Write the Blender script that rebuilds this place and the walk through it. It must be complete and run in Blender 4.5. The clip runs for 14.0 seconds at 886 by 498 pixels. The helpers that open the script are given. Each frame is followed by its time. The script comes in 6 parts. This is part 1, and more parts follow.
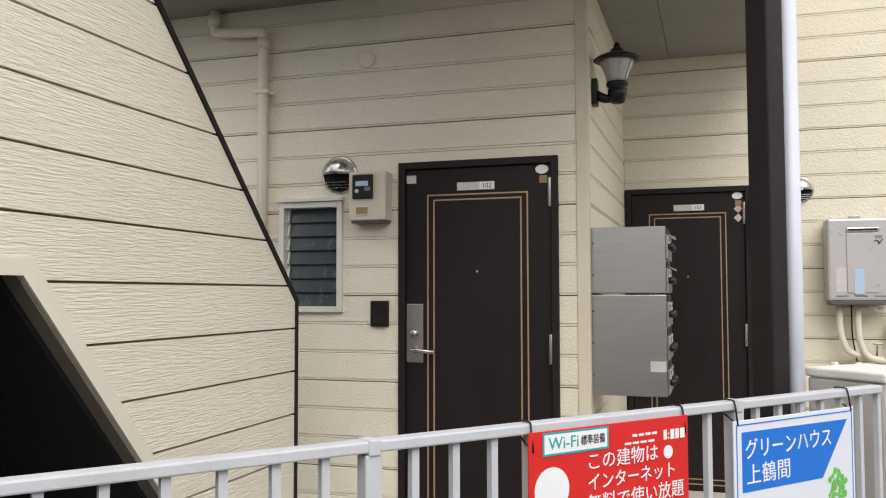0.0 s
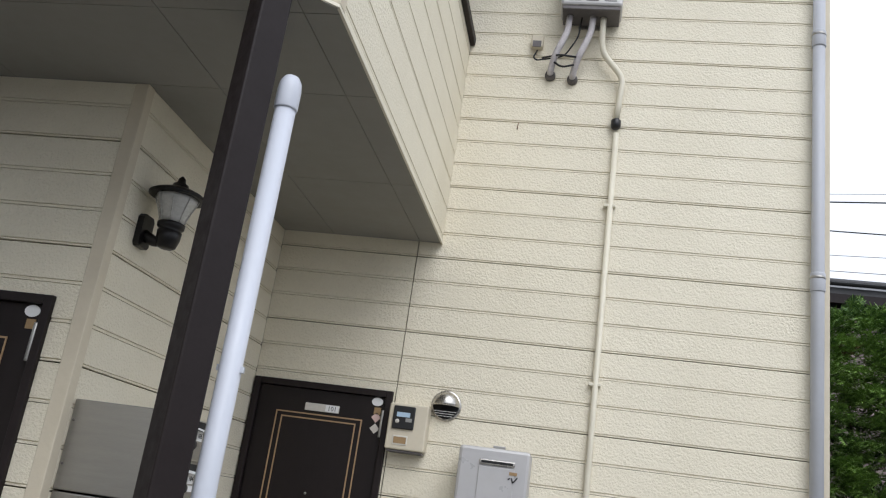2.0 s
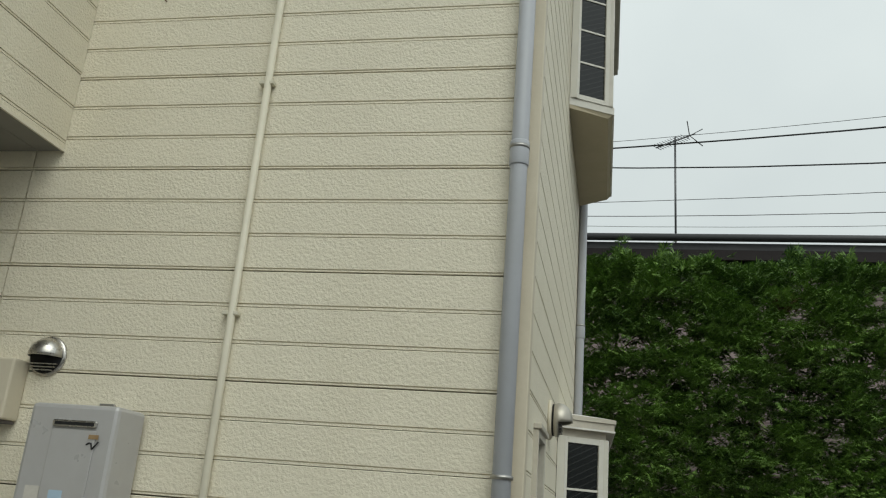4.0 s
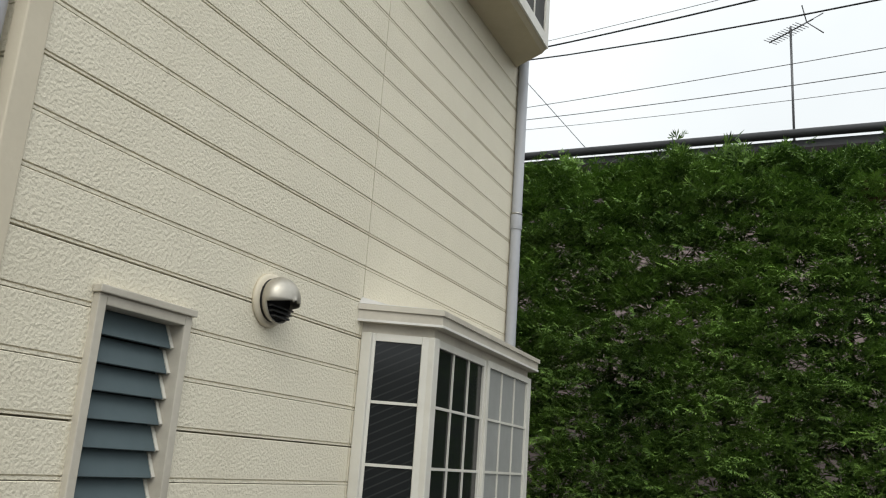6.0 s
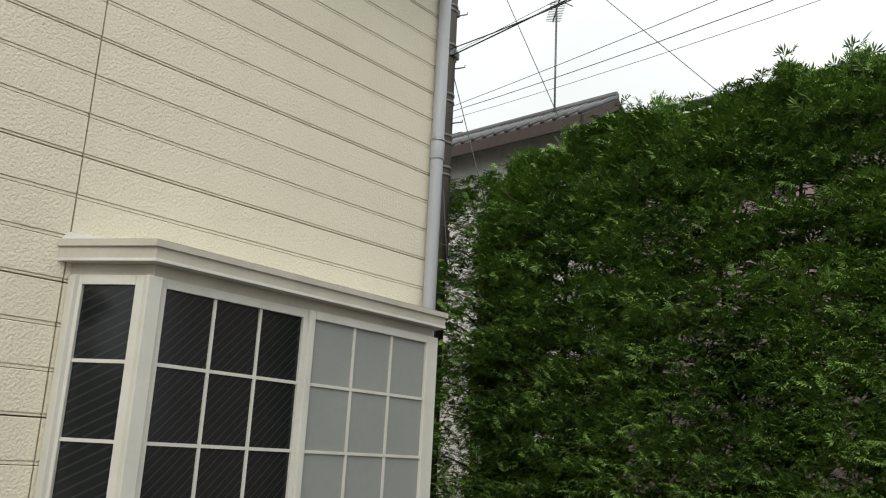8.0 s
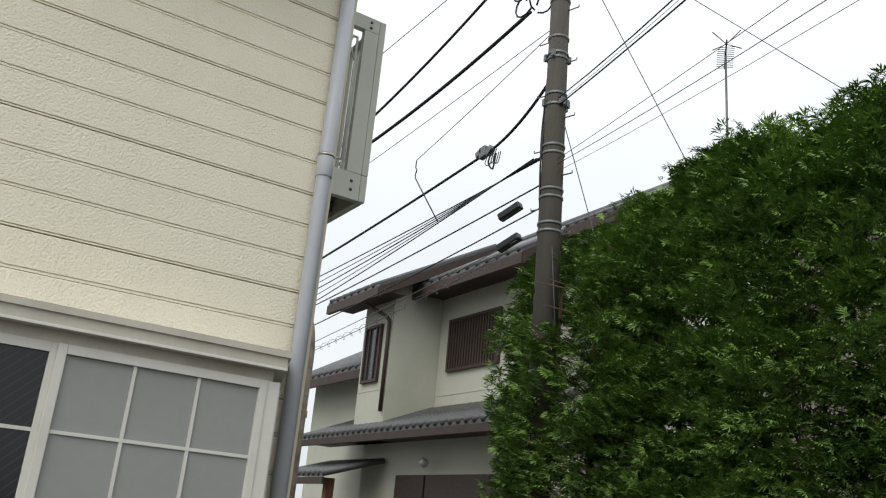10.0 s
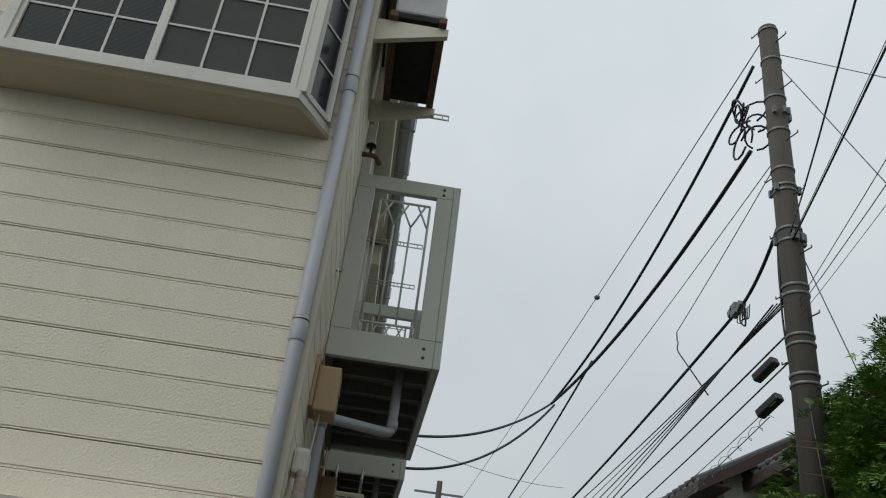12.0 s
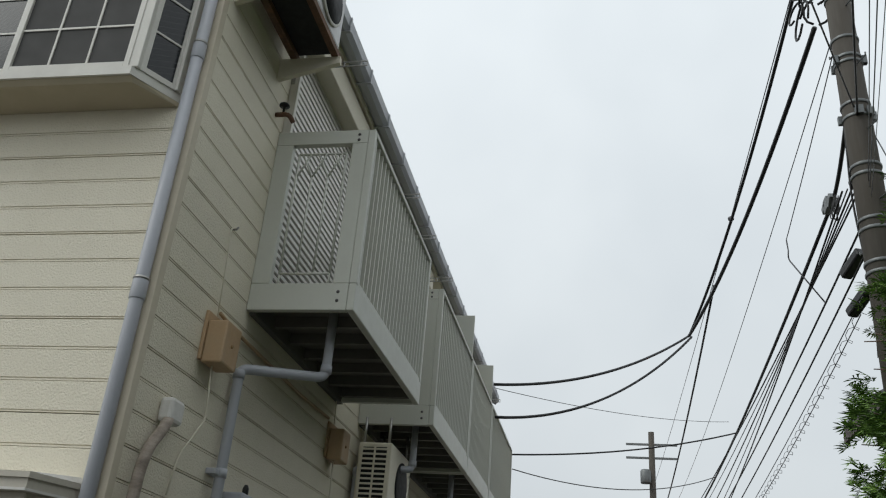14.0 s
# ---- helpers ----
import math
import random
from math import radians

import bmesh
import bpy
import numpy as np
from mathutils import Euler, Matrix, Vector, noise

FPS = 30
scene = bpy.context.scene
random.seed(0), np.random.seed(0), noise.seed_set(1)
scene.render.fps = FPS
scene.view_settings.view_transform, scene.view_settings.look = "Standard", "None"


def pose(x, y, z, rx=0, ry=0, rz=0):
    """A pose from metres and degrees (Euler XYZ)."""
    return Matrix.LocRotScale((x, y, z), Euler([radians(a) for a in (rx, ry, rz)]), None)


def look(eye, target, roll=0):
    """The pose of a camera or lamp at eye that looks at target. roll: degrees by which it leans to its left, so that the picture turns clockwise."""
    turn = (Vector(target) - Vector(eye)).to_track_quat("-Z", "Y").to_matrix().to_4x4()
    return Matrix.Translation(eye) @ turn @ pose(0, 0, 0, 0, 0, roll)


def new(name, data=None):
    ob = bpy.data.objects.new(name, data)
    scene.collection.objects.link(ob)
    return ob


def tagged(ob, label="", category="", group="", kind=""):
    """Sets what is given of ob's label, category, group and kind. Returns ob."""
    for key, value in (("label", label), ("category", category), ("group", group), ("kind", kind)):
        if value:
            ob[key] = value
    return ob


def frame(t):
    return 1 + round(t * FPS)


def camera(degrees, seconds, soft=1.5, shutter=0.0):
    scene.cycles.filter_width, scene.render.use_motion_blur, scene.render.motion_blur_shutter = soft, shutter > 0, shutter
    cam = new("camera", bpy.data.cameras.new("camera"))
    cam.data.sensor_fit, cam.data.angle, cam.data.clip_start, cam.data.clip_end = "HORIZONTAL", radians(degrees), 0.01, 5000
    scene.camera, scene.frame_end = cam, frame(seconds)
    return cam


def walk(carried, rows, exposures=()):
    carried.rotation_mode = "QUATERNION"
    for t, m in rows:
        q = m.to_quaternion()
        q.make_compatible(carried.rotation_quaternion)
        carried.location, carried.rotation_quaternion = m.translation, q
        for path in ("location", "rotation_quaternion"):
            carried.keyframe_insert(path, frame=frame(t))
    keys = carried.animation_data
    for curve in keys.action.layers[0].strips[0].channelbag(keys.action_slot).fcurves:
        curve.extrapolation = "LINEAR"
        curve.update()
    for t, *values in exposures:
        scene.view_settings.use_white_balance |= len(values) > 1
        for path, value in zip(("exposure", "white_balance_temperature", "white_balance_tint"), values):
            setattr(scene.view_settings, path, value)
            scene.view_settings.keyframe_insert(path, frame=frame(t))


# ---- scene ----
cam = camera(55.0, 14.0, soft=1.15)
# time, place, yaw, pitch and roll
ROWS = [
    (0, -0.108, -0.104, 1.353, 17.81, 3.04, 0.10),
    (0.5, 0.094, 0.177, 1.412, 15.00, 3.53, -4.05),
    (1, 0.329, 0.531, 1.425, 10.84, 7.87, -3.68),
    (1.5, 0.735, 0.877, 1.450, 9.51, 15.21, -5.23),
    (2, 1.141, 1.186, 1.454, 8.06, 17.40, -7.80),
    (2.5, 1.577, 1.523, 1.476, 8.87, 17.83, -10.23),
    (3, 1.992, 1.811, 1.501, 10.89, 19.18, -8.16),
    (3.5, 2.356, 2.251, 1.516, 7.93, 20.72, -6.51),
    (3.7, 2.504, 2.448, 1.495, 8.55, 19.53, -5.56),
    (5.8, 4.021, 4.387, 1.512, 23.48, 14.25, -3.92),
    (6, 4.188, 4.539, 1.505, 23.44, 14.21, -3.97),
    (6.5, 4.582, 4.900, 1.515, 23.23, 15.72, -4.61),
    (7, 4.874, 5.426, 1.520, 26.31, 15.34, -3.96),
    (7.5, 5.128, 5.908, 1.505, 33.79, 13.76, -0.99),
    (7.7, 5.170, 6.100, 1.485, 36.86, 13.81, -1.53),
    (9.8, 5.730, 7.990, 1.490, 54.75, 15.84, -5.14),
    (10, 5.728, 8.145, 1.537, 57.01, 18.43, -4.92),
    (10.5, 5.782, 8.598, 1.535, 62.56, 23.43, -3.68),
    (11, 5.891, 9.059, 1.530, 67.15, 24.55, -1.73),
    (11.5, 5.963, 9.463, 1.550, 74.10, 28.00, -2.13),
    (12, 5.918, 9.877, 1.575, 83.10, 29.81, -6.30),
    (12.5, 5.967, 10.369, 1.568, 89.41, 29.23, -5.13),
    (13, 5.926, 10.783, 1.541, 90.32, 29.15, -5.62),
    (13.5, 5.839, 11.255, 1.538, 94.19, 27.73, -5.53),
    (14, 5.767, 11.633, 1.570, 99.93, 26.08, -4.25),
]
walk(cam, [(t, pose(x, y, z, 90 + pitch, roll, yaw)) for t, x, y, z, yaw, pitch, roll in ROWS],
     exposures=[(0.0, 0.97, 6550, 13), (0.5, 1.08, 6300, 11), (1.0, 1.00, 6200, 11), (1.5, 0.74, 6150, 11), (2.0, 0.63, 6050, 11),
                (2.5, 0.29, 6100, 10), (3.0, 0.08, 6230, 7.5), (3.5, -0.07, 6400, -1), (6.0, 0.40, 6500, 6), (6.5, 0.23, 6480, 5),
                (7.0, 0.13, 6550, 3), (7.5, 0.44, 6700, 4), (10.0, 0.45, 6450, 7), (10.5, -0.10, 6330, 4), (11.0, -0.31, 6300, 4),
                (11.5, -0.34, 6270, 4.5), (12.0, -0.22, 6250, 4.5), (12.5, -0.17, 6250, 4.5), (13.0, -0.03, 6250, 5), (13.5, 0.01, 6270, 5),
                (14.0, 0.04, 6300, 5.5)])

# ---- world and sun: an overcast day ----
world = bpy.data.worlds.new("overcast_sky")
scene.world = world
world.use_nodes = True
wn, wl = world.node_tree.nodes, world.node_tree.links
wn.clear()
sky = wn.new("ShaderNodeTexSky")
sky.sky_type, sky.sun_disc = "NISHITA", False
sky.sun_elevation, sky.sun_rotation = radians(52), radians(150)
sky.air_density, sky.dust_density, sky.ozone_density = 1.0, 6.0, 1.0
hsv = wn.new("ShaderNodeHueSaturation")
hsv.inputs["Saturation"].default_value = 0.16
hsv.inputs["Value"].default_value = 0.02
cloud_at = wn.new("ShaderNodeTexCoord")
cloud = wn.new("ShaderNodeTexNoise")
cloud.inputs["Scale"].default_value, cloud.inputs["Detail"].default_value = 2.2, 4.0
ramp = wn.new("ShaderNodeValToRGB")
ramp.color_ramp.elements[0].position, ramp.color_ramp.elements[0].color = 0.3, (0.565, 0.588, 0.62, 1)
ramp.color_ramp.elements[1].position, ramp.color_ramp.elements[1].color = 0.7, (0.70, 0.715, 0.735, 1)
mix = wn.new("ShaderNodeMix")
mix.data_type, mix.blend_type = "RGBA", "ADD"
mix.inputs[0].default_value = 1.0
bg = wn.new("ShaderNodeBackground")
bg.inputs["Strength"].default_value = 1.0
out = wn.new("ShaderNodeOutputWorld")
wl.new(cloud_at.outputs["Generated"], cloud.inputs["Vector"])
wl.new(cloud.outputs["Fac"], ramp.inputs["Fac"])
wl.new(sky.outputs["Color"], hsv.inputs["Color"])
wl.new(hsv.outputs["Color"], mix.inputs[6])
wl.new(ramp.outputs["Color"], mix.inputs[7])
rise = wn.new("ShaderNodeSeparateXYZ")
grade = wn.new("ShaderNodeMapRange")
for slot, value in zip(("From Min", "From Max", "To Min", "To Max"), (0.0, 1.0, 0.84, 1.34)):
    grade.inputs[slot].default_value = value
shade = wn.new("ShaderNodeVectorMath")
shade.operation = "SCALE"
wl.new(cloud_at.outputs["Generated"], rise.inputs["Vector"])
wl.new(rise.outputs["Z"], grade.inputs["Value"])
wl.new(mix.outputs[2], shade.inputs[0])
wl.new(grade.outputs["Result"], shade.inputs["Scale"])
wl.new(shade.outputs["Vector"], bg.inputs["Color"])
wl.new(bg.outputs["Background"], out.inputs["Surface"])

sun = new("sun", bpy.data.lights.new("sun", "SUN"))
sun.data.energy, sun.data.angle, sun.data.color = 0.75, radians(40), (1.0, 0.96, 0.9)
sun.matrix_world = look((6, -8, 14), (0, 4, 1))


# ---- materials ----
def material(name, color, rough=0.6, metal=0.0, scale=8.0, vary=0.12, bump=0.0, bump_scale=60.0, stretch=(1, 1, 1),
             dirt=0.0, dirt_color=(0.25, 0.22, 0.16), dirt_scale=1.2, dirt_stretch=(1, 1, 1), jitter=0.0, spec=0.4):
    """A procedural surface: base colour varied at two scales, grain relief, stains and a shade of its own for each piece."""
    m = bpy.data.materials.new(name)
    m.use_nodes = True
    n, l = m.node_tree.nodes, m.node_tree.links
    b = n["Principled BSDF"]
    b.inputs["Roughness"].default_value, b.inputs["Metallic"].default_value = rough, metal
    b.inputs["Specular IOR Level"].default_value = spec
    at = n.new("ShaderNodeTexCoord")

    def grain(scale, detail, stretched):
        mp = n.new("ShaderNodeMapping")
        mp.inputs["Scale"].default_value = stretched
        nz = n.new("ShaderNodeTexNoise")
        nz.inputs["Scale"].default_value, nz.inputs["Detail"].default_value = scale, detail
        l.new(at.outputs["Object"], mp.inputs["Vector"])
        l.new(mp.outputs["Vector"], nz.inputs["Vector"])
        return nz.outputs["Fac"]

    def blend(kind, fac, a, c):
        mx = n.new("ShaderNodeMix")
        mx.data_type, mx.blend_type = "RGBA", kind
        for slot, v in ((0, fac), (6, a), (7, c)):
            if isinstance(v, (int, float)):
                mx.inputs[slot].default_value = v
            elif isinstance(v, tuple):
                mx.inputs[slot].default_value = (*v[:3], 1)
            else:
                l.new(v, mx.inputs[slot])
        return mx.outputs[2]

    def spread(v, lo, hi, to_lo, to_hi):
        r = n.new("ShaderNodeMapRange")
        for slot, x in zip(("From Min", "From Max", "To Min", "To Max"), (lo, hi, to_lo, to_hi)):
            r.inputs[slot].default_value = x
        l.new(v, r.inputs["Value"])
        return r.outputs["Result"]

    dark = tuple(c * (1 - vary) for c in color)
    light = tuple(min(1.0, c * (1 + vary * 0.6)) for c in color)
    col = blend("MIX", grain(scale, 4, stretch), dark, light)
    col = blend("MULTIPLY", spread(grain(scale * 9, 3, stretch), 0.35, 0.75, 0, min(1, vary * 2)), col, (0.8, 0.79, 0.77))
    if dirt:
        col = blend("MIX", spread(grain(dirt_scale, 6, dirt_stretch), 0.48, 0.78, 0, dirt), col, dirt_color)
    if jitter:
        info = n.new("ShaderNodeObjectInfo")
        col = blend("MULTIPLY", spread(info.outputs["Random"], 0, 1, 0, jitter), col, (0.55, 0.53, 0.48))
    l.new(col, b.inputs["Base Color"])
    l.new(spread(grain(scale * 3, 3, stretch), 0.3, 0.7, max(0.03, rough - 0.08), min(1, rough + 0.08)), b.inputs["Roughness"])
    if bump:
        bp = n.new("ShaderNodeBump")
        bp.inputs["Strength"].default_value, bp.inputs["Distance"].default_value = min(1.0, bump), 0.004 + 0.002 * (bump > 0.85)
        l.new(grain(bump_scale, 3, stretch), bp.inputs["Height"])
        l.new(bp.outputs["Normal"], b.inputs["Normal"])
    return m


CREAM = (0.77, 0.715, 0.575)
SIDING = material("stucco_siding_paint", CREAM, 0.62, scale=5, vary=0.05, bump=0.9, bump_scale=95, dirt=0.16, dirt_color=(0.46, 0.40, 0.27), dirt_scale=1.6, dirt_stretch=(1, 1, 0.35), jitter=0.05)
GRAINED = material("wood_grain_siding_paint", CREAM, 0.6, scale=5, vary=0.05, bump=0.9, bump_scale=30, stretch=(0.5, 0.5, 6), dirt=0.14, dirt_color=(0.46, 0.40, 0.27), dirt_scale=1.5, jitter=0.05)
GROOVE = material("siding_backing", (0.16, 0.14, 0.10), 0.8, scale=6, vary=0.2)
CORNER = material("tan_corner_trim_paint", (0.62, 0.555, 0.43), 0.55, scale=6, vary=0.08, bump=0.15, dirt=0.25, dirt_scale=2.5, dirt_color=(0.36, 0.31, 0.22))
# stained tan board, its base colour darkened for the shade below the bay
UNDERBAY = material("bay_underside_shaded_tan", (0.47, 0.41, 0.29), 0.7, scale=3, vary=0.08, bump=0.1, dirt=0.3, dirt_scale=3, dirt_color=(0.27, 0.23, 0.15))
TRIM = material("cream_trim_paint", (0.74, 0.69, 0.56), 0.55, scale=7, vary=0.06, bump=0.15, dirt=0.15, dirt_color=(0.4, 0.35, 0.25))
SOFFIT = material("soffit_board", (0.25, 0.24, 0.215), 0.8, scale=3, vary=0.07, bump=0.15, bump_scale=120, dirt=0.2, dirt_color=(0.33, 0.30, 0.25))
BROWN = material("dark_brown_paint", (0.019, 0.014, 0.014), 0.5, spec=0.2, scale=9, vary=0.2, bump=0.08, bump_scale=90)
DOOR = material("door_brown_laminate", (0.016, 0.012, 0.012), 0.42, spec=0.22, scale=6, vary=0.25, bump=0.1, bump_scale=150, stretch=(1, 1, 0.2))
GOLD = material("door_gold_line", (0.45, 0.30, 0.17), 0.4, 0.3, vary=0.2)
STEEL = material("brushed_steel", (0.40, 0.39, 0.37), 0.36, 0.9, scale=5, vary=0.12, bump=0.05, bump_scale=40, stretch=(1, 1, 12), dirt=0.15)
CHROME = material("vent_steel", (0.55, 0.53, 0.50), 0.28, 0.95, scale=12, vary=0.2, dirt=0.25, dirt_scale=8)
SATIN = material("satin_vent_steel", (0.50, 0.47, 0.41), 0.45, 0.75, scale=12, vary=0.12, dirt=0.2, dirt_scale=8)
# near-black that stands in for unlit insides; a few black parts share it
DARK = material("black_for_shade_and_parts", (0.012, 0.012, 0.013), 0.7, vary=0.2)
BLACK = material("black_plastic", (0.015, 0.015, 0.016), 0.4, vary=0.2)
CASTIRON = material("black_lamp_metal", (0.014, 0.013, 0.013), 0.38, 0.3, vary=0.25, bump=0.1)
WHITEPIPE = material("white_pvc", (0.54, 0.56, 0.62), 0.36, scale=4, vary=0.05, dirt=0.12, dirt_scale=2.5)
GREYPIPE = material("grey_pvc", (0.42, 0.43, 0.46), 0.42, scale=4, vary=0.07, dirt=0.12, dirt_scale=2.5)
CREAMPIPE = material("cream_pvc", (0.69, 0.65, 0.53), 0.45, scale=5, vary=0.06, dirt=0.2, dirt_scale=5)
WRAP = material("pipe_wrap_tape", (0.55, 0.52, 0.53), 0.55, scale=18, vary=0.35, bump=0.8, bump_scale=60, dirt=0.4, dirt_scale=14, dirt_color=(0.12, 0.11, 0.1))
PEEL = material("peeling_pipe_tape", (0.40, 0.34, 0.28), 0.7, scale=16, vary=0.4, bump=1.0, bump_scale=26, stretch=(1, 1, 2), dirt=0.75, dirt_scale=17, dirt_color=(0.09, 0.065, 0.05))
HEATER = material("heater_enamel", (0.50, 0.49, 0.49), 0.35, 0.2, scale=4, vary=0.07, dirt=0.15, dirt_scale=3)
HEATDARK = material("heater_underside", (0.13, 0.12, 0.12), 0.5, 0.4, vary=0.25)
METERBOX = material("meter_box_plastic", (0.62, 0.56, 0.44), 0.5, scale=6, vary=0.07, dirt=0.12, dirt_scale=4)
RAIL = material("white_rail_paint", (0.52, 0.535, 0.56), 0.42, scale=9, vary=0.12, bump=0.15, dirt=0.45, dirt_scale=9, dirt_color=(0.36, 0.35, 0.33))
CONCRETE = material("grey_render", (0.50, 0.48, 0.44), 0.9, scale=7, vary=0.2, bump=0.8, bump_scale=45, dirt=0.55, dirt_scale=3, dirt_stretch=(1, 1, 0.4), dirt_color=(0.2, 0.19, 0.17))
CAPWHITE = material("white_cap", (0.72, 0.70, 0.66), 0.8, scale=7, vary=0.12, bump=0.3, dirt=0.35, dirt_scale=5, dirt_color=(0.36, 0.33, 0.28))
FRAME = material("window_frame_paint", (0.66, 0.64, 0.58), 0.4, scale=8, vary=0.06, dirt=0.2, dirt_scale=5, dirt_color=(0.33, 0.3, 0.25))
HOOD = material("bay_hood_paint", (0.56, 0.52, 0.44), 0.5, scale=7, vary=0.14, dirt=0.4, dirt_scale=4, dirt_color=(0.25, 0.22, 0.18))
BALCONY = material("balcony_aluminium", (0.56, 0.565, 0.50), 0.42, 0.0, scale=6, vary=0.06, dirt=0.12, dirt_scale=3)
# shade beneath the balconies put into a dark base colour; stair treads share it
DECK = material("shaded_underside_and_treads", (0.16, 0.155, 0.14), 0.6, 0.2, scale=5, vary=0.2, dirt=0.3)
SHUTTER = material("shutter_aluminium", (0.66, 0.64, 0.60), 0.45, 0.3, vary=0.07)
TAN = material("junction_box_plastic", (0.48, 0.33, 0.19), 0.5, scale=9, vary=0.15, dirt=0.3, dirt_scale=9)
RUST = material("rusty_steel", (0.17, 0.10, 0.065), 0.75, 0.3, scale=20, vary=0.5, bump=0.4, dirt=0.5, dirt_scale=14, dirt_color=(0.28, 0.13, 0.06))
ROOF = material("roof_sheet", (0.055, 0.055, 0.058), 0.5, 0.2, vary=0.2)
TILE = material("roof_tile_glaze", (0.10, 0.10, 0.105), 0.35, scale=4, vary=0.3, jitter=0.4)
REDTILE = material("orange_roof_tile", (0.52, 0.20, 0.09), 0.6, scale=3, vary=0.3)
HOUSEWALL = material("pale_green_render", (0.50, 0.50, 0.42), 0.85, scale=2, vary=0.08, bump=0.2, dirt=0.2)
MAUVE = material("mauve_siding", (0.34, 0.27, 0.26), 0.8, scale=2, vary=0.12, bump=0.2)
DKWOOD = material("dark_brown_wood", (0.055, 0.035, 0.028), 0.6, scale=6, vary=0.3)
WOODPOST = material("weathered_red_wood", (0.22, 0.10, 0.06), 0.7, scale=9, vary=0.3, bump=0.3)
POLE = material("utility_pole_concrete", (0.085, 0.075, 0.062), 0.85, scale=4, vary=0.25, bump=0.3, bump_scale=50, stretch=(2, 2, 0.2), dirt=0.5, dirt_scale=3, dirt_stretch=(2, 2, 0.3), dirt_color=(0.05, 0.045, 0.04))
BAND = material("galvanised_band", (0.19, 0.20, 0.20), 0.5, 0.6, vary=0.3)
CABLE = material("black_cable", (0.012, 0.012, 0.013), 0.5, vary=0.2)
WIRE = material("grey_wire", (0.13, 0.13, 0.14), 0.5, 0.3, vary=0.2)
ANTENNA = material("antenna_metal", (0.13, 0.13, 0.135), 0.45, 0.6, vary=0.2)
BARK = material("conifer_bark", (0.13, 0.085, 0.06), 0.9, scale=14, vary=0.35, bump=0.7, stretch=(1, 1, 0.2))
ASPHALT = material("asphalt", (0.115, 0.113, 0.108), 0.9, scale=3, vary=0.25, bump=0.7, bump_scale=160, dirt=0.3, dirt_color=(0.08, 0.078, 0.072))
RED = material("red_sign_print", (0.62, 0.022, 0.018), 0.4, scale=4, vary=0.05)
BLUE = material("blue_sign_print", (0.012, 0.16, 0.60), 0.4, vary=0.05)
WHITE = material("white_print", (0.78, 0.78, 0.78), 0.45, vary=0.05)
PALE = material("pale_sign_plastic", (0.68, 0.71, 0.76), 0.4, vary=0.05)
TEALP = material("teal_print", (0.02, 0.34, 0.36), 0.45, vary=0.06)
GREENP = material("green_print", (0.16, 0.52, 0.10), 0.5, scale=40, vary=0.4)
INK = material("black_ink", (0.02, 0.02, 0.02), 0.5, vary=0.1)
STICKER = material("sticker_paper", (0.60, 0.57, 0.52), 0.6, scale=15, vary=0.15)
TANSTICK = material("tan_sticker", (0.33, 0.22, 0.11), 0.6, scale=15, vary=0.2)
PINK = material("pink_sticker", (0.58, 0.42, 0.38), 0.6, vary=0.1)
PALEBLUE = material("pale_blue_label", (0.42, 0.55, 0.68), 0.5, vary=0.06)
LAMPGLASS = material("ribbed_lamp_glass", (0.48, 0.47, 0.44), 0.25, scale=30, vary=0.2, bump=0.3)
LOUVRE = material("louvre_frosted_glass", (0.05, 0.062, 0.066), 0.22, scale=5, vary=0.12, spec=0.6)
LOUVRE_PALE = material("louvre_pale_frosted_glass", (0.085, 0.115, 0.125), 0.5, scale=5, vary=0.08, spec=0.2)
SCREEN = material("insect_screen", (0.30, 0.305, 0.29), 0.6, scale=3, vary=0.1, bump=0.1, bump_scale=400)
DARKSCREEN = material("dark_insect_screen", (0.085, 0.083, 0.08), 0.7, scale=3, vary=0.1, spec=0.15)


def wired_glass():
    """A dark patterned pane with fine diagonal wires and a clear reflection."""
    m = bpy.data.materials.new("wired_window_glass")
    m.use_nodes = True
    n, l = m.node_tree.nodes, m.node_tree.links
    b = n["Principled BSDF"]
    b.inputs["Roughness"].default_value, b.inputs["Specular IOR Level"].default_value = 0.12, 0.42
    at, mp, wv, rp = n.new("ShaderNodeTexCoord"), n.new("ShaderNodeMapping"), n.new("ShaderNodeTexWave"), n.new("ShaderNodeValToRGB")
    mp.inputs["Rotation"].default_value = (radians(45), 0, 0)
    wv.bands_direction = "Y"
    wv.inputs["Scale"].default_value, wv.inputs["Distortion"].default_value = 12.0, 0.0
    rp.color_ramp.elements[0].position, rp.color_ramp.elements[0].color = 0.86, (0.010, 0.012, 0.013, 1)
    rp.color_ramp.elements[1].position, rp.color_ramp.elements[1].color = 0.97, (0.026, 0.028, 0.028, 1)
    l.new(at.outputs["Object"], mp.inputs["Vector"])
    l.new(mp.outputs["Vector"], wv.inputs["Vector"])
    l.new(wv.outputs["Color"], rp.inputs["Fac"])
    l.new(rp.outputs["Color"], b.inputs["Base Color"])
    return m


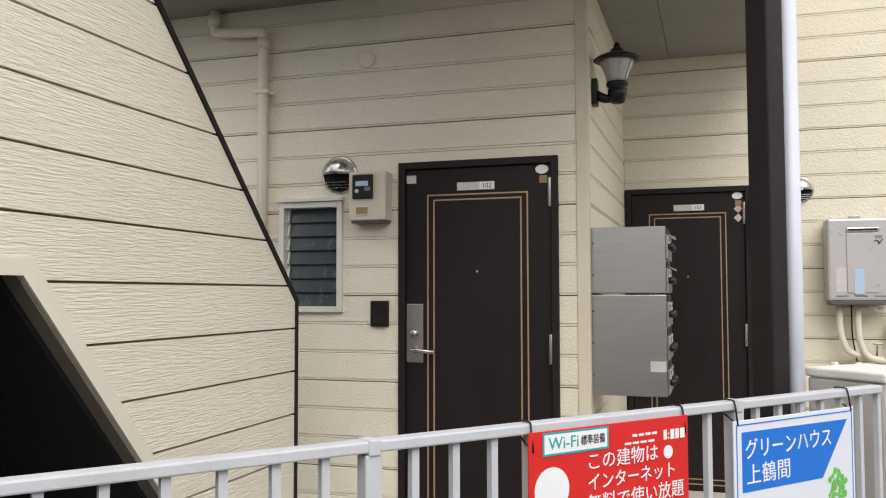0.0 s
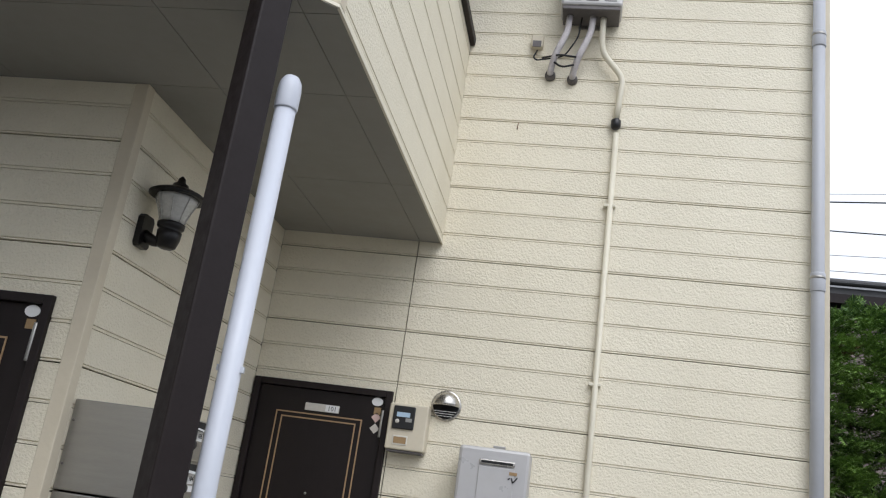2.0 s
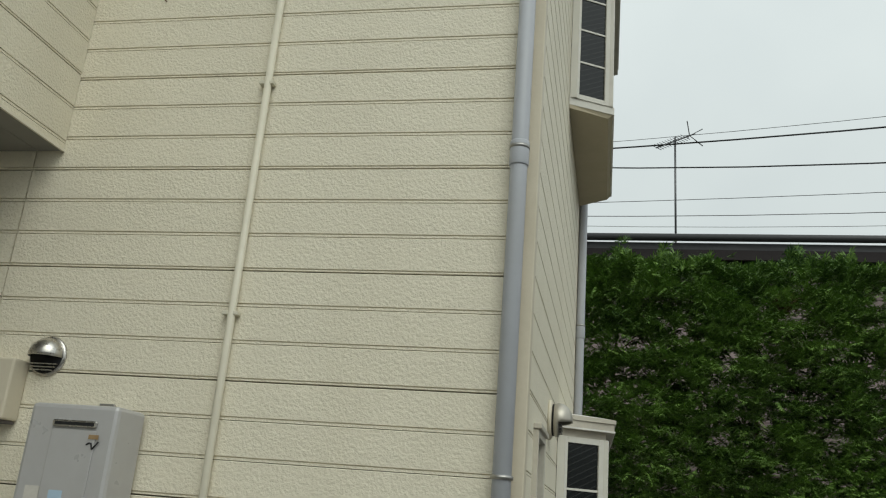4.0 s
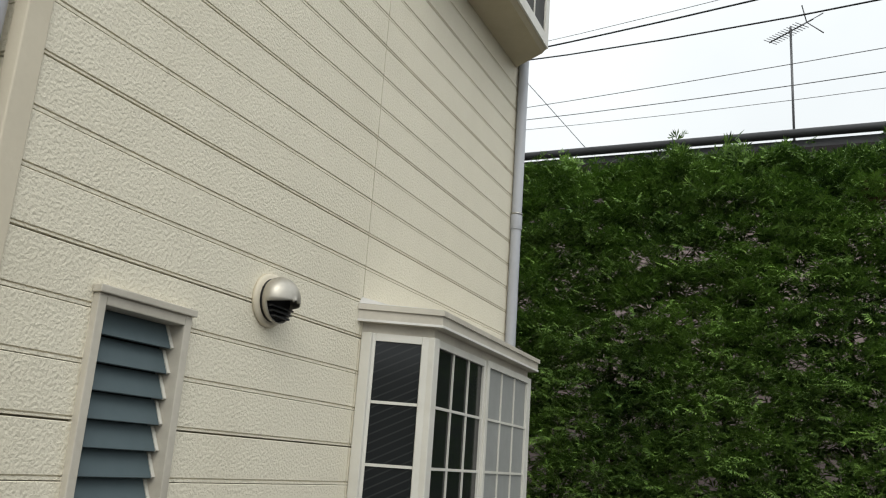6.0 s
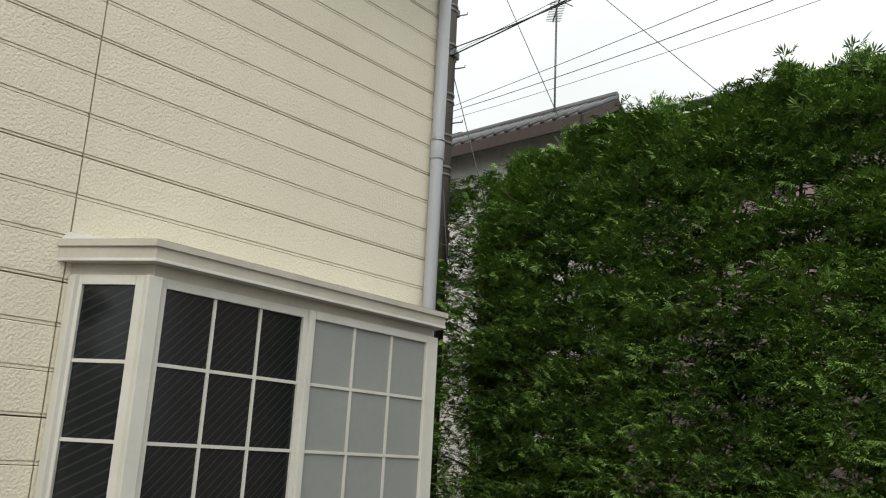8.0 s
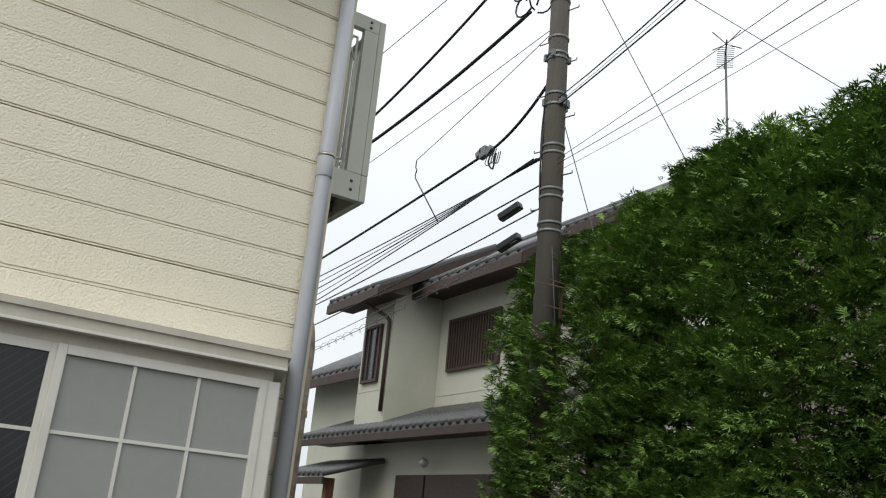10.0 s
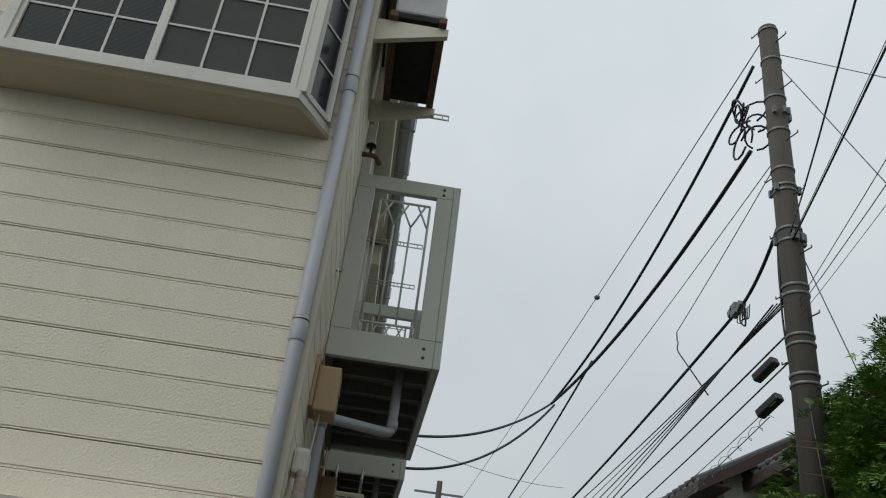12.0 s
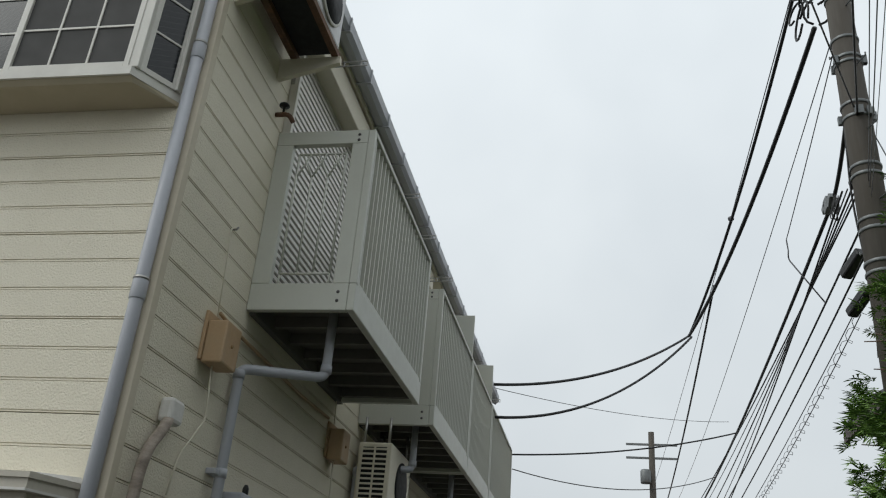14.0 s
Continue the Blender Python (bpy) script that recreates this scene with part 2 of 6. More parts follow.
def leaf_material(name, dark, light):
    m = bpy.data.materials.new(name)
    m.use_nodes = True
    n, l = m.node_tree.nodes, m.node_tree.links
    b = n["Principled BSDF"]
    b.inputs["Roughness"].default_value, b.inputs["Specular IOR Level"].default_value = 0.55, 0.3
    geo, at, nz, rp = n.new("ShaderNodeNewGeometry"), n.new("ShaderNodeTexCoord"), n.new("ShaderNodeTexNoise"), n.new("ShaderNodeValToRGB")
    nz.inputs["Scale"].default_value, nz.inputs["Detail"].default_value = 1.1, 3
    add = n.new("ShaderNodeMath")
    add.operation = "MULTIPLY_ADD"
    add.inputs[1].default_value, add.inputs[2].default_value = 0.45, 0.0
    two = n.new("ShaderNodeMath")
    two.operation = "MULTIPLY_ADD"
    two.inputs[1].default_value = 0.7
    rp.color_ramp.elements[0].position, rp.color_ramp.elements[0].color = 0.25, (*dark, 1)
    rp.color_ramp.elements[1].position, rp.color_ramp.elements[1].color = 0.85, (*light, 1)
    l.new(at.outputs["Object"], nz.inputs["Vector"])
    l.new(geo.outputs["Random Per Island"], add.inputs[0])
    l.new(nz.outputs["Fac"], two.inputs[0])
    l.new(add.outputs["Value"], two.inputs[2])
    l.new(two.outputs["Value"], rp.inputs["Fac"])
    l.new(rp.outputs["Color"], b.inputs["Base Color"])
    return m


WIREGLASS = wired_glass()
LEAF = leaf_material("conifer_foliage", (0.026, 0.066, 0.017), (0.22, 0.36, 0.07))
BROWNLEAF = leaf_material("dry_conifer_foliage", (0.05, 0.028, 0.014), (0.17, 0.10, 0.05))


# ---- mesh tools ----
class Shape:
    """Collects simple solids into one mesh."""

    def __init__(self):
        self.v, self.f, self.smooth = [], [], []

    def add(self, verts, faces, smooth=False):
        k = len(self.v)
        self.v += [tuple(p) for p in verts]
        self.f += [tuple(i + k for i in f) for f in faces]
        self.smooth += [smooth] * len(faces)
        return self

    def box(self, lo, hi, m=None, bevel=0.0):
        lo, hi = [min(a, b) for a, b in zip(lo, hi)], [max(a, b) for a, b in zip(lo, hi)]
        if not bevel:
            p = [(x, y, z) for x in (lo[0], hi[0]) for y in (lo[1], hi[1]) for z in (lo[2], hi[2])]
            f = [(0, 1, 3, 2), (4, 6, 7, 5), (0, 4, 5, 1), (2, 3, 7, 6), (0, 2, 6, 4), (1, 5, 7, 3)]
        else:
            b = min(bevel, *[(h - l) * 0.45 for l, h in zip(lo, hi)])
            bm = bmesh.new()
            bmesh.ops.create_cube(bm, size=1)
            for q in bm.verts:
                q.co = [l + (c + 0.5) * (h - l) for c, l, h in zip(q.co, lo, hi)]
            bmesh.ops.bevel(bm, geom=list(bm.edges), offset=b, segments=2, profile=0.5, affect="EDGES")
            bm.verts.index_update()
            p, f = [tuple(q.co) for q in bm.verts], [tuple(q.index for q in fc.verts) for fc in bm.faces]
            bm.free()
        if m is not None:
            p = [m @ Vector(q) for q in p]
        return self.add(p, f)

    def turned(self, profile, m=None, sides=24, smooth=True):
        """A solid of revolution round z: profile is (radius, height) from bottom to top."""
        p, f = [], []
        for r, z in profile:
            p += [(r * math.cos(2 * math.pi * i / sides), r * math.sin(2 * math.pi * i / sides), z) for i in range(sides)]
        for j in range(len(profile) - 1):
            for i in range(sides):
                a, b = j * sides + i, j * sides + (i + 1) % sides
                f.append((a, b, b + sides, a + sides))
        f.append(tuple(reversed(range(sides))))
        f.append(tuple(range((len(profile) - 1) * sides, len(profile) * sides)))
        if m is not None:
            p = [m @ Vector(q) for q in p]
        return self.add(p, f, smooth)

    def tube(self, points, r, sides=10, r_end=None):
        """A round pipe along points."""
        pts = [Vector(p) for p in points]
        p, f, up = [], [], None
        for i, q in enumerate(pts):
            d = (pts[min(i + 1, len(pts) - 1)] - pts[max(i - 1, 0)]).normalized()
            if up is None:
                up = d.orthogonal().normalized()
            up = (up - d * up.dot(d)).normalized()
            side = d.cross(up)
            k = r if r_end is None else r + (r_end - r) * i / (len(pts) - 1)
            p += [q + up * (k * math.cos(2 * math.pi * j / sides)) + side * (k * math.sin(2 * math.pi * j / sides)) for j in range(sides)]
        for i in range(len(pts) - 1):
            for j in range(sides):
                a, b = i * sides + j, i * sides + (j + 1) % sides
                f.append((a, b, b + sides, a + sides))
        f.append(tuple(reversed(range(sides))))
        f.append(tuple(range((len(pts) - 1) * sides, len(pts) * sides)))
        return self.add(p, f, True)

    def prism(self, outline, away):
        """A flat outline pushed along the vector away."""
        a = [Vector(p) for p in outline]
        k = len(a)
        p = a + [q + Vector(away) for q in a]
        f = [tuple(range(k)), tuple(reversed(range(k, 2 * k)))] + [(i, i + k, (i + 1) % k + k, (i + 1) % k) for i in range(k)]
        return self.add(p, f)

    def mesh(self, name, mat):
        me = bpy.data.meshes.new(name)
        me.from_pydata(self.v, [], self.f)
        me.polygons.foreach_set("use_smooth", self.smooth)
        me.materials.append(mat)
        bm = bmesh.new()
        bm.from_mesh(me)
        if len(bm.faces) < 20000:
            bmesh.ops.recalc_face_normals(bm, faces=bm.faces)
            bm.to_mesh(me)
        bm.free()
        return me


def part(name, shape, mat, parent, label=""):
    ob = new(name, shape.mesh(name, mat))
    ob.parent = parent
    return tagged(ob, label) if label else ob


def thing(name, label, category, group="", kind=""):
    return tagged(new(name), label, category, group, kind)


def solid(name, shape, mat, label, category="", group="", kind=""):
    return tagged(new(name, shape.mesh(name, mat)), label, category, group, kind)


def on_porch(before):
    """Sets to scale all top-level things made since the set before was taken."""
    for ob in set(bpy.data.objects) - before:
        if ob.parent is None:
            ob.matrix_world = PORCH @ ob.matrix_world


def bend(points, radius, steps=5):
    """The polyline with its corners rounded."""
    pts = [Vector(p) for p in points]
    made = [pts[0]]
    for a, b, c in zip(pts, pts[1:], pts[2:]):
        r = min(radius, (b - a).length * 0.48, (c - b).length * 0.48)
        p, q = b + (a - b).normalized() * r, b + (c - b).normalized() * r
        made += [p.lerp(b, s / steps).lerp(b.lerp(q, s / steps), s / steps) for s in range(steps + 1)]
    return made + [pts[-1]]


def facing(x, y, z, nx, ny):
    """The pose of a thing on a wall whose outward normal is (nx, ny): its x runs to the right along the wall, its y into the wall, z up."""
    return Matrix.Translation((x, y, z)) @ Matrix(((-ny, -nx, 0, 0), (nx, -ny, 0, 0), (0, 0, 1, 0), (0, 0, 0, 1)))


def write(name, text, size, m, mat, parent, label="", depth=0.0006, width=None):
    """Lettering with the built-in font, as a mesh: its x along m's x, its height along m's z."""
    cu = bpy.data.curves.new(name, "FONT")
    cu.body, cu.size, cu.align_x, cu.align_y, cu.extrude, cu.resolution_u = text, size, "CENTER", "CENTER", depth, 2
    tmp = bpy.data.objects.new(name, cu)
    me = bpy.data.meshes.new_from_object(tmp)
    bpy.data.objects.remove(tmp)
    xs = [q.co.x for q in me.vertices]
    fit = 1.0 if not width or not xs else width / (max(xs) - min(xs))
    me.transform(m @ pose(0, 0, 0, 90, 0, 0) @ Matrix.Diagonal((fit, 1, 1, 1)))
    me.materials.clear()
    me.materials.append(mat)
    ob = new(name, me)
    ob.parent = parent
    return tagged(ob, label) if label else ob


# ---- ground ----
solid("ground", Shape().add([(-400, -400, 0), (400, -400, 0), (400, 400, 0), (-400, 400, 0)], [(0, 1, 2, 3)]), ASPHALT, "grey asphalt ground of the lane", kind="structure")
# unseen wall, added to keep low sky light out of the porch
wall_opposite = solid("wall_opposite", Shape().box((-14, 0, 0), (16, 0.2, 3.0), Matrix.Translation((5.2, -4.2, 0)) @ pose(0, 0, 0, 0, 0, 51)), CONCRETE, "plain grey unseen wall added across the street to block low sky", "wall", kind="structure")
solid("porch_slab", Shape().box((-7, 3.35, 0.004), (2.2, 5.85, 0.05), bevel=0.01), CONCRETE, "concrete porch slab before the flats", kind="structure")

# ---- the block of flats: walls clad in boards ----
PITCH = 0.1440
Y1, Y2, XE, YN, XP = 4.0, 5.70, 2.40, 9.55, -0.57
SOFFIT_Z, EAVE_Z, X_OVER, Y_OVER = 2.90, 5.62, 0.357, 3.42
# the porch side of the block is laid out at a scale of 1:1.046 and set to scale about this point
PORCH_SCALE, PORCH_AT = 1.046, Vector((2.3559, 2.2507, 1.5159))
PORCH = Matrix.Translation(PORCH_AT) @ Matrix.Scale(PORCH_SCALE, 4) @ Matrix.Translation(-PORCH_AT)
Y2E = (PORCH @ Vector((XE, Y2, 0))).y
EAVE_FRONT = (PORCH.inverted() @ Vector((0, 0, EAVE_Z))).z


def slab(name, origin, u, length, z0, z1, openings=(), thick=0.12, label="", front=-0.014):
    """A wall behind the boards, with real openings."""
    o, u = Vector((*origin, 0)), Vector((*u, 0))
    n = Vector((u.y, -u.x, 0))
    us = sorted({0, length, *[q for a in openings for q in a[:2] if 0 < q < length]})
    zs = sorted({z0, z1, *[q for a in openings for q in a[2:] if z0 < q < z1]})
    s = Shape()
    for ua, ub in zip(us, us[1:]):
        for za, zb in zip(zs, zs[1:]):
            if any(a[0] < (ua + ub) / 2 < a[1] and a[2] < (za + zb) / 2 < a[3] for a in openings):
                continue
            c = [o + u * p + Vector((0, 0, za)) + n * front for p in (ua, ub)]
            s.prism([c[0], c[1], c[1] + Vector((0, 0, zb - za)), c[0] + Vector((0, 0, zb - za))], n * -thick)
    return solid(name, s, GROOVE, label or "wall of cream painted horizontal siding boards", "wall", kind="structure")


def boards(wall, origin, u, length, z0, z1, phase, mat, openings=(), seams=(), deep=0, PITCH=0.1440):
    """Siding boards, one by one, round the openings: each has a double groove at its foot; every third joint is wider."""
    o, u = Vector((*origin, 0)), Vector((*u, 0))
    n = Vector((u.y, -u.x, 0))
    k0, k1 = math.floor((z0 - phase) / PITCH), math.ceil((z1 - phase) / PITCH)
    for k in range(k0, k1):
        gap = 0.0055 if (k + deep) % 3 == 0 else 0.0024
        za, zb = phase + k * PITCH, phase + (k + 1) * PITCH
        profile = [(gap, -0.015), (gap, -0.003), (gap + 0.001, -0.0015), (0.0115, -0.0015), (0.0120, -0.0065), (0.0146, -0.0065), (0.0166, 0.0), (PITCH - 0.002, 0.0), (PITCH, -0.002), (PITCH, -0.015)]
        cuts = sorted({0, length, *[s for s in seams if 0 < s < length], *[q for a in openings for q in a[:2] if 0 < q < length]})
        for a, b in zip(cuts, cuts[1:]):
            lo, hi = max(za, z0), min(zb, z1)
            for w in openings:
                if w[0] < (a + b) / 2 < w[1]:
                    if w[2] <= lo and w[3] >= hi:
                        hi = lo
                    elif w[2] <= lo < w[3]:
                        lo = w[3]
                    elif lo < w[2] < hi:
                        hi = w[2]
            if hi - lo < 0.012:
                continue
            ends = [e + s * (0.003 if e in seams else 0) for e, s in ((a, 1), (b, -1))]
            rows = [(min(max(za + z, lo), hi), d) for z, d in profile]
            pts = [o + u * e + n * d + Vector((0, 0, z)) for e in ends for z, d in rows]
            m = len(rows)
            faces = [(i, i + 1, i + 1 + m, i + m) for i in range(m - 1)] + [tuple(range(m)), tuple(reversed(range(m, 2 * m)))]
            me = bpy.data.meshes.new("board")
            me.from_pydata(pts, [], faces)
            me.materials.append(mat)
            bm = bmesh.new()
            bm.from_mesh(me)
            bmesh.ops.recalc_face_normals(bm, faces=bm.faces)
            bm.to_mesh(me)
            bm.free()
            ob = new("board", me)
            ob.parent = wall


# ground-floor front: x runs from -7
X0 = -7.0
DOOR102 = (-1.515, -0.707, 2.02)
DOOR101 = (-0.57, 0.214, 2.045)
LOUV_S = (-2.184, -1.822, 1.268, 1.84)
front_holes = [(DOOR102[0] - X0, DOOR102[1] - X0, 0.0, DOOR102[2]), (LOUV_S[0] - X0, LOUV_S[1] - X0, LOUV_S[2], LOUV_S[3])]
stood = set(bpy.data.objects)
wall_front = slab("wall_front", (X0, Y1), (1, 0), XP - 0.02 - X0, 0.0, SOFFIT_Z, front_holes)
wall_passage = slab("wall_passage", (XP, Y1 + 0.14), (0, 1), Y2 - Y1 - 0.14 - 0.02, 0.0, SOFFIT_Z)
rear_holes = [(DOOR101[0] - XP, DOOR101[1] - XP, 0.0, DOOR101[2])]
wall_recess = slab("wall_recess", (XP, Y2), (1, 0), XE - 0.02 - XP, 0.0, EAVE_FRONT, rear_holes)
# upper gallery over the porch: its street side runs askew, along the street
GU = Vector((0.76, 0.65, 0)).normalized()
GX, GY = -1.62, Y_OVER - (X_OVER + 1.62) * GU.y / GU.x
GL = (X_OVER + 1.62) / GU.x
wall_gallery = slab("wall_gallery", (GX, GY), (GU.x, GU.y), GL, SOFFIT_Z, 4.16)
wall_gallery_end = slab("wall_gallery_end", (X_OVER, Y_OVER + 0.2), (0, 1), Y2 - Y_OVER - 0.215, SOFFIT_Z, 4.16)
wall_upper = slab("wall_upper", (X0, 4.9), (1, 0), XE - X0 - 2.2, 4.2, EAVE_FRONT)
for w in (wall_gallery, wall_gallery_end):
    tagged(w, "cream sided parapet of the upper gallery", "wall")

# soffit in panels, with thin joints; the outer panels follow the askew street side
s = Shape()
xs, ys = [X0, -4.3, -2.05, -1.15, -0.27, X_OVER - 0.125, X_OVER - 0.002], [3.46, 4.0, 4.86, Y2 - 0.003]


def street_edge(x):
    return GY + (x - GX) * GU.y / GU.x + 0.012


for xa, xb in zip(xs, xs[1:]):
    for ya, yb in zip(ys, ys[1:]):
        s.box((xa + 0.0015, ya + 0.0015, SOFFIT_Z - 0.003), (xb - 0.0015, yb - 0.0015, SOFFIT_Z + 0.010))
    if xa > -2.0:
        s.prism([(x, y, SOFFIT_Z - 0.003) for x, y in ((xa + 0.0015, street_edge(xa)), (xb - 0.0015, street_edge(xb)), (xb - 0.0015, 3.4585), (xa + 0.0015, 3.4585))], (0, 0, 0.013))
    elif xb > -2.0:
        s.prism([(x, y, SOFFIT_Z - 0.003) for x, y in ((GX, GY), (xb - 0.0015, street_edge(xb)), (xb - 0.0015, 3.4585), (GX, 3.4585))], (0, 0, 0.013))
s.prism([(x, y, SOFFIT_Z + 0.011) for x, y in ((GX + 0.05, GY + 0.1), (X_OVER - 0.02, Y_OVER + 0.03), (X_OVER - 0.02, Y2 - 0.02), (X0, Y2 - 0.02), (X0, 3.47), (GX + 0.05, 3.47))], (0, 0, 0.04))
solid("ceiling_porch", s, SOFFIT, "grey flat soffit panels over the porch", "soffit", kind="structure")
drip = Shape().box((X_OVER - 0.004, Y_OVER + 0.004, SOFFIT_Z - 0.008), (X_OVER + 0.006, Y2 - 0.002, SOFFIT_Z + 0.003))
drip.prism([(GX, GY - 0.006, SOFFIT_Z - 0.008), (X_OVER + 0.006, Y_OVER - 0.006, SOFFIT_Z - 0.008), (X_OVER + 0.006, Y_OVER + 0.003, SOFFIT_Z - 0.008), (GX, GY + 0.006, SOFFIT_Z - 0.008)], (0, 0, 0.011))
solid("trim_drip_edge", drip, TRIM, "thin drip edge below the parapet", "trim", kind="structure")
cop = Shape().prism([(x, y, 4.16) for x, y in ((GX, GY - 0.04), (X_OVER + 0.03, Y_OVER - 0.015), (X_OVER + 0.03, Y_OVER + 0.15), (GX, GY + 0.17))], (0, 0, 0.055))
cop.box((X_OVER - 0.17, Y_OVER + 0.152, 4.16), (X_OVER + 0.03, Y2 - 0.002, 4.215), bevel=0.008)
solid("trim_coping", cop, BROWN, "dark brown coping on the parapet", "trim", kind="structure")

# corner trims
def corner_trim(name, x0, y0, x1, y1, z0, z1):
    return solid(name, Shape().box((x0, y0, z0), (x1, y1, z1), bevel=0.004), CORNER, "tan corner trim of the siding", "trim", kind="structure")

corner_trim("trim_corner_1", XP - 0.052, Y1 - 0.007, XP + 0.007, Y1 + 0.045, 0.0, SOFFIT_Z - 0.004)
corner_trim("trim_corner_2", XE - 0.045, Y2 - 0.007, XE + 0.006, Y2 + 0.0615, 0.0, EAVE_FRONT)
corner_trim("trim_corner_4", X_OVER - 0.05, Y_OVER - 0.007, X_OVER + 0.007, Y_OVER + 0.05, SOFFIT_Z + 0.004, 4.158)

on_porch(stood)

# side and back walls
BAY_A, BAY_B = 7.694, 9.435
SIDE_Y = Y2E + 0.066
LOUV_E = (6.222, 6.602, 1.30, 1.912)
side_holes = [LOUV_E, (BAY_A + 0.02, BAY_B - 0.02, 0.93, 2.05), (BAY_A + 0.02, BAY_B - 0.02, 4.18, 5.18)]
wall_side = slab("wall_side", (XE, Y2E + 0.142), (0, 1), YN - Y2E - 0.142 - 0.15, 0.0, EAVE_Z, [(a - Y2E - 0.142, b - Y2E - 0.142, c, d) for a, b, c, d in side_holes])
wall_back = slab("wall_back", (XE - 0.02, YN), (-1, 0), XE + 7.98, 0.0, EAVE_Z)
wall_west = slab("wall_west", (X0 - 1, YN), (0, -1), YN - Y1, 0.0, EAVE_Z)
corner_trim("trim_corner_3", XE - 0.05, YN - 0.055, XE + 0.007, YN + 0.007, 0.0, EAVE_Z)

# roof with eaves and gutter
s = Shape()
ridge_y = (Y2E + YN) / 2
for x0, x1, ya, yb, z1 in ((X0 - 1.4, XE + 0.25, Y2E - 0.18, ridge_y, 1.0), (X0 - 1.4, XE + 0.25, YN + 0.22, ridge_y, 1.0), (X0 - 1.4, X_OVER + 0.15, 2.9, Y2E - 0.19, 0.05)):
    s.prism([(x0, ya, EAVE_Z + 0.02), (x0, yb, EAVE_Z + z1), (x0, yb, EAVE_Z + z1 + 0.06), (x0, ya, EAVE_Z + 0.10)], (x1 - x0, 0, 0))
house_roof = solid("roof", s, ROOF, "dark grey metal roof of the flats", "roof", kind="structure")
solid("ceiling_eaves", Shape().box((X0 - 1.2, YN + 0.02, EAVE_Z - 0.02), (XE + 0.2, YN + 0.155, EAVE_Z + 0.01)), TRIM, "pale boarded eaves soffit", "soffit", kind="structure")
gut = Shape().box((X0 - 1.2, YN + 0.157, EAVE_Z - 0.04), (XE + 0.2, YN + 0.18, EAVE_Z + 0.11), bevel=0.004)
solid("trim_fascia", gut, TRIM, "pale eaves fascia board", "trim", kind="structure")
g = Shape()
g.prism([(X0 - 1.2, YN + 0.182 + a, EAVE_Z + 0.10 + b) for a, b in ((0, 0), (0, -0.10), (0.03, -0.115), (0.08, -0.115), (0.11, -0.08), (0.115, 0.0), (0.105, 0.0), (0.10, -0.075), (0.075, -0.105), (0.03, -0.105), (0.01, -0.09), (0.01, 0))], (XE + 1.4 - X0, 0, 0))
gutter = thing("roof_gutter", "grey plastic eaves gutter along the roof edge", "gutter")
part("trough", g, GREYPIPE, gutter)
x = XE
while x > X0 - 1.0:
    part("bracket", Shape().box((x - 0.012, YN + 0.181, EAVE_Z - 0.024), (x + 0.012, YN + 0.305, EAVE_Z - 0.0165)).box((x - 0.012, YN + 0.2985, EAVE_Z - 0.0165), (x + 0.012, YN + 0.305, EAVE_Z + 0.104)), GREYPIPE, gutter)
    x -= 0.60


stood = set(bpy.data.objects)
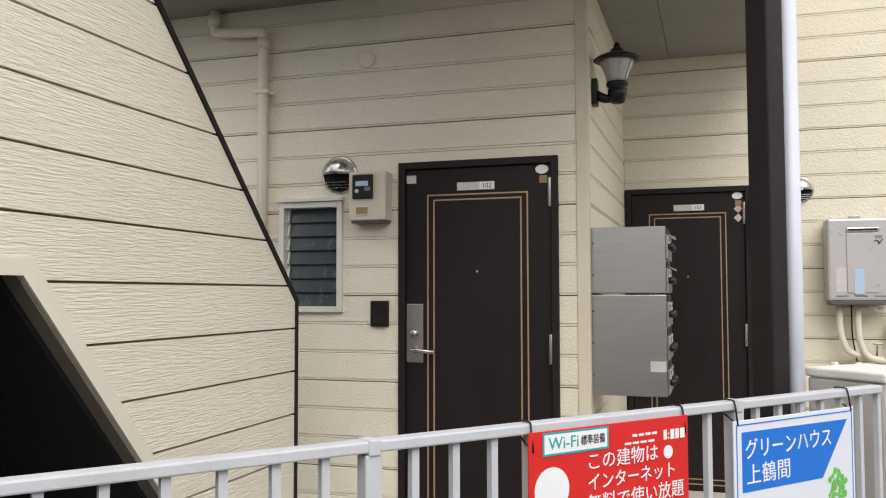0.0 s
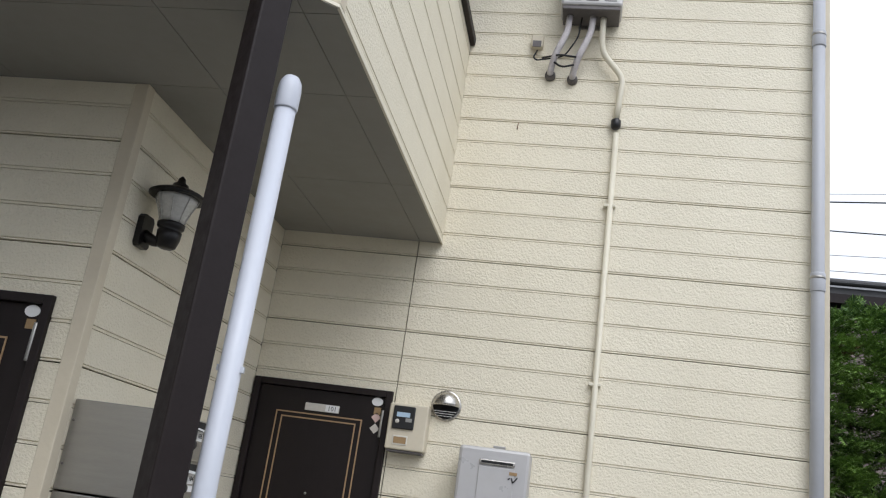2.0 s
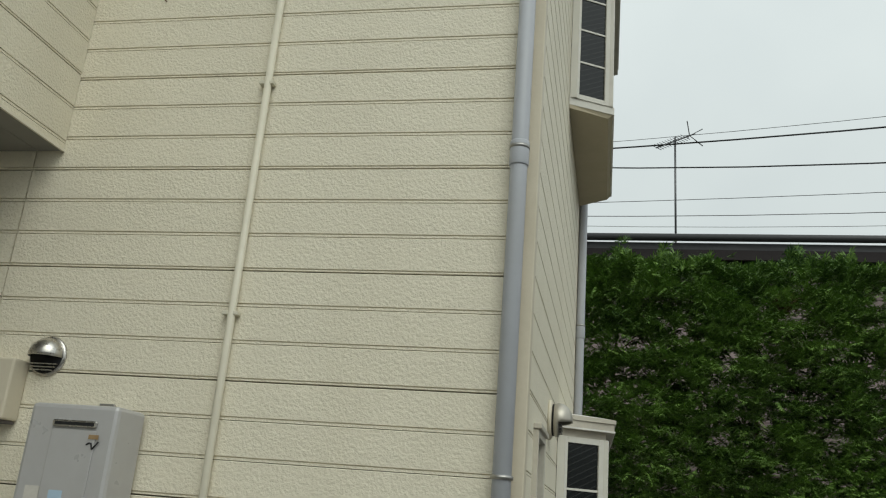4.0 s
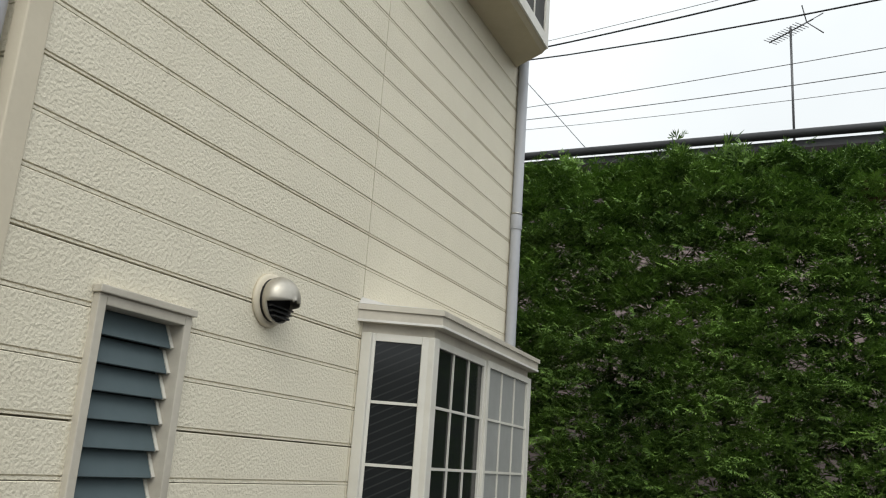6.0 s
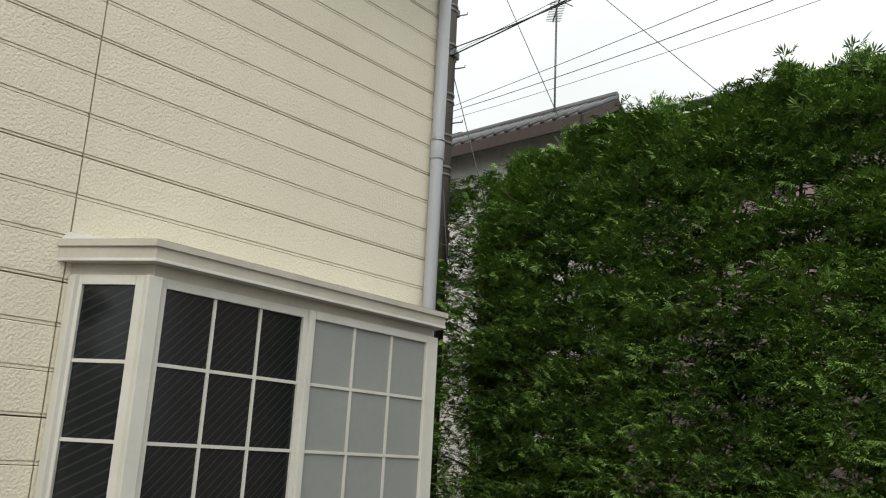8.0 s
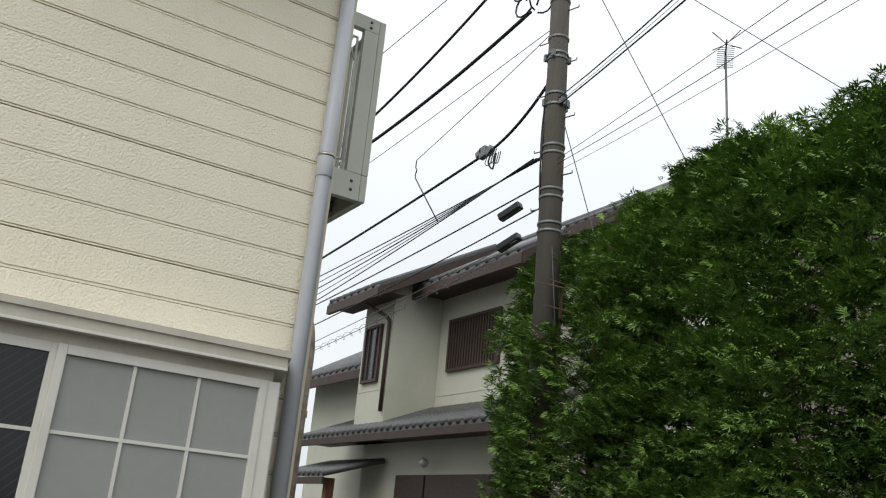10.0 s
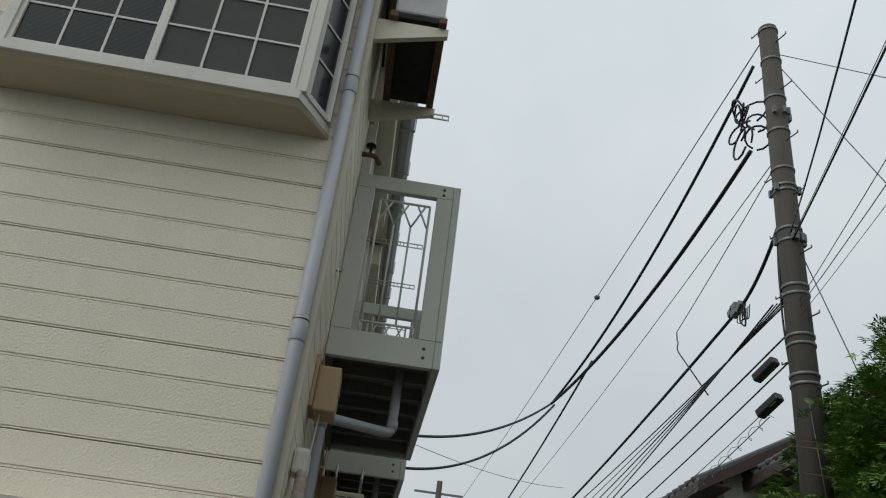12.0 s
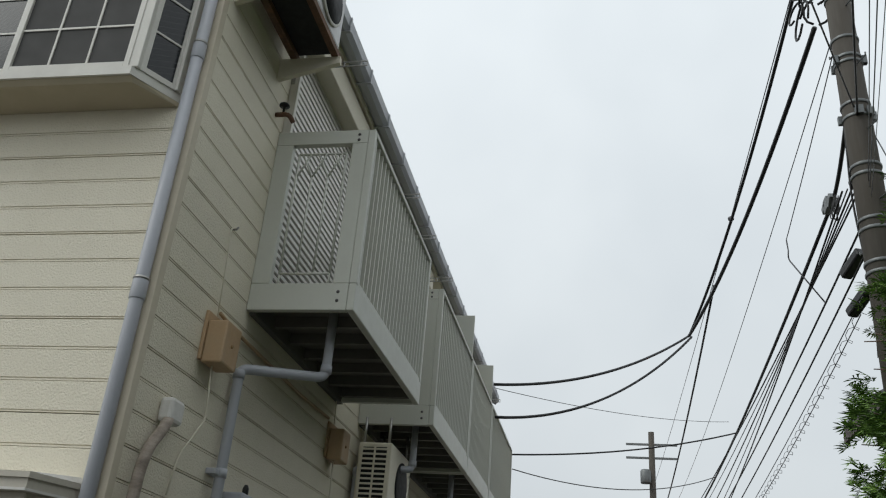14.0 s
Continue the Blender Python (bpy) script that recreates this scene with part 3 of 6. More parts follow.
# ---- doors ----
def flat_door(number, x0, x1, top, y, label):
    """A brown flat door with gold double lines, lever handle, number plate and stickers."""
    d = tagged(new("door_1"), label, "door", "flat doors", "structure")
    z0 = 0.05
    s = Shape()
    s.box((x0, y - 0.020, z0), (x0 + 0.035, y + 0.09, top), bevel=0.004)
    s.box((x1 - 0.035, y - 0.020, z0), (x1, y + 0.09, top), bevel=0.004)
    s.box((x0 + 0.0352, y - 0.020, top - 0.035), (x1 - 0.0352, y + 0.09, top), bevel=0.004)
    part("door_frame", s, BROWN, d)
    part("leaf", Shape().box((x0 + 0.037, y + 0.002, z0 + 0.01), (x1 - 0.037, y + 0.045, top - 0.037), bevel=0.003), DOOR, d)
    for name, dx, dt in (("outer_line", 0.148, 0.165), ("inner_line", 0.180, 0.190)):
        a, b, t, f = x0 + dx, x1 - dx, top - dt, z0 + 0.10 + (dx - 0.148)
        s = Shape()
        for lo, hi in (((a, f), (a + 0.007, t)), ((b - 0.007, f), (b, t)), ((a + 0.007, t - 0.007), (b - 0.007, t)), ((a + 0.007, f), (b - 0.007, f + 0.007))):
            s.box((lo[0], y - 0.001, lo[1]), (hi[0], y + 0.0022, hi[1]))
        part(name, s, GOLD, d, "thin gold line inlay")
    xm, w = (x0 + x1) / 2, x1 - x0
    plate = part("number_plate", Shape().box((x0 + 0.305, y - 0.006, top - 0.150), (x0 + 0.495, y + 0.0018, top - 0.110), bevel=0.002), STICKER, d, "cream flat number plate")
    write("number", number, 0.034, pose(x0 + 0.457, y - 0.0070, top - 0.131), INK, plate)
    part("name_card", Shape().box((x0 + 0.42, y - 0.0068, top - 0.147), (x0 + 0.492, y - 0.0062, top - 0.113)), WHITE, plate)
    if number == "102":
        part("sticker", Shape().box((x0 + 0.04, y - 0.001, top - 0.105), (x0 + 0.09, y + 0.0015, top - 0.065)), STICKER, d, "worn white sticker")
    part("oval_sticker", Shape().turned([(0.031, 0), (0.031, 0.002)], Matrix.Translation((x1 - 0.08, y + 0.0015, top - 0.062)) @ pose(0, 0, 0, 90, 0, 0) @ Matrix.Diagonal((1, 0.72, 1, 1)), smooth=False), WHITE, d, "white oval sticker")
    part("square_sticker", Shape().box((x1 - 0.092, y - 0.001, top - 0.128), (x1 - 0.055, y + 0.0015, top - 0.092)), TANSTICK, d, "small tan sticker")
    if number == "101":
        for i, c in enumerate((PINK, STICKER)):
            part("diamond_sticker", Shape().box((-0.019, -0.001, -0.019), (0.019, 0.0015, 0.019), Matrix.Translation((x1 - 0.075, y, top - 0.145 - 0.058 * i)) @ pose(0, 0, 0, 0, 45, 0)), c, d)
    for zc in (top - 0.175, 1.10, 0.30):
        part("hinge", Shape().turned([(0.009, -0.07), (0.010, -0.066), (0.010, 0.066), (0.009, 0.07)], Matrix.Translation((x1 - 0.040, y - 0.012, zc)), 10), STEEL, d, "grey steel hinge")
    lock = part("lock_plate", Shape().box((x0 + 0.040, y - 0.006, 1.022), (x0 + 0.128, y + 0.0018, 1.312), bevel=0.003), STEEL, d, "brushed steel lock plate")
    part("cylinder", Shape().turned([(0.021, 0), (0.021, 0.012), (0.015, 0.018)], Matrix.Translation((x0 + 0.082, y - 0.006, 1.165)) @ pose(0, 0, 0, 90, 0, 0), 16), CHROME, lock)
    s = Shape().turned([(0.018, 0), (0.017, 0.02), (0.011, 0.024), (0.010, 0.055)], Matrix.Translation((x0 + 0.088, y - 0.006, 1.088)) @ pose(0, 0, 0, 90, 0, 0), 14)
    s.tube(bend([(x0 + 0.088, y - 0.056, 1.088), (x0 + 0.12, y - 0.060, 1.087), (x0 + 0.205, y - 0.058, 1.078)], 0.01), 0.010, 8)
    part("lever_handle", s, CHROME, lock, "satin chrome lever handle")
    part("peephole", Shape().turned([(0.007, 0), (0.006, 0.004)], Matrix.Translation((xm - 0.0, y + 0.001, 1.47)) @ pose(0, 0, 0, 90, 0, 0), 10), STEEL, d)
    return d


flat_door("102", *DOOR102, Y1, "dark brown steel flat door numbered 102, shut")
flat_door("101", DOOR101[0] + 0.008, DOOR101[1], DOOR101[2], Y2, "dark brown steel flat door numbered 101, shut")


# ---- louvre windows ----
def louvre_window(m, w, h, label, tilt=18, blades=7, glass=LOUVRE, frame_mat=FRAME):
    """A jalousie window in a pale frame: m is at its lower left corner on the wall."""
    d = tagged(new("window_1"), label, "window", "louvre windows", "structure")
    d.matrix_world = m
    t = 0.030
    s = Shape().box((0, -0.022, 0), (t, 0.07, h), bevel=0.003).box((w - t, -0.022, 0), (w, 0.07, h), bevel=0.003)
    s.box((t + 0.0002, -0.022, 0), (w - t - 0.0002, 0.07, t), bevel=0.003).box((t + 0.0002, -0.022, h - t), (w - t - 0.0002, 0.07, h), bevel=0.003)
    part("window_frame", s, frame_mat, d)
    part("drip_cap", Shape().box((-0.008, -0.034, h + 0.0005), (w + 0.008, 0.0, h + 0.022), bevel=0.003), frame_mat, d)
    # black sheet in place of the unlit room behind the blades
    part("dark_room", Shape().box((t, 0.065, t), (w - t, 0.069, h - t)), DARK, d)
    step = (h - 2 * t) / blades
    for i in range(blades):
        bm = Matrix.Translation((0, 0.028, t + step * (i + 0.5))) @ pose(0, 0, 0, -tilt, 0, 0)
        blade = part("louvre_blade", Shape().box((t + 0.014, -0.003, -step * 0.52), (w - t - 0.014, 0.003, step * 0.52), bm), glass, d, "grey frosted glass blade")
        clip = Shape()
        for xa in (t + 0.001, w - t - 0.013):
            clip.box((xa, -0.006, -step * 0.5), (xa + 0.012, 0.006, step * 0.5), bm)
        part("blade_clip", clip, FRAME, blade)
    return d


louvre_window(facing(LOUV_S[0], Y1, LOUV_S[2], 0, -1), LOUV_S[1] - LOUV_S[0], LOUV_S[3] - LOUV_S[2], "narrow louvre window with dark frosted glass blades", 13)


# ---- bay windows ----
def bay_window(z0, z1, label, screen_right, xf, xg, y3):
    """A shallow canted bay on the side wall: sill, apron, hood and gridded sashes."""
    d = tagged(new("window_2"), label, "window", "bay windows", "structure")
    ya, yb, y2 = BAY_A, BAY_B, 7.858
    top = z1 - 0.085
    plan = [(XE + 0.001, ya), (xf, y2), (xg, y3), (XE + 0.001, yb)]
    grow = [(XE + 0.001, ya - 0.045), (xf + 0.035, y2 - 0.03), (xg + 0.040, y3 + 0.03), (XE + 0.001, yb + 0.02)]
    part("hood", Shape().prism([(x, y, top + 0.012) for x, y in grow], (0, 0, 0.075)), HOOD, d, "weathered pale sheet hood")
    lip = [(x + (0.010 if x > XE + 0.1 else 0), y + (-0.008 if y < 8.5 else 0.008)) for x, y in grow]
    part("hood_lip", Shape().prism([(x, y, top + 0.062) for x, y in lip], (0, 0, 0.022)), HOOD, d)
    part("hood_foot", Shape().prism([(x, y, top + 0.0125) for x, y in [(x + (0.005 if x > XE + 0.1 else 0), y) for x, y in grow]], (0, 0, 0.010)), CAPWHITE, d)
    slope = Shape()
    a, b = [Vector((x, y, top + 0.088)) for x, y in grow], [Vector((XE + 0.001 + (x - XE) * 0.12, ya + 0.02 + (y - ya) * 0.97, top + 0.118)) for x, y in grow]
    slope.add(a + b, [(i, i + 1, i + 5, i + 4) for i in range(3)] + [(4, 5, 6, 7), (3, 2, 1, 0), (0, 4, 7, 3)])
    part("hood_top", slope, CAPWHITE, d)
    part("head_track", Shape().prism([(x - 0.012, y, top - 0.03) for x, y in plan], (0, 0, 0.0415)), HOOD, d)
    sill = part("window_sill", Shape().prism([(x + 0.012 * (x > XE + 0.1), y, z0 - 0.035) for x, y in plan], (0, 0, 0.05)), FRAME, d)
    # apron tapers back to the wall
    a = [Vector((x, y, z0 - 0.0355)) for x, y in plan]
    b = [Vector((XE + 0.001 + (x - XE) * 0.90, y, z0 - 0.062)) for x, y in plan]
    part("apron", Shape().add(a + b, [(i, i + 1, i + 5, i + 4) for i in range(3)] + [(7, 6, 5, 4), (0, 1, 2, 3), (0, 3, 7, 4)]), UNDERBAY, d, "tan underside of the bay, darkened for the shade there")
    for x, y in plan[1:3]:
        part("corner_post", Shape().box((-0.03, -0.028, z0 + 0.015), (0.010, 0.028, top - 0.03), Matrix.Translation((x - 0.006, y, 0)), bevel=0.004), FRAME, d)
    for y in (ya + 0.018, yb - 0.018):
        part("side_post", Shape().box((XE + 0.002, y - 0.018, z0 + 0.015), (XE + 0.05, y + 0.018, top - 0.03), bevel=0.003), FRAME, d)

    def sash(p, q, out, cols, rows, glass, name):
        """A gridded sash between the plan points p and q."""
        p, q = Vector((*p, 0)), Vector((*q, 0))
        u = (q - p).normalized()
        n = Vector((u.y, -u.x, 0))
        w, h = (q - p).length, top - 0.03 - z0 - 0.015
        m = Matrix.Translation(p + n * out + Vector((0, 0, z0 + 0.015))) @ Matrix(((u.x, -n.x, 0, 0), (u.y, -n.y, 0, 0), (0, 0, 1, 0), (0, 0, 0, 1)))
        t = 0.032
        s = Shape().box((0, -0.012, 0), (t, 0.012, h), m, bevel=0.003).box((w - t, -0.012, 0), (w, 0.012, h), m, bevel=0.003)
        s.box((t, -0.0115, 0), (w - t, 0.0115, t), m).box((t, -0.0115, h - t), (w - t, 0.0115, h), m)
        ob = part("sash", s, FRAME, d, name)
        part("pane", Shape().box((t, 0.002, t), (w - t, 0.006, h - t), m), glass, ob)
        gw, gh = (w - 2 * t) / cols, (h - 2 * t) / rows
        for i in range(1, cols):
            part("glazing_bar", Shape().box((t + gw * i - 0.006, -0.005, t), (t + gw * i + 0.006, 0.0015, h - t), m), FRAME, ob)
        for j in range(1, rows):
            part("glazing_bar", Shape().box((t, -0.0045, t + gh * j - 0.006), (w - t, 0.0014, t + gh * j + 0.006), m), FRAME, ob)

    ymid = 8.556

    def front(y):
        return xf + (xg - xf) * (y - y2) / (y3 - y2)

    sash((XE + 0.030, ya + 0.014), (xf - 0.026, y2 - 0.020), -0.004, 1, 4, WIREGLASS, "side sash with dark wired glass")
    sash((xg - 0.026, y3 + 0.020), (XE + 0.030, yb - 0.014), -0.004, 1, 4, WIREGLASS, "side sash with dark wired glass")
    sash((front(y2 + 0.020), y2 + 0.020), (front(ymid + 0.008), ymid + 0.008), -0.018, 3, 4, WIREGLASS, "sliding sash with dark wired glass")
    sash((front(ymid - 0.004), ymid - 0.004), (front(y3 - 0.024), y3 - 0.024), -0.004, 3, 4, screen_right, "sliding sash behind a grey insect screen")
    # black block whose colour gives the room behind the panes its darkness
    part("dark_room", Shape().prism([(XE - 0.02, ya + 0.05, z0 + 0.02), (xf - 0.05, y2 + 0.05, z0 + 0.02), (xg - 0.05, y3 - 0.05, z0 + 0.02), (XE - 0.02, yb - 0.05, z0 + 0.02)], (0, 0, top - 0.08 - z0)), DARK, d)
    return d




# ---- vents, caps, meters and pipes on the walls ----
def vent_hood(x, y, z, nx, ny, r, label="round stainless vent hood with dark slats"):
    """A half-dome vent cover with slats below."""
    v = thing("vent_hood", label, "vent", "vent hoods")
    m = facing(x, y, z, nx, ny)
    v.matrix_world = m
    flip = pose(0, 0, 0, 90, 0, 0)
    part("flange", Shape().turned([(r * 1.12, 0.0005), (r * 1.12, 0.006), (r * 1.03, 0.012)], flip, 28), CHROME, v)
    part("throat", Shape().turned([(r * 0.97, 0.0122), (r * 0.97, 0.016)], flip, 28), DARK, v)
    dome, k, lat = Shape(), 20, 9
    pts, faces = [], []
    for i in range(lat + 1):
        a = radians(-4 + 94 * i / lat)
        for j in range(k + 1):
            b = math.pi * j / k
            pts.append((r * math.cos(b) * math.cos(max(a, 0) * 0 + 0) * math.sqrt(max(0, 1 - (math.sin(a)) ** 2 * 0.999)), -0.013 - r * 0.95 * math.sin(b) * math.sqrt(max(0, 1 - (math.sin(a)) ** 2 * 0.999)), r * math.sin(a)))
    for i in range(lat):
        for j in range(k):
            a = i * (k + 1) + j
            faces.append((a, a + 1, a + k + 2, a + k + 1))
    dome.add(pts, faces, True)
    dome_ob = part("dome", dome, CHROME, v)
    thick = dome_ob.modifiers.new("thick", "SOLIDIFY")
    thick.thickness = 0.003
    for i in range(3):
        zc = -r * (0.45 + 0.17 * i)
        half = math.sqrt(r * r - zc * zc) * 0.92
        part("slat", Shape().box((-half, -0.030, zc - 0.002), (half, -0.0165, zc + 0.002), pose(0, 0, 0)), CHROME, v)
    return v


def globe_vent(x, y, z, nx, ny, r):
    """A globe-shaped vent hood: a round dome that stands off the wall, with a slanted dark mouth and slats below."""
    v = thing("vent_hood", "round satin steel globe vent with a dark mouth", "vent", "vent hoods")
    v.matrix_world = facing(x, y, z, nx, ny)
    flip = pose(0, 0, 0, 90, 0, 0)
    part("flange", Shape().turned([(r * 1.16, 0.0005), (r * 1.16, 0.010), (r * 1.05, 0.018)], flip, 36), METERBOX, v, "cream plastic flange")
    pts, faces, k, lat = [], [], 32, 14
    for i in range(lat + 1):
        a = math.pi * i / lat
        for j in range(k):
            b = 2 * math.pi * j / k
            px, py, pz = r * math.sin(a) * math.cos(b), -r * 0.62 - r * 0.80 * math.cos(a), r * math.sin(a) * math.sin(b)
            pts.append((px, min(py, -0.0185), pz))
    for i in range(lat):
        for j in range(k):
            q = [i * k + j, i * k + (j + 1) % k, (i + 1) * k + (j + 1) % k, (i + 1) * k + j]
            c = [sum(pts[n][m] for n in q) / 4 for m in range(3)]
            if c[1] > -r * 0.55 or c[2] > -r * 0.05 - (c[1] + r * 1.42) * 0.30:
                faces.append(tuple(q))
    dome = part("dome", Shape().add(pts, faces, True), SATIN, v)
    dome.modifiers.new("thick", "SOLIDIFY").thickness = 0.003
    part("throat", Shape().turned([(r * 0.93, 0.0186), (r * 0.93, r * 0.5)], flip, 28), DARK, v)
    for i in range(3):
        zc = -r * (0.34 + 0.2 * i)
        half = math.sqrt(r * r - zc * zc) * 0.86
        part("slat", Shape().box((-half, -r * 0.80, zc - 0.003), (half, -r * 0.52, zc + 0.003)), BLACK, v)
    return v


vent_hood(-1.842, Y1, 1.976, 0, -1, 0.088)
vent_hood(-2.66, Y1, 2.02, 0, -1, 0.075)
vent_hood(0.505, Y2, 2.005, 0, -1, 0.072)
cap = thing("blanking_cover", "round cream blanking cap on the wall", "cap")
part("disc", Shape().turned([(0.046, 0), (0.046, 0.008), (0.042, 0.012)], Matrix.Translation((-1.695, Y1 - 0.0005, 2.567)) @ pose(0, 0, 0, 90, 0, 0), 28), TRIM, cap)


def meter_box(x0, z0, y, w, h, label):
    """An electric meter in a cream box with a dark window."""
    b = thing("meter_box", label, "meter box", "electric meters")
    m = facing(x0, y, z0, 0, -1)
    b.matrix_world = m
    part("body", Shape().box((0, -0.095, 0), (w, -0.0005, h), bevel=0.008), METERBOX, b)
    win = part("meter_window", Shape().box((w * 0.12, -0.108, h * 0.44), (w * 0.68, -0.0955, h * 0.94), bevel=0.012), BLACK, b, "black glazed meter window")
    part("display", Shape().box((w * 0.22, -0.1095, h * 0.70), (w * 0.56, -0.1082, h * 0.80)), PALEBLUE, win)
    part("dial_plate", Shape().box((w * 0.46, -0.1093, h * 0.60), (w * 0.62, -0.1082, h * 0.68)), STEEL, win)
    part("button", Shape().turned([(w * 0.055, 0), (w * 0.05, 0.003)], Matrix.Translation((w * 0.25, -0.1082, h * 0.60)) @ pose(0, 0, 0, 90, 0, 0), 12), STICKER, win)
    part("label_frame", Shape().box((w * 0.18, -0.0985, h * 0.10), (w * 0.56, -0.0955, h * 0.30), bevel=0.002), FRAME, b)
    part("label_card", Shape().box((w * 0.21, -0.0995, h * 0.13), (w * 0.53, -0.0988, h * 0.27)), TANSTICK, b)
    part("drip_lip", Shape().box((0.01, -0.085, -0.012), (w - 0.01, -0.002, -0.0005), bevel=0.003), HEATDARK, b)
    return b


meter_box(-1.752, 1.728, Y1, 0.20, 0.245, "cream electric meter box beside door 102")
meter_box(0.226, 1.745, Y2, 0.205, 0.235, "cream electric meter box beside door 101")

ic = thing("intercom", "small dark brown intercom panel beside the door", "intercom")
part("body", Shape().box((-1.664, Y1 - 0.022, 1.198), (-1.567, Y1 - 0.0005, 1.328), bevel=0.006), BROWN, ic)
part("button_field", Shape().box((-1.648, Y1 - 0.025, 1.215), (-1.583, Y1 - 0.0222, 1.262), bevel=0.003), BLACK, ic)


def water_heater(x0, z0, w, h, y, label, labelled=True):
    """A wall-hung gas water heater with its exhaust slot and pipe sockets."""
    b = thing("water_heater", label, "water heater", "water heaters")
    m = facing(x0, y, z0, 0, -1)
    b.matrix_world = m
    part("body", Shape().box((0, -0.20, 0.012), (w, -0.012, h), bevel=0.016), HEATER, b)
    part("front_panel", Shape().box((w * 0.30, -0.206, h * 0.12), (w * 0.80, -0.2005, h * 0.82), bevel=0.003), HEATER, b)
    part("base", Shape().box((0.012, -0.19, -0.012), (w - 0.012, -0.014, 0.0115), bevel=0.004), HEATDARK, b)
    vent = part("exhaust_mouth", Shape().box((w * 0.30, -0.212, h * 0.835), (w * 0.80, -0.2005, h * 0.885), bevel=0.006), CHROME, b)
    part("exhaust_slot", Shape().box((w * 0.33, -0.2135, h * 0.848), (w * 0.77, -0.2122, h * 0.872)), DARK, vent)
    part("wall_bracket", Shape().box((w * 0.42, -0.014, h), (w * 0.60, -0.0005, h + 0.028), bevel=0.003).box((w * 0.3, -0.0118, -0.03), (w * 0.7, -0.0005, h * 0.98)), STEEL, b)
    for i in range(3):
        part("drain_slot", Shape().box((w * (0.12 + 0.29 * i), -0.2025, h * 0.075), (w * (0.12 + 0.29 * i) + w * 0.2, -0.2003, h * 0.085)), HEATDARK, b)
    if labelled:
        part("energy_label", Shape().box((w * 0.41, -0.2075, h * 0.10), (w * 0.56, -0.2062, h * 0.40)), PALEBLUE, b, "faded pale blue label")
        part("grey_label", Shape().box((w * 0.13, -0.2022, h * 0.13), (w * 0.29, -0.2008, h * 0.42)), STICKER, b, "faded grey label")
        part("mark", Shape().box((w * 0.73, -0.2082, h * 0.76), (w * 0.84, -0.2062, h * 0.79)), TANSTICK, b)
        s = Shape()
        for xa, xb, za, zb in ((0.72, 0.755, 0.72, 0.735), (0.77, 0.79, 0.735, 0.69), (0.79, 0.85, 0.69, 0.745)):
            s.tube([(w * xa, -0.2078, h * za), (w * xb, -0.2078, h * zb)], 0.003, 6)
        part("scribble", s, INK, b)
    return b


water_heater(0.628, 1.305, 0.352, 0.50, Y2, "grey enamelled gas water heater with faded labels")
water_heater(0.885, 4.335, 0.352, 0.52, Y2, "grey gas water heater on the upper wall", False)


def pipe(name, points, r, mat, label, category="pipe", round_by=0.06, sides=12, group=""):
    return solid(name, Shape().tube(bend(points, round_by), r, sides), mat, label, category, group)


# pipes below the lower heater
yw = Y2 - 0.045
for xs, xe, zl in ((0.70, 0.86, 0.985), (0.80, 0.935, 0.96)):
    p = thing("heater_pipe", "cream insulated water pipe under the heater", "pipe", "heater pipes")
    part("tube", Shape().tube(bend([(xs, Y2 - 0.10, 1.292), (xs, Y2 - 0.10, zl + 0.14), (xs + 0.04, Y2 - 0.09, zl + 0.02), (xe, Y2 - 0.06, zl), (xe, Y2 - 0.014, zl)], 0.05), 0.019, 12), CREAMPIPE, p)
    part("collar", Shape().turned([(0.026, 0), (0.026, 0.012)], Matrix.Translation((xe, Y2 - 0.002, zl)) @ pose(0, 0, 0, 90, 0, 0), 14), CREAMPIPE, p)
gas = thing("gas_pipe", "cream gas pipe with a small tap", "pipe")
part("tube", Shape().tube(bend([(0.895, Y2 - 0.09, 1.292), (0.895, Y2 - 0.09, 1.262), (0.965, Y2 - 0.05, 1.255), (0.975, yw, 1.22), (0.975, yw, 0.0)], 0.03), 0.0135, 10), CREAMPIPE, gas)
part("tap_body", Shape().turned([(0.019, -0.04), (0.022, 0), (0.019, 0.04)], Matrix.Translation((0.975, yw, 1.12)), 12), CREAMPIPE, gas)
part("tap_lever", Shape().box((0.88, yw - 0.035, 1.055), (0.935, yw - 0.02, 1.066), bevel=0.003).tube([(0.905, yw - 0.03, 1.06), (0.905, Y2 - 0.03, 0.98)], 0.006, 8), STEEL, gas)
sock = thing("outdoor_socket", "cream weatherproof socket with a black lead", "socket")
part("cover", Shape().box((1.03, Y2 - 0.042, 1.222), (1.10, Y2 - 0.0005, 1.325), bevel=0.008), METERBOX, sock)
part("lead", Shape().tube(bend([(1.075, Y2 - 0.03, 1.2215), (1.072, Y2 - 0.04, 1.12), (1.03, Y2 - 0.05, 0.95), (0.99, Y2 - 0.06, 0.78), (0.985, Y2 - 0.06, 0.2)], 0.06), 0.004, 6), CABLE, sock)
solid("heater_lead", Shape().tube(bend([(0.765, Y2 - 0.1, 1.292), (0.768, Y2 - 0.08, 1.1), (0.80, Y2 - 0.05, 0.93), (0.83, Y2 - 0.03, 0.84), (0.83, Y2 - 0.018, 0.3)], 0.05), 0.0045, 6), CABLE, "black cable hanging under the heater", "cable")
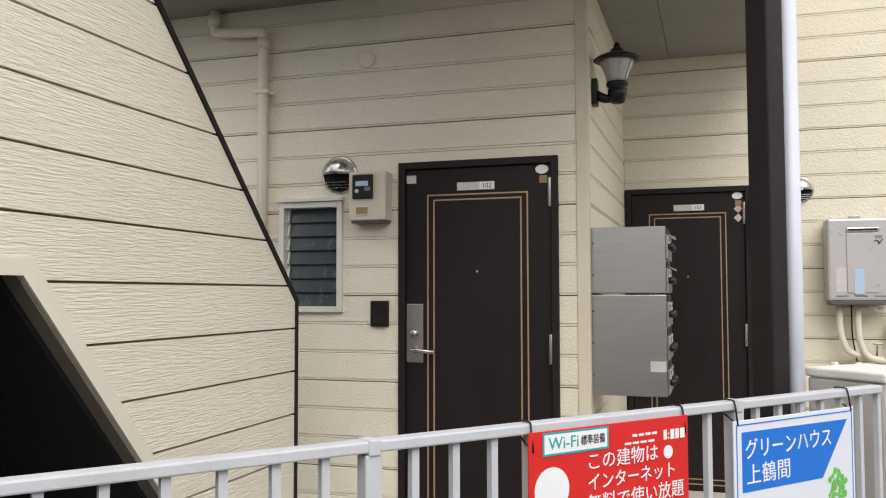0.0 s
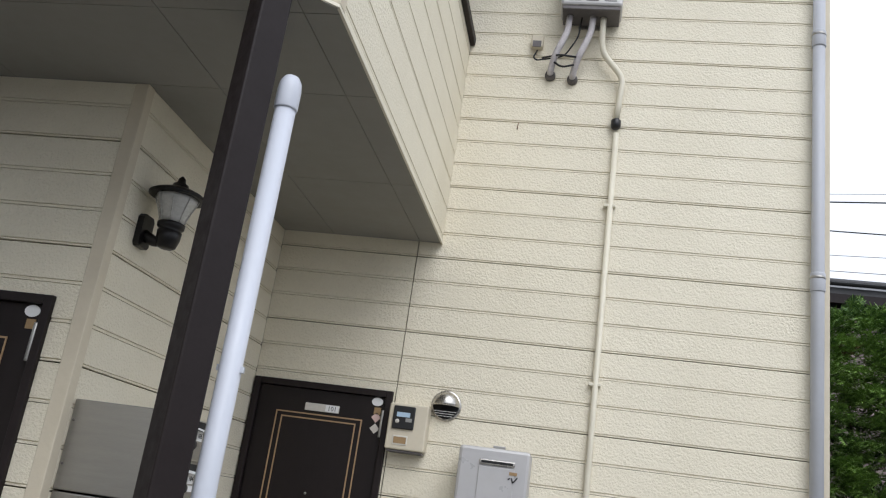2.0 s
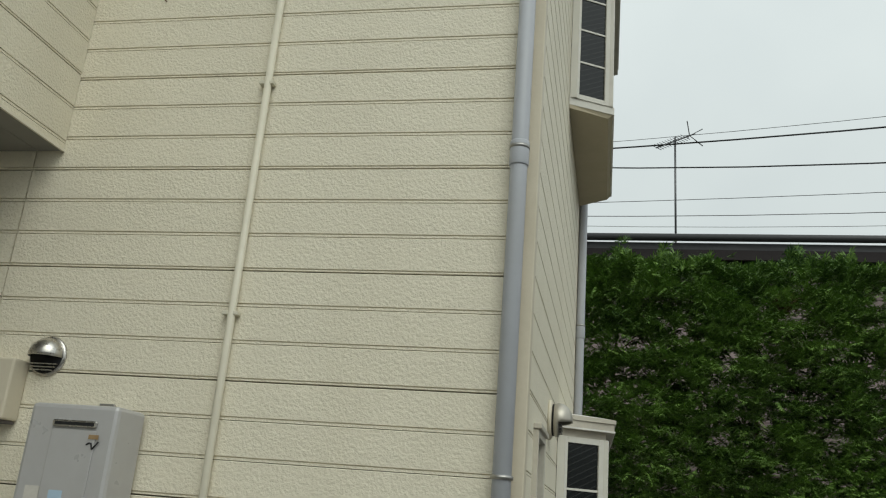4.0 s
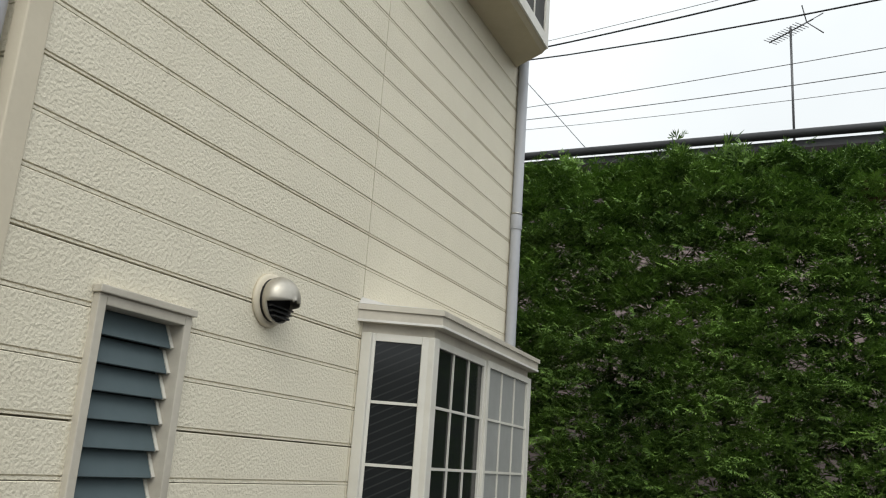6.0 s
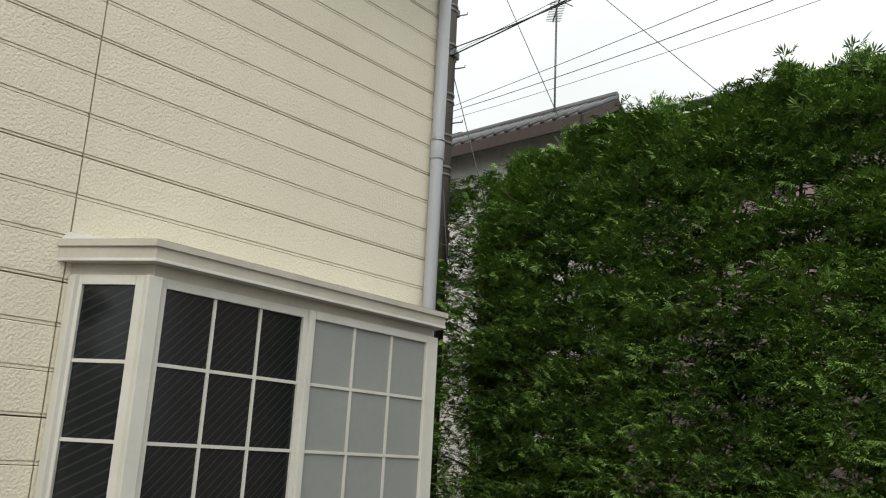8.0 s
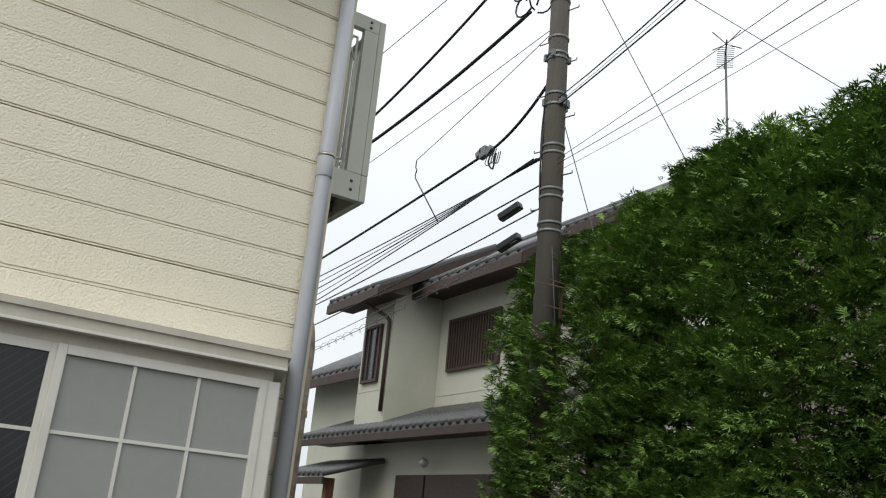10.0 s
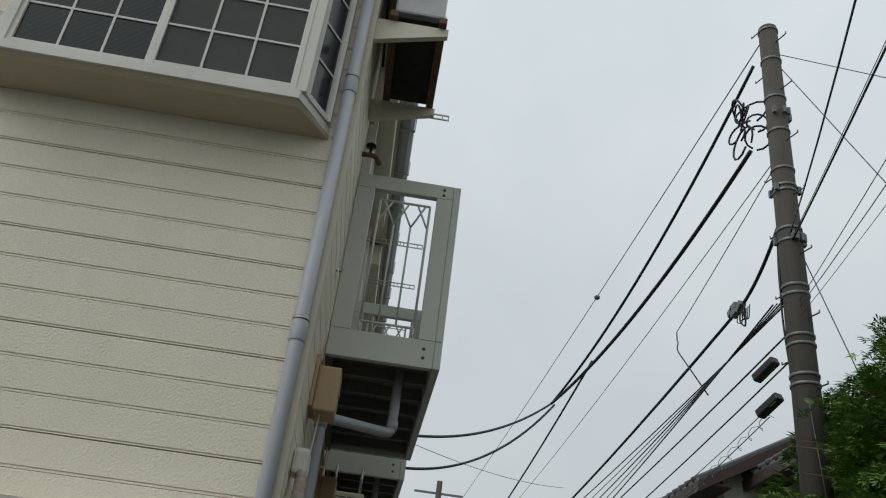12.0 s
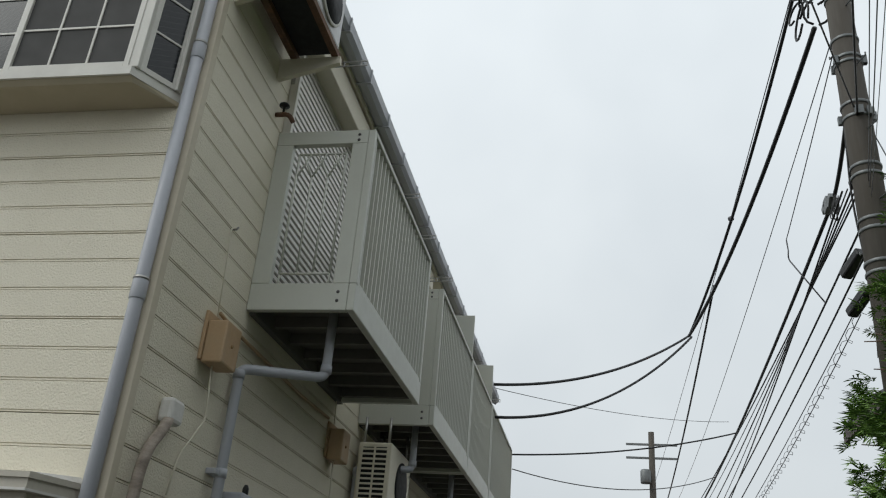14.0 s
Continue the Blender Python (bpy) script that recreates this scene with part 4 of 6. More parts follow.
for x in (0.66, 0.79, 1.03, 1.17):
    p = thing("floor_pipe_stub", "short cream pipe stub with a rounded collar", "pipe", "pipe stubs")
    part("stub", Shape().turned([(0.020, 0.05), (0.020, 0.855), (0.030, 0.86), (0.030, 0.885), (0.021, 0.89), (0.021, 0.91), (0.026, 0.915), (0.026, 0.94), (0.014, 0.955)], Matrix.Translation((x, Y2 - 0.14, 0.0)), 14), CREAMPIPE, p)

# conduit up the recess wall to the upper heater
con = thing("conduit", "cream conduit pipe running up the siding", "pipe")
part("lower_pipe", Shape().tube([(1.262, yw + 0.022, 0.05), (1.262, yw + 0.022, 3.63)], 0.016, 10), CREAMPIPE, con)
part("valve", Shape().turned([(0.018, -0.03), (0.028, -0.02), (0.028, 0.02), (0.018, 0.03)], Matrix.Translation((1.255, yw + 0.015, 3.685)), 14), BLACK, con, "black plastic coupling")
part("upper_hose", Shape().tube(bend([(1.255, yw + 0.015, 3.715), (1.265, yw, 3.85), (1.275, yw, 3.97), (1.14, Y2 - 0.07, 4.12), (1.135, Y2 - 0.10, 4.24), (1.135, Y2 - 0.10, 4.324)], 0.12), 0.018, 10), CREAMPIPE, con)
for z in (3.19, 2.2, 1.25):
    part("pipe_clip", Shape().box((1.226, yw + 0.01, z - 0.008), (1.29, yw + 0.044, z + 0.008), bevel=0.003), CREAMPIPE, con)
for xs, xe, ze in ((0.94, 0.855, 3.985), (1.075, 0.985, 3.965)):
    p = thing("wrapped_pipe", "grey tape-wrapped water pipe into the wall", "pipe", "wrapped pipes")
    part("tube", Shape().tube(bend([(xs, Y2 - 0.11, 4.324), (xs - 0.005, Y2 - 0.11, 4.22), (xe + 0.02, Y2 - 0.10, ze + 0.08), (xe, Y2 - 0.05, ze), (xe, Y2 - 0.012, ze - 0.006)], 0.05), 0.019, 12), WRAP, p)
    part("collar", Shape().turned([(0.031, 0), (0.031, 0.02), (0.024, 0.04)], Matrix.Translation((xe, Y2 - 0.001, ze - 0.004)) @ pose(0, 0, 0, 90, 0, 0), 14), HEATDARK, p)
s = Shape().tube(bend([(1.01, Y2 - 0.1, 4.324), (1.0, Y2 - 0.09, 4.2), (0.93, Y2 - 0.07, 4.08), (0.80, Y2 - 0.04, 4.07), (0.765, Y2 - 0.03, 4.07), (0.745, Y2 - 0.03, 4.09), (0.765, Y2 - 0.025, 4.14)], 0.04), 0.005, 6)
s.tube(bend([(0.80, Y2 - 0.05, 4.075), (0.90, Y2 - 0.12, 4.06), (1.0, Y2 - 0.12, 4.05)], 0.03), 0.006, 6)
s.tube(bend([(0.87, Y2 - 0.09, 4.03), (0.92, Y2 - 0.1, 3.99), (0.99, Y2 - 0.1, 4.01)], 0.03), 0.006, 6)
solid("black_lead", s, CABLE, "tangled black lead between the pipes", "cable")
box = thing("outlet_box", "small cream outlet box with a dark opening", "socket")
part("cover", Shape().box((0.725, Y2 - 0.045, 4.155), (0.795, Y2 - 0.0005, 4.235), bevel=0.006), METERBOX, box)
part("opening", Shape().box((0.735, Y2 - 0.05, 4.150), (0.785, Y2 - 0.0455, 4.19)), HEATDARK, box)
solid("wall_hook", Shape().tube(bend([(0.70, Y2 - 0.001, 3.63), (0.70, Y2 - 0.02, 3.63), (0.705, Y2 - 0.022, 3.66)], 0.008), 0.003, 6), RUST, "small rusty hook in the siding", "hook")

# the drain stack on the front wall
st = thing("wall_drain_pipe", "cream drain pipe with an elbow", "pipe")
part("tube", Shape().tube(bend([(-2.57, Y1 - 0.045, SOFFIT_Z - 0.004), (-2.57, Y1 - 0.045, 2.775), (-2.27, Y1 - 0.045, 2.755), (-2.27, Y1 - 0.045, 0.05)], 0.03), 0.027, 12), TRIM, st)
for z in (2.43, 1.3):
    part("pipe_clip", Shape().box((-2.31, Y1 - 0.075, z - 0.012), (-2.225, Y1 - 0.001, z + 0.012), bevel=0.004), TRIM, st)
for x, z in ((-2.27, 2.755), (-2.57, 2.775)):
    part("elbow_collar", Shape().turned([(0.034, -0.03), (0.034, 0.03)], Matrix.Translation((x, Y1 - 0.045, z - 0.065 if x > -2.4 else z + 0.07)), 14), TRIM, st)
bx = thing("wall_unit", "pale grey wall cabinet beyond the stair", "utility box")
part("body", Shape().box((-2.80, Y1 - 0.16, 1.42), (-2.50, Y1 - 0.0005, 1.88), bevel=0.012), HEATER, bx)


# downpipes
def downpipe(x, y, z1, joints, clips, mat, label, wall):
    p = thing("downpipe", label, "downpipe", "downpipes")
    part("pipe", Shape().tube([(x, y, 0.05), (x, y, z1)], 0.033, 16), mat, p)
    for z in joints:
        part("joint_sleeve", Shape().turned([(0.036, -0.05), (0.0375, -0.045), (0.0375, 0.045), (0.036, 0.05)], Matrix.Translation((x, y, z)), 18), mat, p)
    for z in clips:
        s = Shape().turned([(0.039, -0.007), (0.039, 0.007)], Matrix.Translation((x, y, z)), 18)
        s.tube([(x, y, z), wall(x, y, z)], 0.006, 6)
        part("clip", s, STEEL, p)
    return p


downpipe(2.335, Y2 - 0.048, EAVE_FRONT + 0.02, (2.845, 4.275), (2.87, 4.30, 1.66), GREYPIPE, "grey rain downpipe at the building corner", lambda x, y, z: (x, Y2, z))

# porch post, turned to the street, and the white pipe beside it
post = thing("porch_post", "dark brown square steel porch post", "post")
QM = Matrix.Translation((0.183, 3.318, 0)) @ pose(0, 0, 0, 0, 0, 50)
part("shaft", Shape().box((-0.047, -0.047, 0.0), (0.047, 0.047, SOFFIT_Z - 0.009), QM, bevel=0.007), BROWN, post)
part("foot_plate", Shape().box((-0.08, -0.08, 0.0), (0.08, 0.08, 0.012), QM, bevel=0.003), BROWN, post)
vp = thing("vent_pipe", "white plastic pipe with a rounded cap beside the post", "pipe")
part("tube", Shape().tube([(0.272, 3.383, 0.0), (0.272, 3.383, 2.575)], 0.031, 18), WHITEPIPE, vp)
part("cap", Shape().turned([(0.034, 2.517), (0.0355, 2.522), (0.0355, 2.582), (0.032, 2.607), (0.022, 2.624), (0.004, 2.631)], Matrix.Translation((0.272, 3.383, 0)), 18), WHITEPIPE, vp)
for z in (1.75, 0.6):
    part("clip", Shape().box((0.235, 3.376, z - 0.008), (0.31, 3.390, z + 0.008)), WHITEPIPE, vp)

# wall lantern
lan = thing("wall_lantern", "black iron wall lantern with ribbed glass", "lamp")
lx, ly = XP + 0.122, 4.205
LM = Matrix.Translation((lx, ly, 0))
part("back_plate", Shape().prism([(XP + 0.0005, ly + a, 2.29 + b) for a, b in ((-0.042, 0.012), (-0.030, 0.0), (0.030, 0.0), (0.042, 0.012), (0.042, 0.118), (0.030, 0.132), (-0.030, 0.132), (-0.042, 0.118))], (0.026, 0, 0)), CASTIRON, lan)
part("arm", Shape().tube(bend([(XP + 0.02, ly, 2.345), (XP + 0.065, ly, 2.318), (lx, ly, 2.330)], 0.04), 0.024, 12, 0.020), CASTIRON, lan)
part("cup", Shape().turned([(0.026, 2.296), (0.036, 2.302), (0.046, 2.335), (0.048, 2.365), (0.040, 2.372), (0.052, 2.380), (0.054, 2.398), (0.050, 2.401)], LM, 24), CASTIRON, lan)
part("glass_shade", Shape().turned([(0.047, 2.4015), (0.050, 2.42), (0.062, 2.455), (0.076, 2.485), (0.084, 2.508)], LM, 28), LAMPGLASS, lan, "ribbed frosted glass")
for i in range(8):
    c, q = math.cos(i * math.pi / 4 + 0.3), math.sin(i * math.pi / 4 + 0.3)
    part("glazing_rib", Shape().tube([(lx + r * c, ly + r * q, z) for r, z in ((0.049, 2.402), (0.053, 2.42), (0.065, 2.455), (0.079, 2.485), (0.086, 2.507))], 0.0022, 5), LAMPGLASS, lan)
part("hat", Shape().turned([(0.106, 2.506), (0.114, 2.509), (0.115, 2.514), (0.098, 2.526), (0.058, 2.543), (0.034, 2.553), (0.030, 2.565), (0.017, 2.572), (0.014, 2.590), (0.004, 2.601)], LM, 32), CASTIRON, lan)

# short white pipe end below the soffit, behind the post
dp = thing("soffit_pipe", "short white pipe end hanging from the soffit", "pipe")
part("tube", Shape().turned([(0.012, 2.575), (0.034, 2.59), (0.041, 2.62), (0.041, SOFFIT_Z - 0.004)], Matrix.Translation((0.085, 3.56, 0)), 16), WHITEPIPE, dp)

# letter boxes on the passage wall
mb = thing("letter_box_stack", "stack of stainless letter boxes on the wall", "letter boxes")
mx, my0, my1, mz0, mz1 = -0.222, 4.065, 4.44, 0.885, 1.675
part("upper_case", Shape().box((XP + 0.001, my0, 1.362), (mx, my1, mz1), bevel=0.004), STEEL, mb)
part("lower_case", Shape().box((XP + 0.001, my0, mz0), (mx, my1, 1.356), bevel=0.004), STEEL, mb)
for xb in (1.62, 1.47, 1.3, 1.15, 1.0):
    part("rivet", Shape().turned([(0.005, 0), (0.003, 0.003)], Matrix.Translation((XP + 0.012, my0, xb - 0.02)) @ pose(0, 0, 0, 90, 0, 0), 8), HEATDARK, mb)
part("tape", Shape().box((mx - 0.075, my0 - 0.0015, 1.0), (mx - 0.004, my0 - 0.0003, 1.048)), STICKER, mb, "strip of clear tape")
yc = (my0 + my1) / 2
for i in range(5):
    zc = mz1 - 0.08 - 0.157 * i
    fl = part("letter_front", Shape().box((mx + 0.0005, my0 + 0.006, zc - 0.074), (mx + 0.010, my1 - 0.006, zc + 0.040), bevel=0.003), STEEL, mb)
    part("slot", Shape().box((mx + 0.0005, my0 + 0.012, zc + 0.042), (mx + 0.004, my1 - 0.012, zc + 0.074)), DARK, fl, "dark letter slot")
    part("seam", Shape().box((mx + 0.0102, yc - 0.0015, zc - 0.070), (mx + 0.0108, yc + 0.0015, zc + 0.036)), HEATDARK, fl)
    for k, (ya, floor_no) in enumerate(((my0 + 0.010, 2), (yc + 0.004, 1))):
        part("knob", Shape().turned([(0.012, 0), (0.017, 0.006), (0.017, 0.022), (0.011, 0.027)], Matrix.Translation((mx + 0.010, ya + 0.028, zc - 0.016)) @ pose(0, 0, 0, 0, 90, 0), 16), BLACK, fl, "black knob lock")
        card = (TAN, STICKER, WHITE, STICKER, WHITE)[i] if k == 0 else (STEEL, WHITE, STICKER, WHITE, STICKER)[i]
        part("name_card", Shape().box((mx + 0.0102, ya + 0.052, zc - 0.026), (mx + 0.0114, ya + 0.132, zc - 0.004)), card, fl)
        part("number_card", Shape().box((mx + 0.0102, ya + 0.082, zc + 0.002), (mx + 0.0114, ya + 0.128, zc + 0.038)), WHITE, fl)
        write("number", str(100 * floor_no + 5 - i), 0.026, facing(mx + 0.0120, ya + 0.105, zc + 0.020, 1, 0), INK, fl)
for i in (0, 1):
    zc = mz1 - 0.08 - 0.157 * i
    part("letter", Shape().prism([(mx - 0.05, yc + 0.02, zc + 0.072), (mx + 0.034, yc + 0.03, zc + 0.040), (mx + 0.034, yc + 0.165, zc + 0.034), (mx - 0.05, yc + 0.155, zc + 0.068)], (0, 0, 0.002)), WHITE, mb, "white paper left in the slot")


# ---- outside stair with its sided flank ----
XS = -1.70
stair = thing("outside_stair", "cream sided flank of the outside stair with dark edge trim", "stair")
YT, ZT = 3.25, 1.34


def clip(poly, a, b, c):
    """The part of a (y, z) outline where a*y + b*z <= c."""
    made = []
    for p, q in zip(poly, poly[1:] + poly[:1]):
        fp, fq = a * p[0] + b * p[1] - c, a * q[0] + b * q[1] - c
        if fp <= 0:
            made.append(p)
        if fp * fq < 0:
            t = fp / (fp - fq)
            made.append((p[0] + (q[0] - p[0]) * t, p[1] + (q[1] - p[1]) * t))
    return made


YS, SLOPE_U, UNDER_Y, UNDER_Z, UNDER_S = -1.2, 1.0, 1.75, 1.41, 1.15
TOPZ = 4.1
for k in range(0, 24):
    za, zb = 0.143 + k * 0.1790 - 0.1790 + 0.004, 0.143 + k * 0.1790 - 0.004
    row = clip([(YS, za), (YT, za), (YT, zb), (YS, zb)], 1, 1, YT + ZT)
    row = clip(row, 0, 1, TOPZ) if row else row
    pieces = []
    if row:
        hole_top = UNDER_Z
        if zb <= hole_top + 0.001:
            pieces = [clip(row, -UNDER_S, -1, -(UNDER_S * UNDER_Y + UNDER_Z))]
        else:
            pieces = [row]
            if za < hole_top:
                pieces = [clip(row, -UNDER_S, -1, -(UNDER_S * UNDER_Y + UNDER_Z)), clip(clip(row, 0, -1, -hole_top), UNDER_S, 1, UNDER_S * UNDER_Y + UNDER_Z)]
    for pc in pieces:
        if len(pc) > 2:
            part("board", Shape().prism([(XS, y, z) for y, z in pc], (-0.016, 0, 0)), GRAINED, stair)
core = [(UNDER_Y, UNDER_Z), (YS, UNDER_Z), (YS, TOPZ - 0.01), (YT + ZT - TOPZ, TOPZ - 0.01), (YT - 0.01, ZT - 0.01), (YT - 0.01, 0.0), (UNDER_Y + UNDER_Z / UNDER_S, 0.0)]
part("core", Shape().prism([(XS - 0.0165, y, z) for y, z in core], (-0.05, 0, 0)), GROOVE, stair)
far = Shape().prism([(XS - 1.05, y, z) for y, z in core], (-0.05, 0, 0))
part("far_flank", far, GROOVE, stair)
up = 0.024
part("edge_trim", Shape().prism([(XS + 0.008, y, z) for y, z in ((YT + 0.012, ZT), (YT + ZT - TOPZ + 0.012, TOPZ), (YT + ZT - TOPZ - 0.022, TOPZ), (YT - 0.006, ZT - 0.012), (YT - 0.006, 0.05), (YT + 0.012, 0.05))], (-0.10, 0, 0)), BROWN, stair, "dark brown metal edge trim")
part("under_trim", Shape().prism([(XS + 0.008, y, z) for y, z in ((YS, UNDER_Z), (UNDER_Y, UNDER_Z), (UNDER_Y + UNDER_Z / UNDER_S, 0.0), (UNDER_Y + UNDER_Z / UNDER_S + 0.055, 0.0), (UNDER_Y + 0.03, UNDER_Z + 0.045), (YS, UNDER_Z + 0.045))], (-0.022, 0, 0)), TRIM, stair, "cream trim round the opening")
for k in range(14):
    y1, z1 = YT - 0.45 - k * 0.19, 0.62 + k * 0.19
    part("tread", Shape().box((XS - 1.0, y1 - 0.20, z1 - 0.03), (XS - 0.068, y1, z1), bevel=0.004), DECK, stair)
# back wall and sloped underside, coloured black for the shade under the stair
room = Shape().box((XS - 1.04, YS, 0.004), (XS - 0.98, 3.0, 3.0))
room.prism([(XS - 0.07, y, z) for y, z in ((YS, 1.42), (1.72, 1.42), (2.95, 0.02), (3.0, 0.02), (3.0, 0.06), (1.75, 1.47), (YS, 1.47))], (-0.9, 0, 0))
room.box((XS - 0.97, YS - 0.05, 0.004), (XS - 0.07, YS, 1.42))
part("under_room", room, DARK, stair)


# ---- street fence, signs, gate pillar ----
FX, FY = -1.06, 1.06
fl_len = math.hypot(1.52, 1.89)
FU = Vector((1.52 / fl_len, 1.89 / fl_len, 0))
FM = Matrix(((FU.x, -FU.y, 0, FX), (FU.y, FU.x, 0, FY), (0, 0, 1, 0), (0, 0, 0, 1)))  # x along the fence, y away from the street
fence = thing("street_fence", "white painted steel railing fence, chipped and dusty", "fence")
RZ = 1.075
part("top_rail", Shape().box((-2.2, -0.021, RZ - 0.023), (0.637, 0.021, RZ), FM, bevel=0.004), RAIL, fence)
part("top_rail", Shape().box((0.657, -0.021, RZ - 0.023), (1.742, 0.021, RZ), FM, bevel=0.004), RAIL, fence)
part("top_rail", Shape().box((1.762, -0.021, RZ - 0.023), (2.44, 0.021, RZ), FM, bevel=0.004), RAIL, fence)
part("bottom_rail", Shape().box((-2.2, -0.014, 0.22), (2.44, 0.014, 0.245), FM, bevel=0.003), RAIL, fence)
for x in (-1.56, -0.46, 0.647, 1.752):
    part("post", Shape().box((x - 0.018, -0.020, 0.0), (x + 0.018, 0.020, RZ - 0.027), FM, bevel=0.004), RAIL, fence)
    part("joint_cover", Shape().box((x - 0.013, -0.024, RZ - 0.029), (x + 0.013, 0.024, RZ + 0.003), FM, bevel=0.003), RAIL, fence)
for i in range(-21, 25):
    x = 0.052 + 0.0995 * i
    if min(abs(x - q) for q in (-1.56, -0.46, 0.647, 1.752)) > 0.03:
        part("baluster", Shape().box((x - 0.0085, -0.0085, 0.246), (x + 0.0085, 0.0085, RZ - 0.0235), FM), RAIL, fence)

SM = FM @ Matrix.Translation((0, -0.03, 0))  # the signs hang on the street side
red = thing("notice_board", "red printed notice board tied to the fence", "sign")
part("board", Shape().box((1.02, -0.004, 0.55), (1.53, 0.0, 1.058), SM, bevel=0.001), RED, red)


def bars(rows, mat, name, parent, m, y=-0.0052):
    """Unreadable print as plain bars: rows of x, z, width, height."""
    for x, z, w, h in rows:
        part(name, Shape().box((x, y, z), (x + w, y + 0.0010, z + h), m), mat, parent)


tag = part("wifi_tag", Shape().box((1.063, -0.0055, 1.007), (1.253, -0.0042, 1.050), SM, bevel=0.002), WHITE, red)
edge = Shape()
for lo, hi in (((1.059, 1.003), (1.257, 1.0075)), ((1.059, 1.0495), (1.257, 1.054)), ((1.059, 1.0075), (1.0635, 1.0495)), ((1.2525, 1.0075), (1.257, 1.0495))):
    edge.box((lo[0], -0.0057, lo[1]), (hi[0], -0.0042, hi[1]), SM)
part("tag_edge", edge, TEALP, red)
write("lettering", "Wi-Fi", 0.038, SM @ Matrix.Translation((1.120, -0.0060, 1.028)), TEALP, red, width=0.088)
write("lettering", "標準装備", 0.024, SM @ Matrix.Translation((1.208, -0.0060, 1.027)), INK, red, width=0.074)
write("lettering", "この建物は", 0.043, SM @ Matrix.Translation((1.305, -0.0050, 0.975)), WHITE, red, width=0.225)
write("lettering", "インターネット", 0.042, SM @ Matrix.Translation((1.337, -0.0050, 0.928)), WHITE, red, width=0.285)
write("lettering", "無料で使い放題", 0.044, SM @ Matrix.Translation((1.350, -0.0050, 0.880)), WHITE, red, width=0.320)
bars([(1.442, 1.004, 0.011, 0.024), (1.457, 1.016, 0.004, 0.004), (1.457, 1.006, 0.004, 0.004), (1.466, 1.004, 0.013, 0.024), (1.483, 1.004, 0.013, 0.024), (1.501, 1.004, 0.016, 0.024)], WHITE, "logo_shape", red, SM)
bars([(1.310 + 0.026 * i, 1.004, 0.021, 0.005) for i in range(4)] + [(1.335 + 0.022 * i, 1.021, 0.017, 0.006) for i in range(4)], WHITE, "small_print", red, SM)
part("round_shape", Shape().turned([(0.050, 0), (0.050, 0.001)], SM @ Matrix.Translation((1.085, -0.0043, 0.928)) @ pose(0, 0, 0, 90, 0, 0), 32, False), WHITE, red)
part("bulb_shape", Shape().turned([(0.016, 0), (0.016, 0.001)], SM @ Matrix.Translation((1.457, -0.0043, 0.974)) @ pose(0, 0, 0, 90, 0, 0), 24, False), WHITE, red)

blue = thing("name_sign", "white and blue name sign tied to the fence", "sign")
part("board", Shape().box((1.706, -0.004, 0.52), (2.255, 0.0, 1.026), SM, bevel=0.001), PALE, blue)
edge = Shape()
for lo, hi in (((1.716, 0.53), (1.719, 1.016)), ((2.242, 0.53), (2.245, 1.016)), ((1.719, 1.013), (2.242, 1.016))):
    edge.box((lo[0], -0.0052, lo[1]), (hi[0], -0.0042, hi[1]), SM)
part("blue_edge", edge, BLUE, blue)
part("blue_field", Shape().prism([SM @ Vector((x, -0.0052, z)) for x, z in ((1.738, 0.995), (2.219, 0.992), (2.093, 0.836), (1.738, 0.838))], SM.to_3x3() @ Vector((0, 0.001, 0))), BLUE, blue)
write("lettering", "グリーンハウス", 0.058, SM @ Matrix.Translation((1.945, -0.0056, 0.945)), WHITE, blue, width=0.385)
write("lettering", "上鶴間", 0.058, SM @ Matrix.Translation((1.849, -0.0056, 0.878)), WHITE, blue, width=0.185)
tree = Shape()
rnd = random.Random(4)
for i in range(46):
    a, r = rnd.uniform(0, 6.283), 0.045 * math.sqrt(rnd.random())
    tree.turned([(rnd.uniform(0.006, 0.012), 0), (0.006, 0.0006)], SM @ Matrix.Translation((2.165 + r * math.cos(a), -0.0044 - 0.00002 * i, 0.800 + r * math.sin(a) * 1.15)) @ pose(0, 0, 0, 90, 0, 0), 7, False)
part("green_tree_print", tree, GREENP, blue)
part("small_print", Shape().box((1.80, -0.0052, 0.57), (2.10, -0.0042, 0.60), SM), BLUE, blue)
for i, x in enumerate((1.032, 1.52, 1.722, 2.24)):
    pts = [FM @ Vector(p) for p in ((x, -0.036, RZ - 0.06), (x, -0.028, RZ - 0.01), (x + 0.004, -0.022, RZ + 0.004), (x + 0.006, 0.022, RZ + 0.004), (x + 0.004, 0.024, RZ - 0.028), (x, -0.022, RZ - 0.05))]
    solid("cable_tie", Shape().tube(bend(pts, 0.012, 3), 0.0025, 6), CABLE, "black cable tie round the fence rail", "cable tie", "cable ties")

pil = thing("gate_pillar", "rough grey rendered gate pillar with a whitish top", "pillar")
PMX = Matrix.Translation((0.545, 3.265, 0)) @ pose(0, 0, 0, 0, 0, 45)
part("shaft", Shape().box((0, 0, 0.0), (0.335, 0.32, 1.050), PMX, bevel=0.012), CONCRETE, pil)
part("cap", Shape().box((-0.006, -0.006, 1.0505), (0.341, 0.326, 1.085), PMX, bevel=0.008), CAPWHITE, pil)
num = part("number_plate", Shape().box((0.115, -0.008, 0.87), (0.225, -0.0125 + 0.012, 0.95), PMX, bevel=0.002), TEALP, pil, "teal enamel house number plate")
write("number", "5-15", 0.042, PMX @ Matrix.Translation((0.170, -0.0090, 0.909)), WHITE, num, width=0.08)
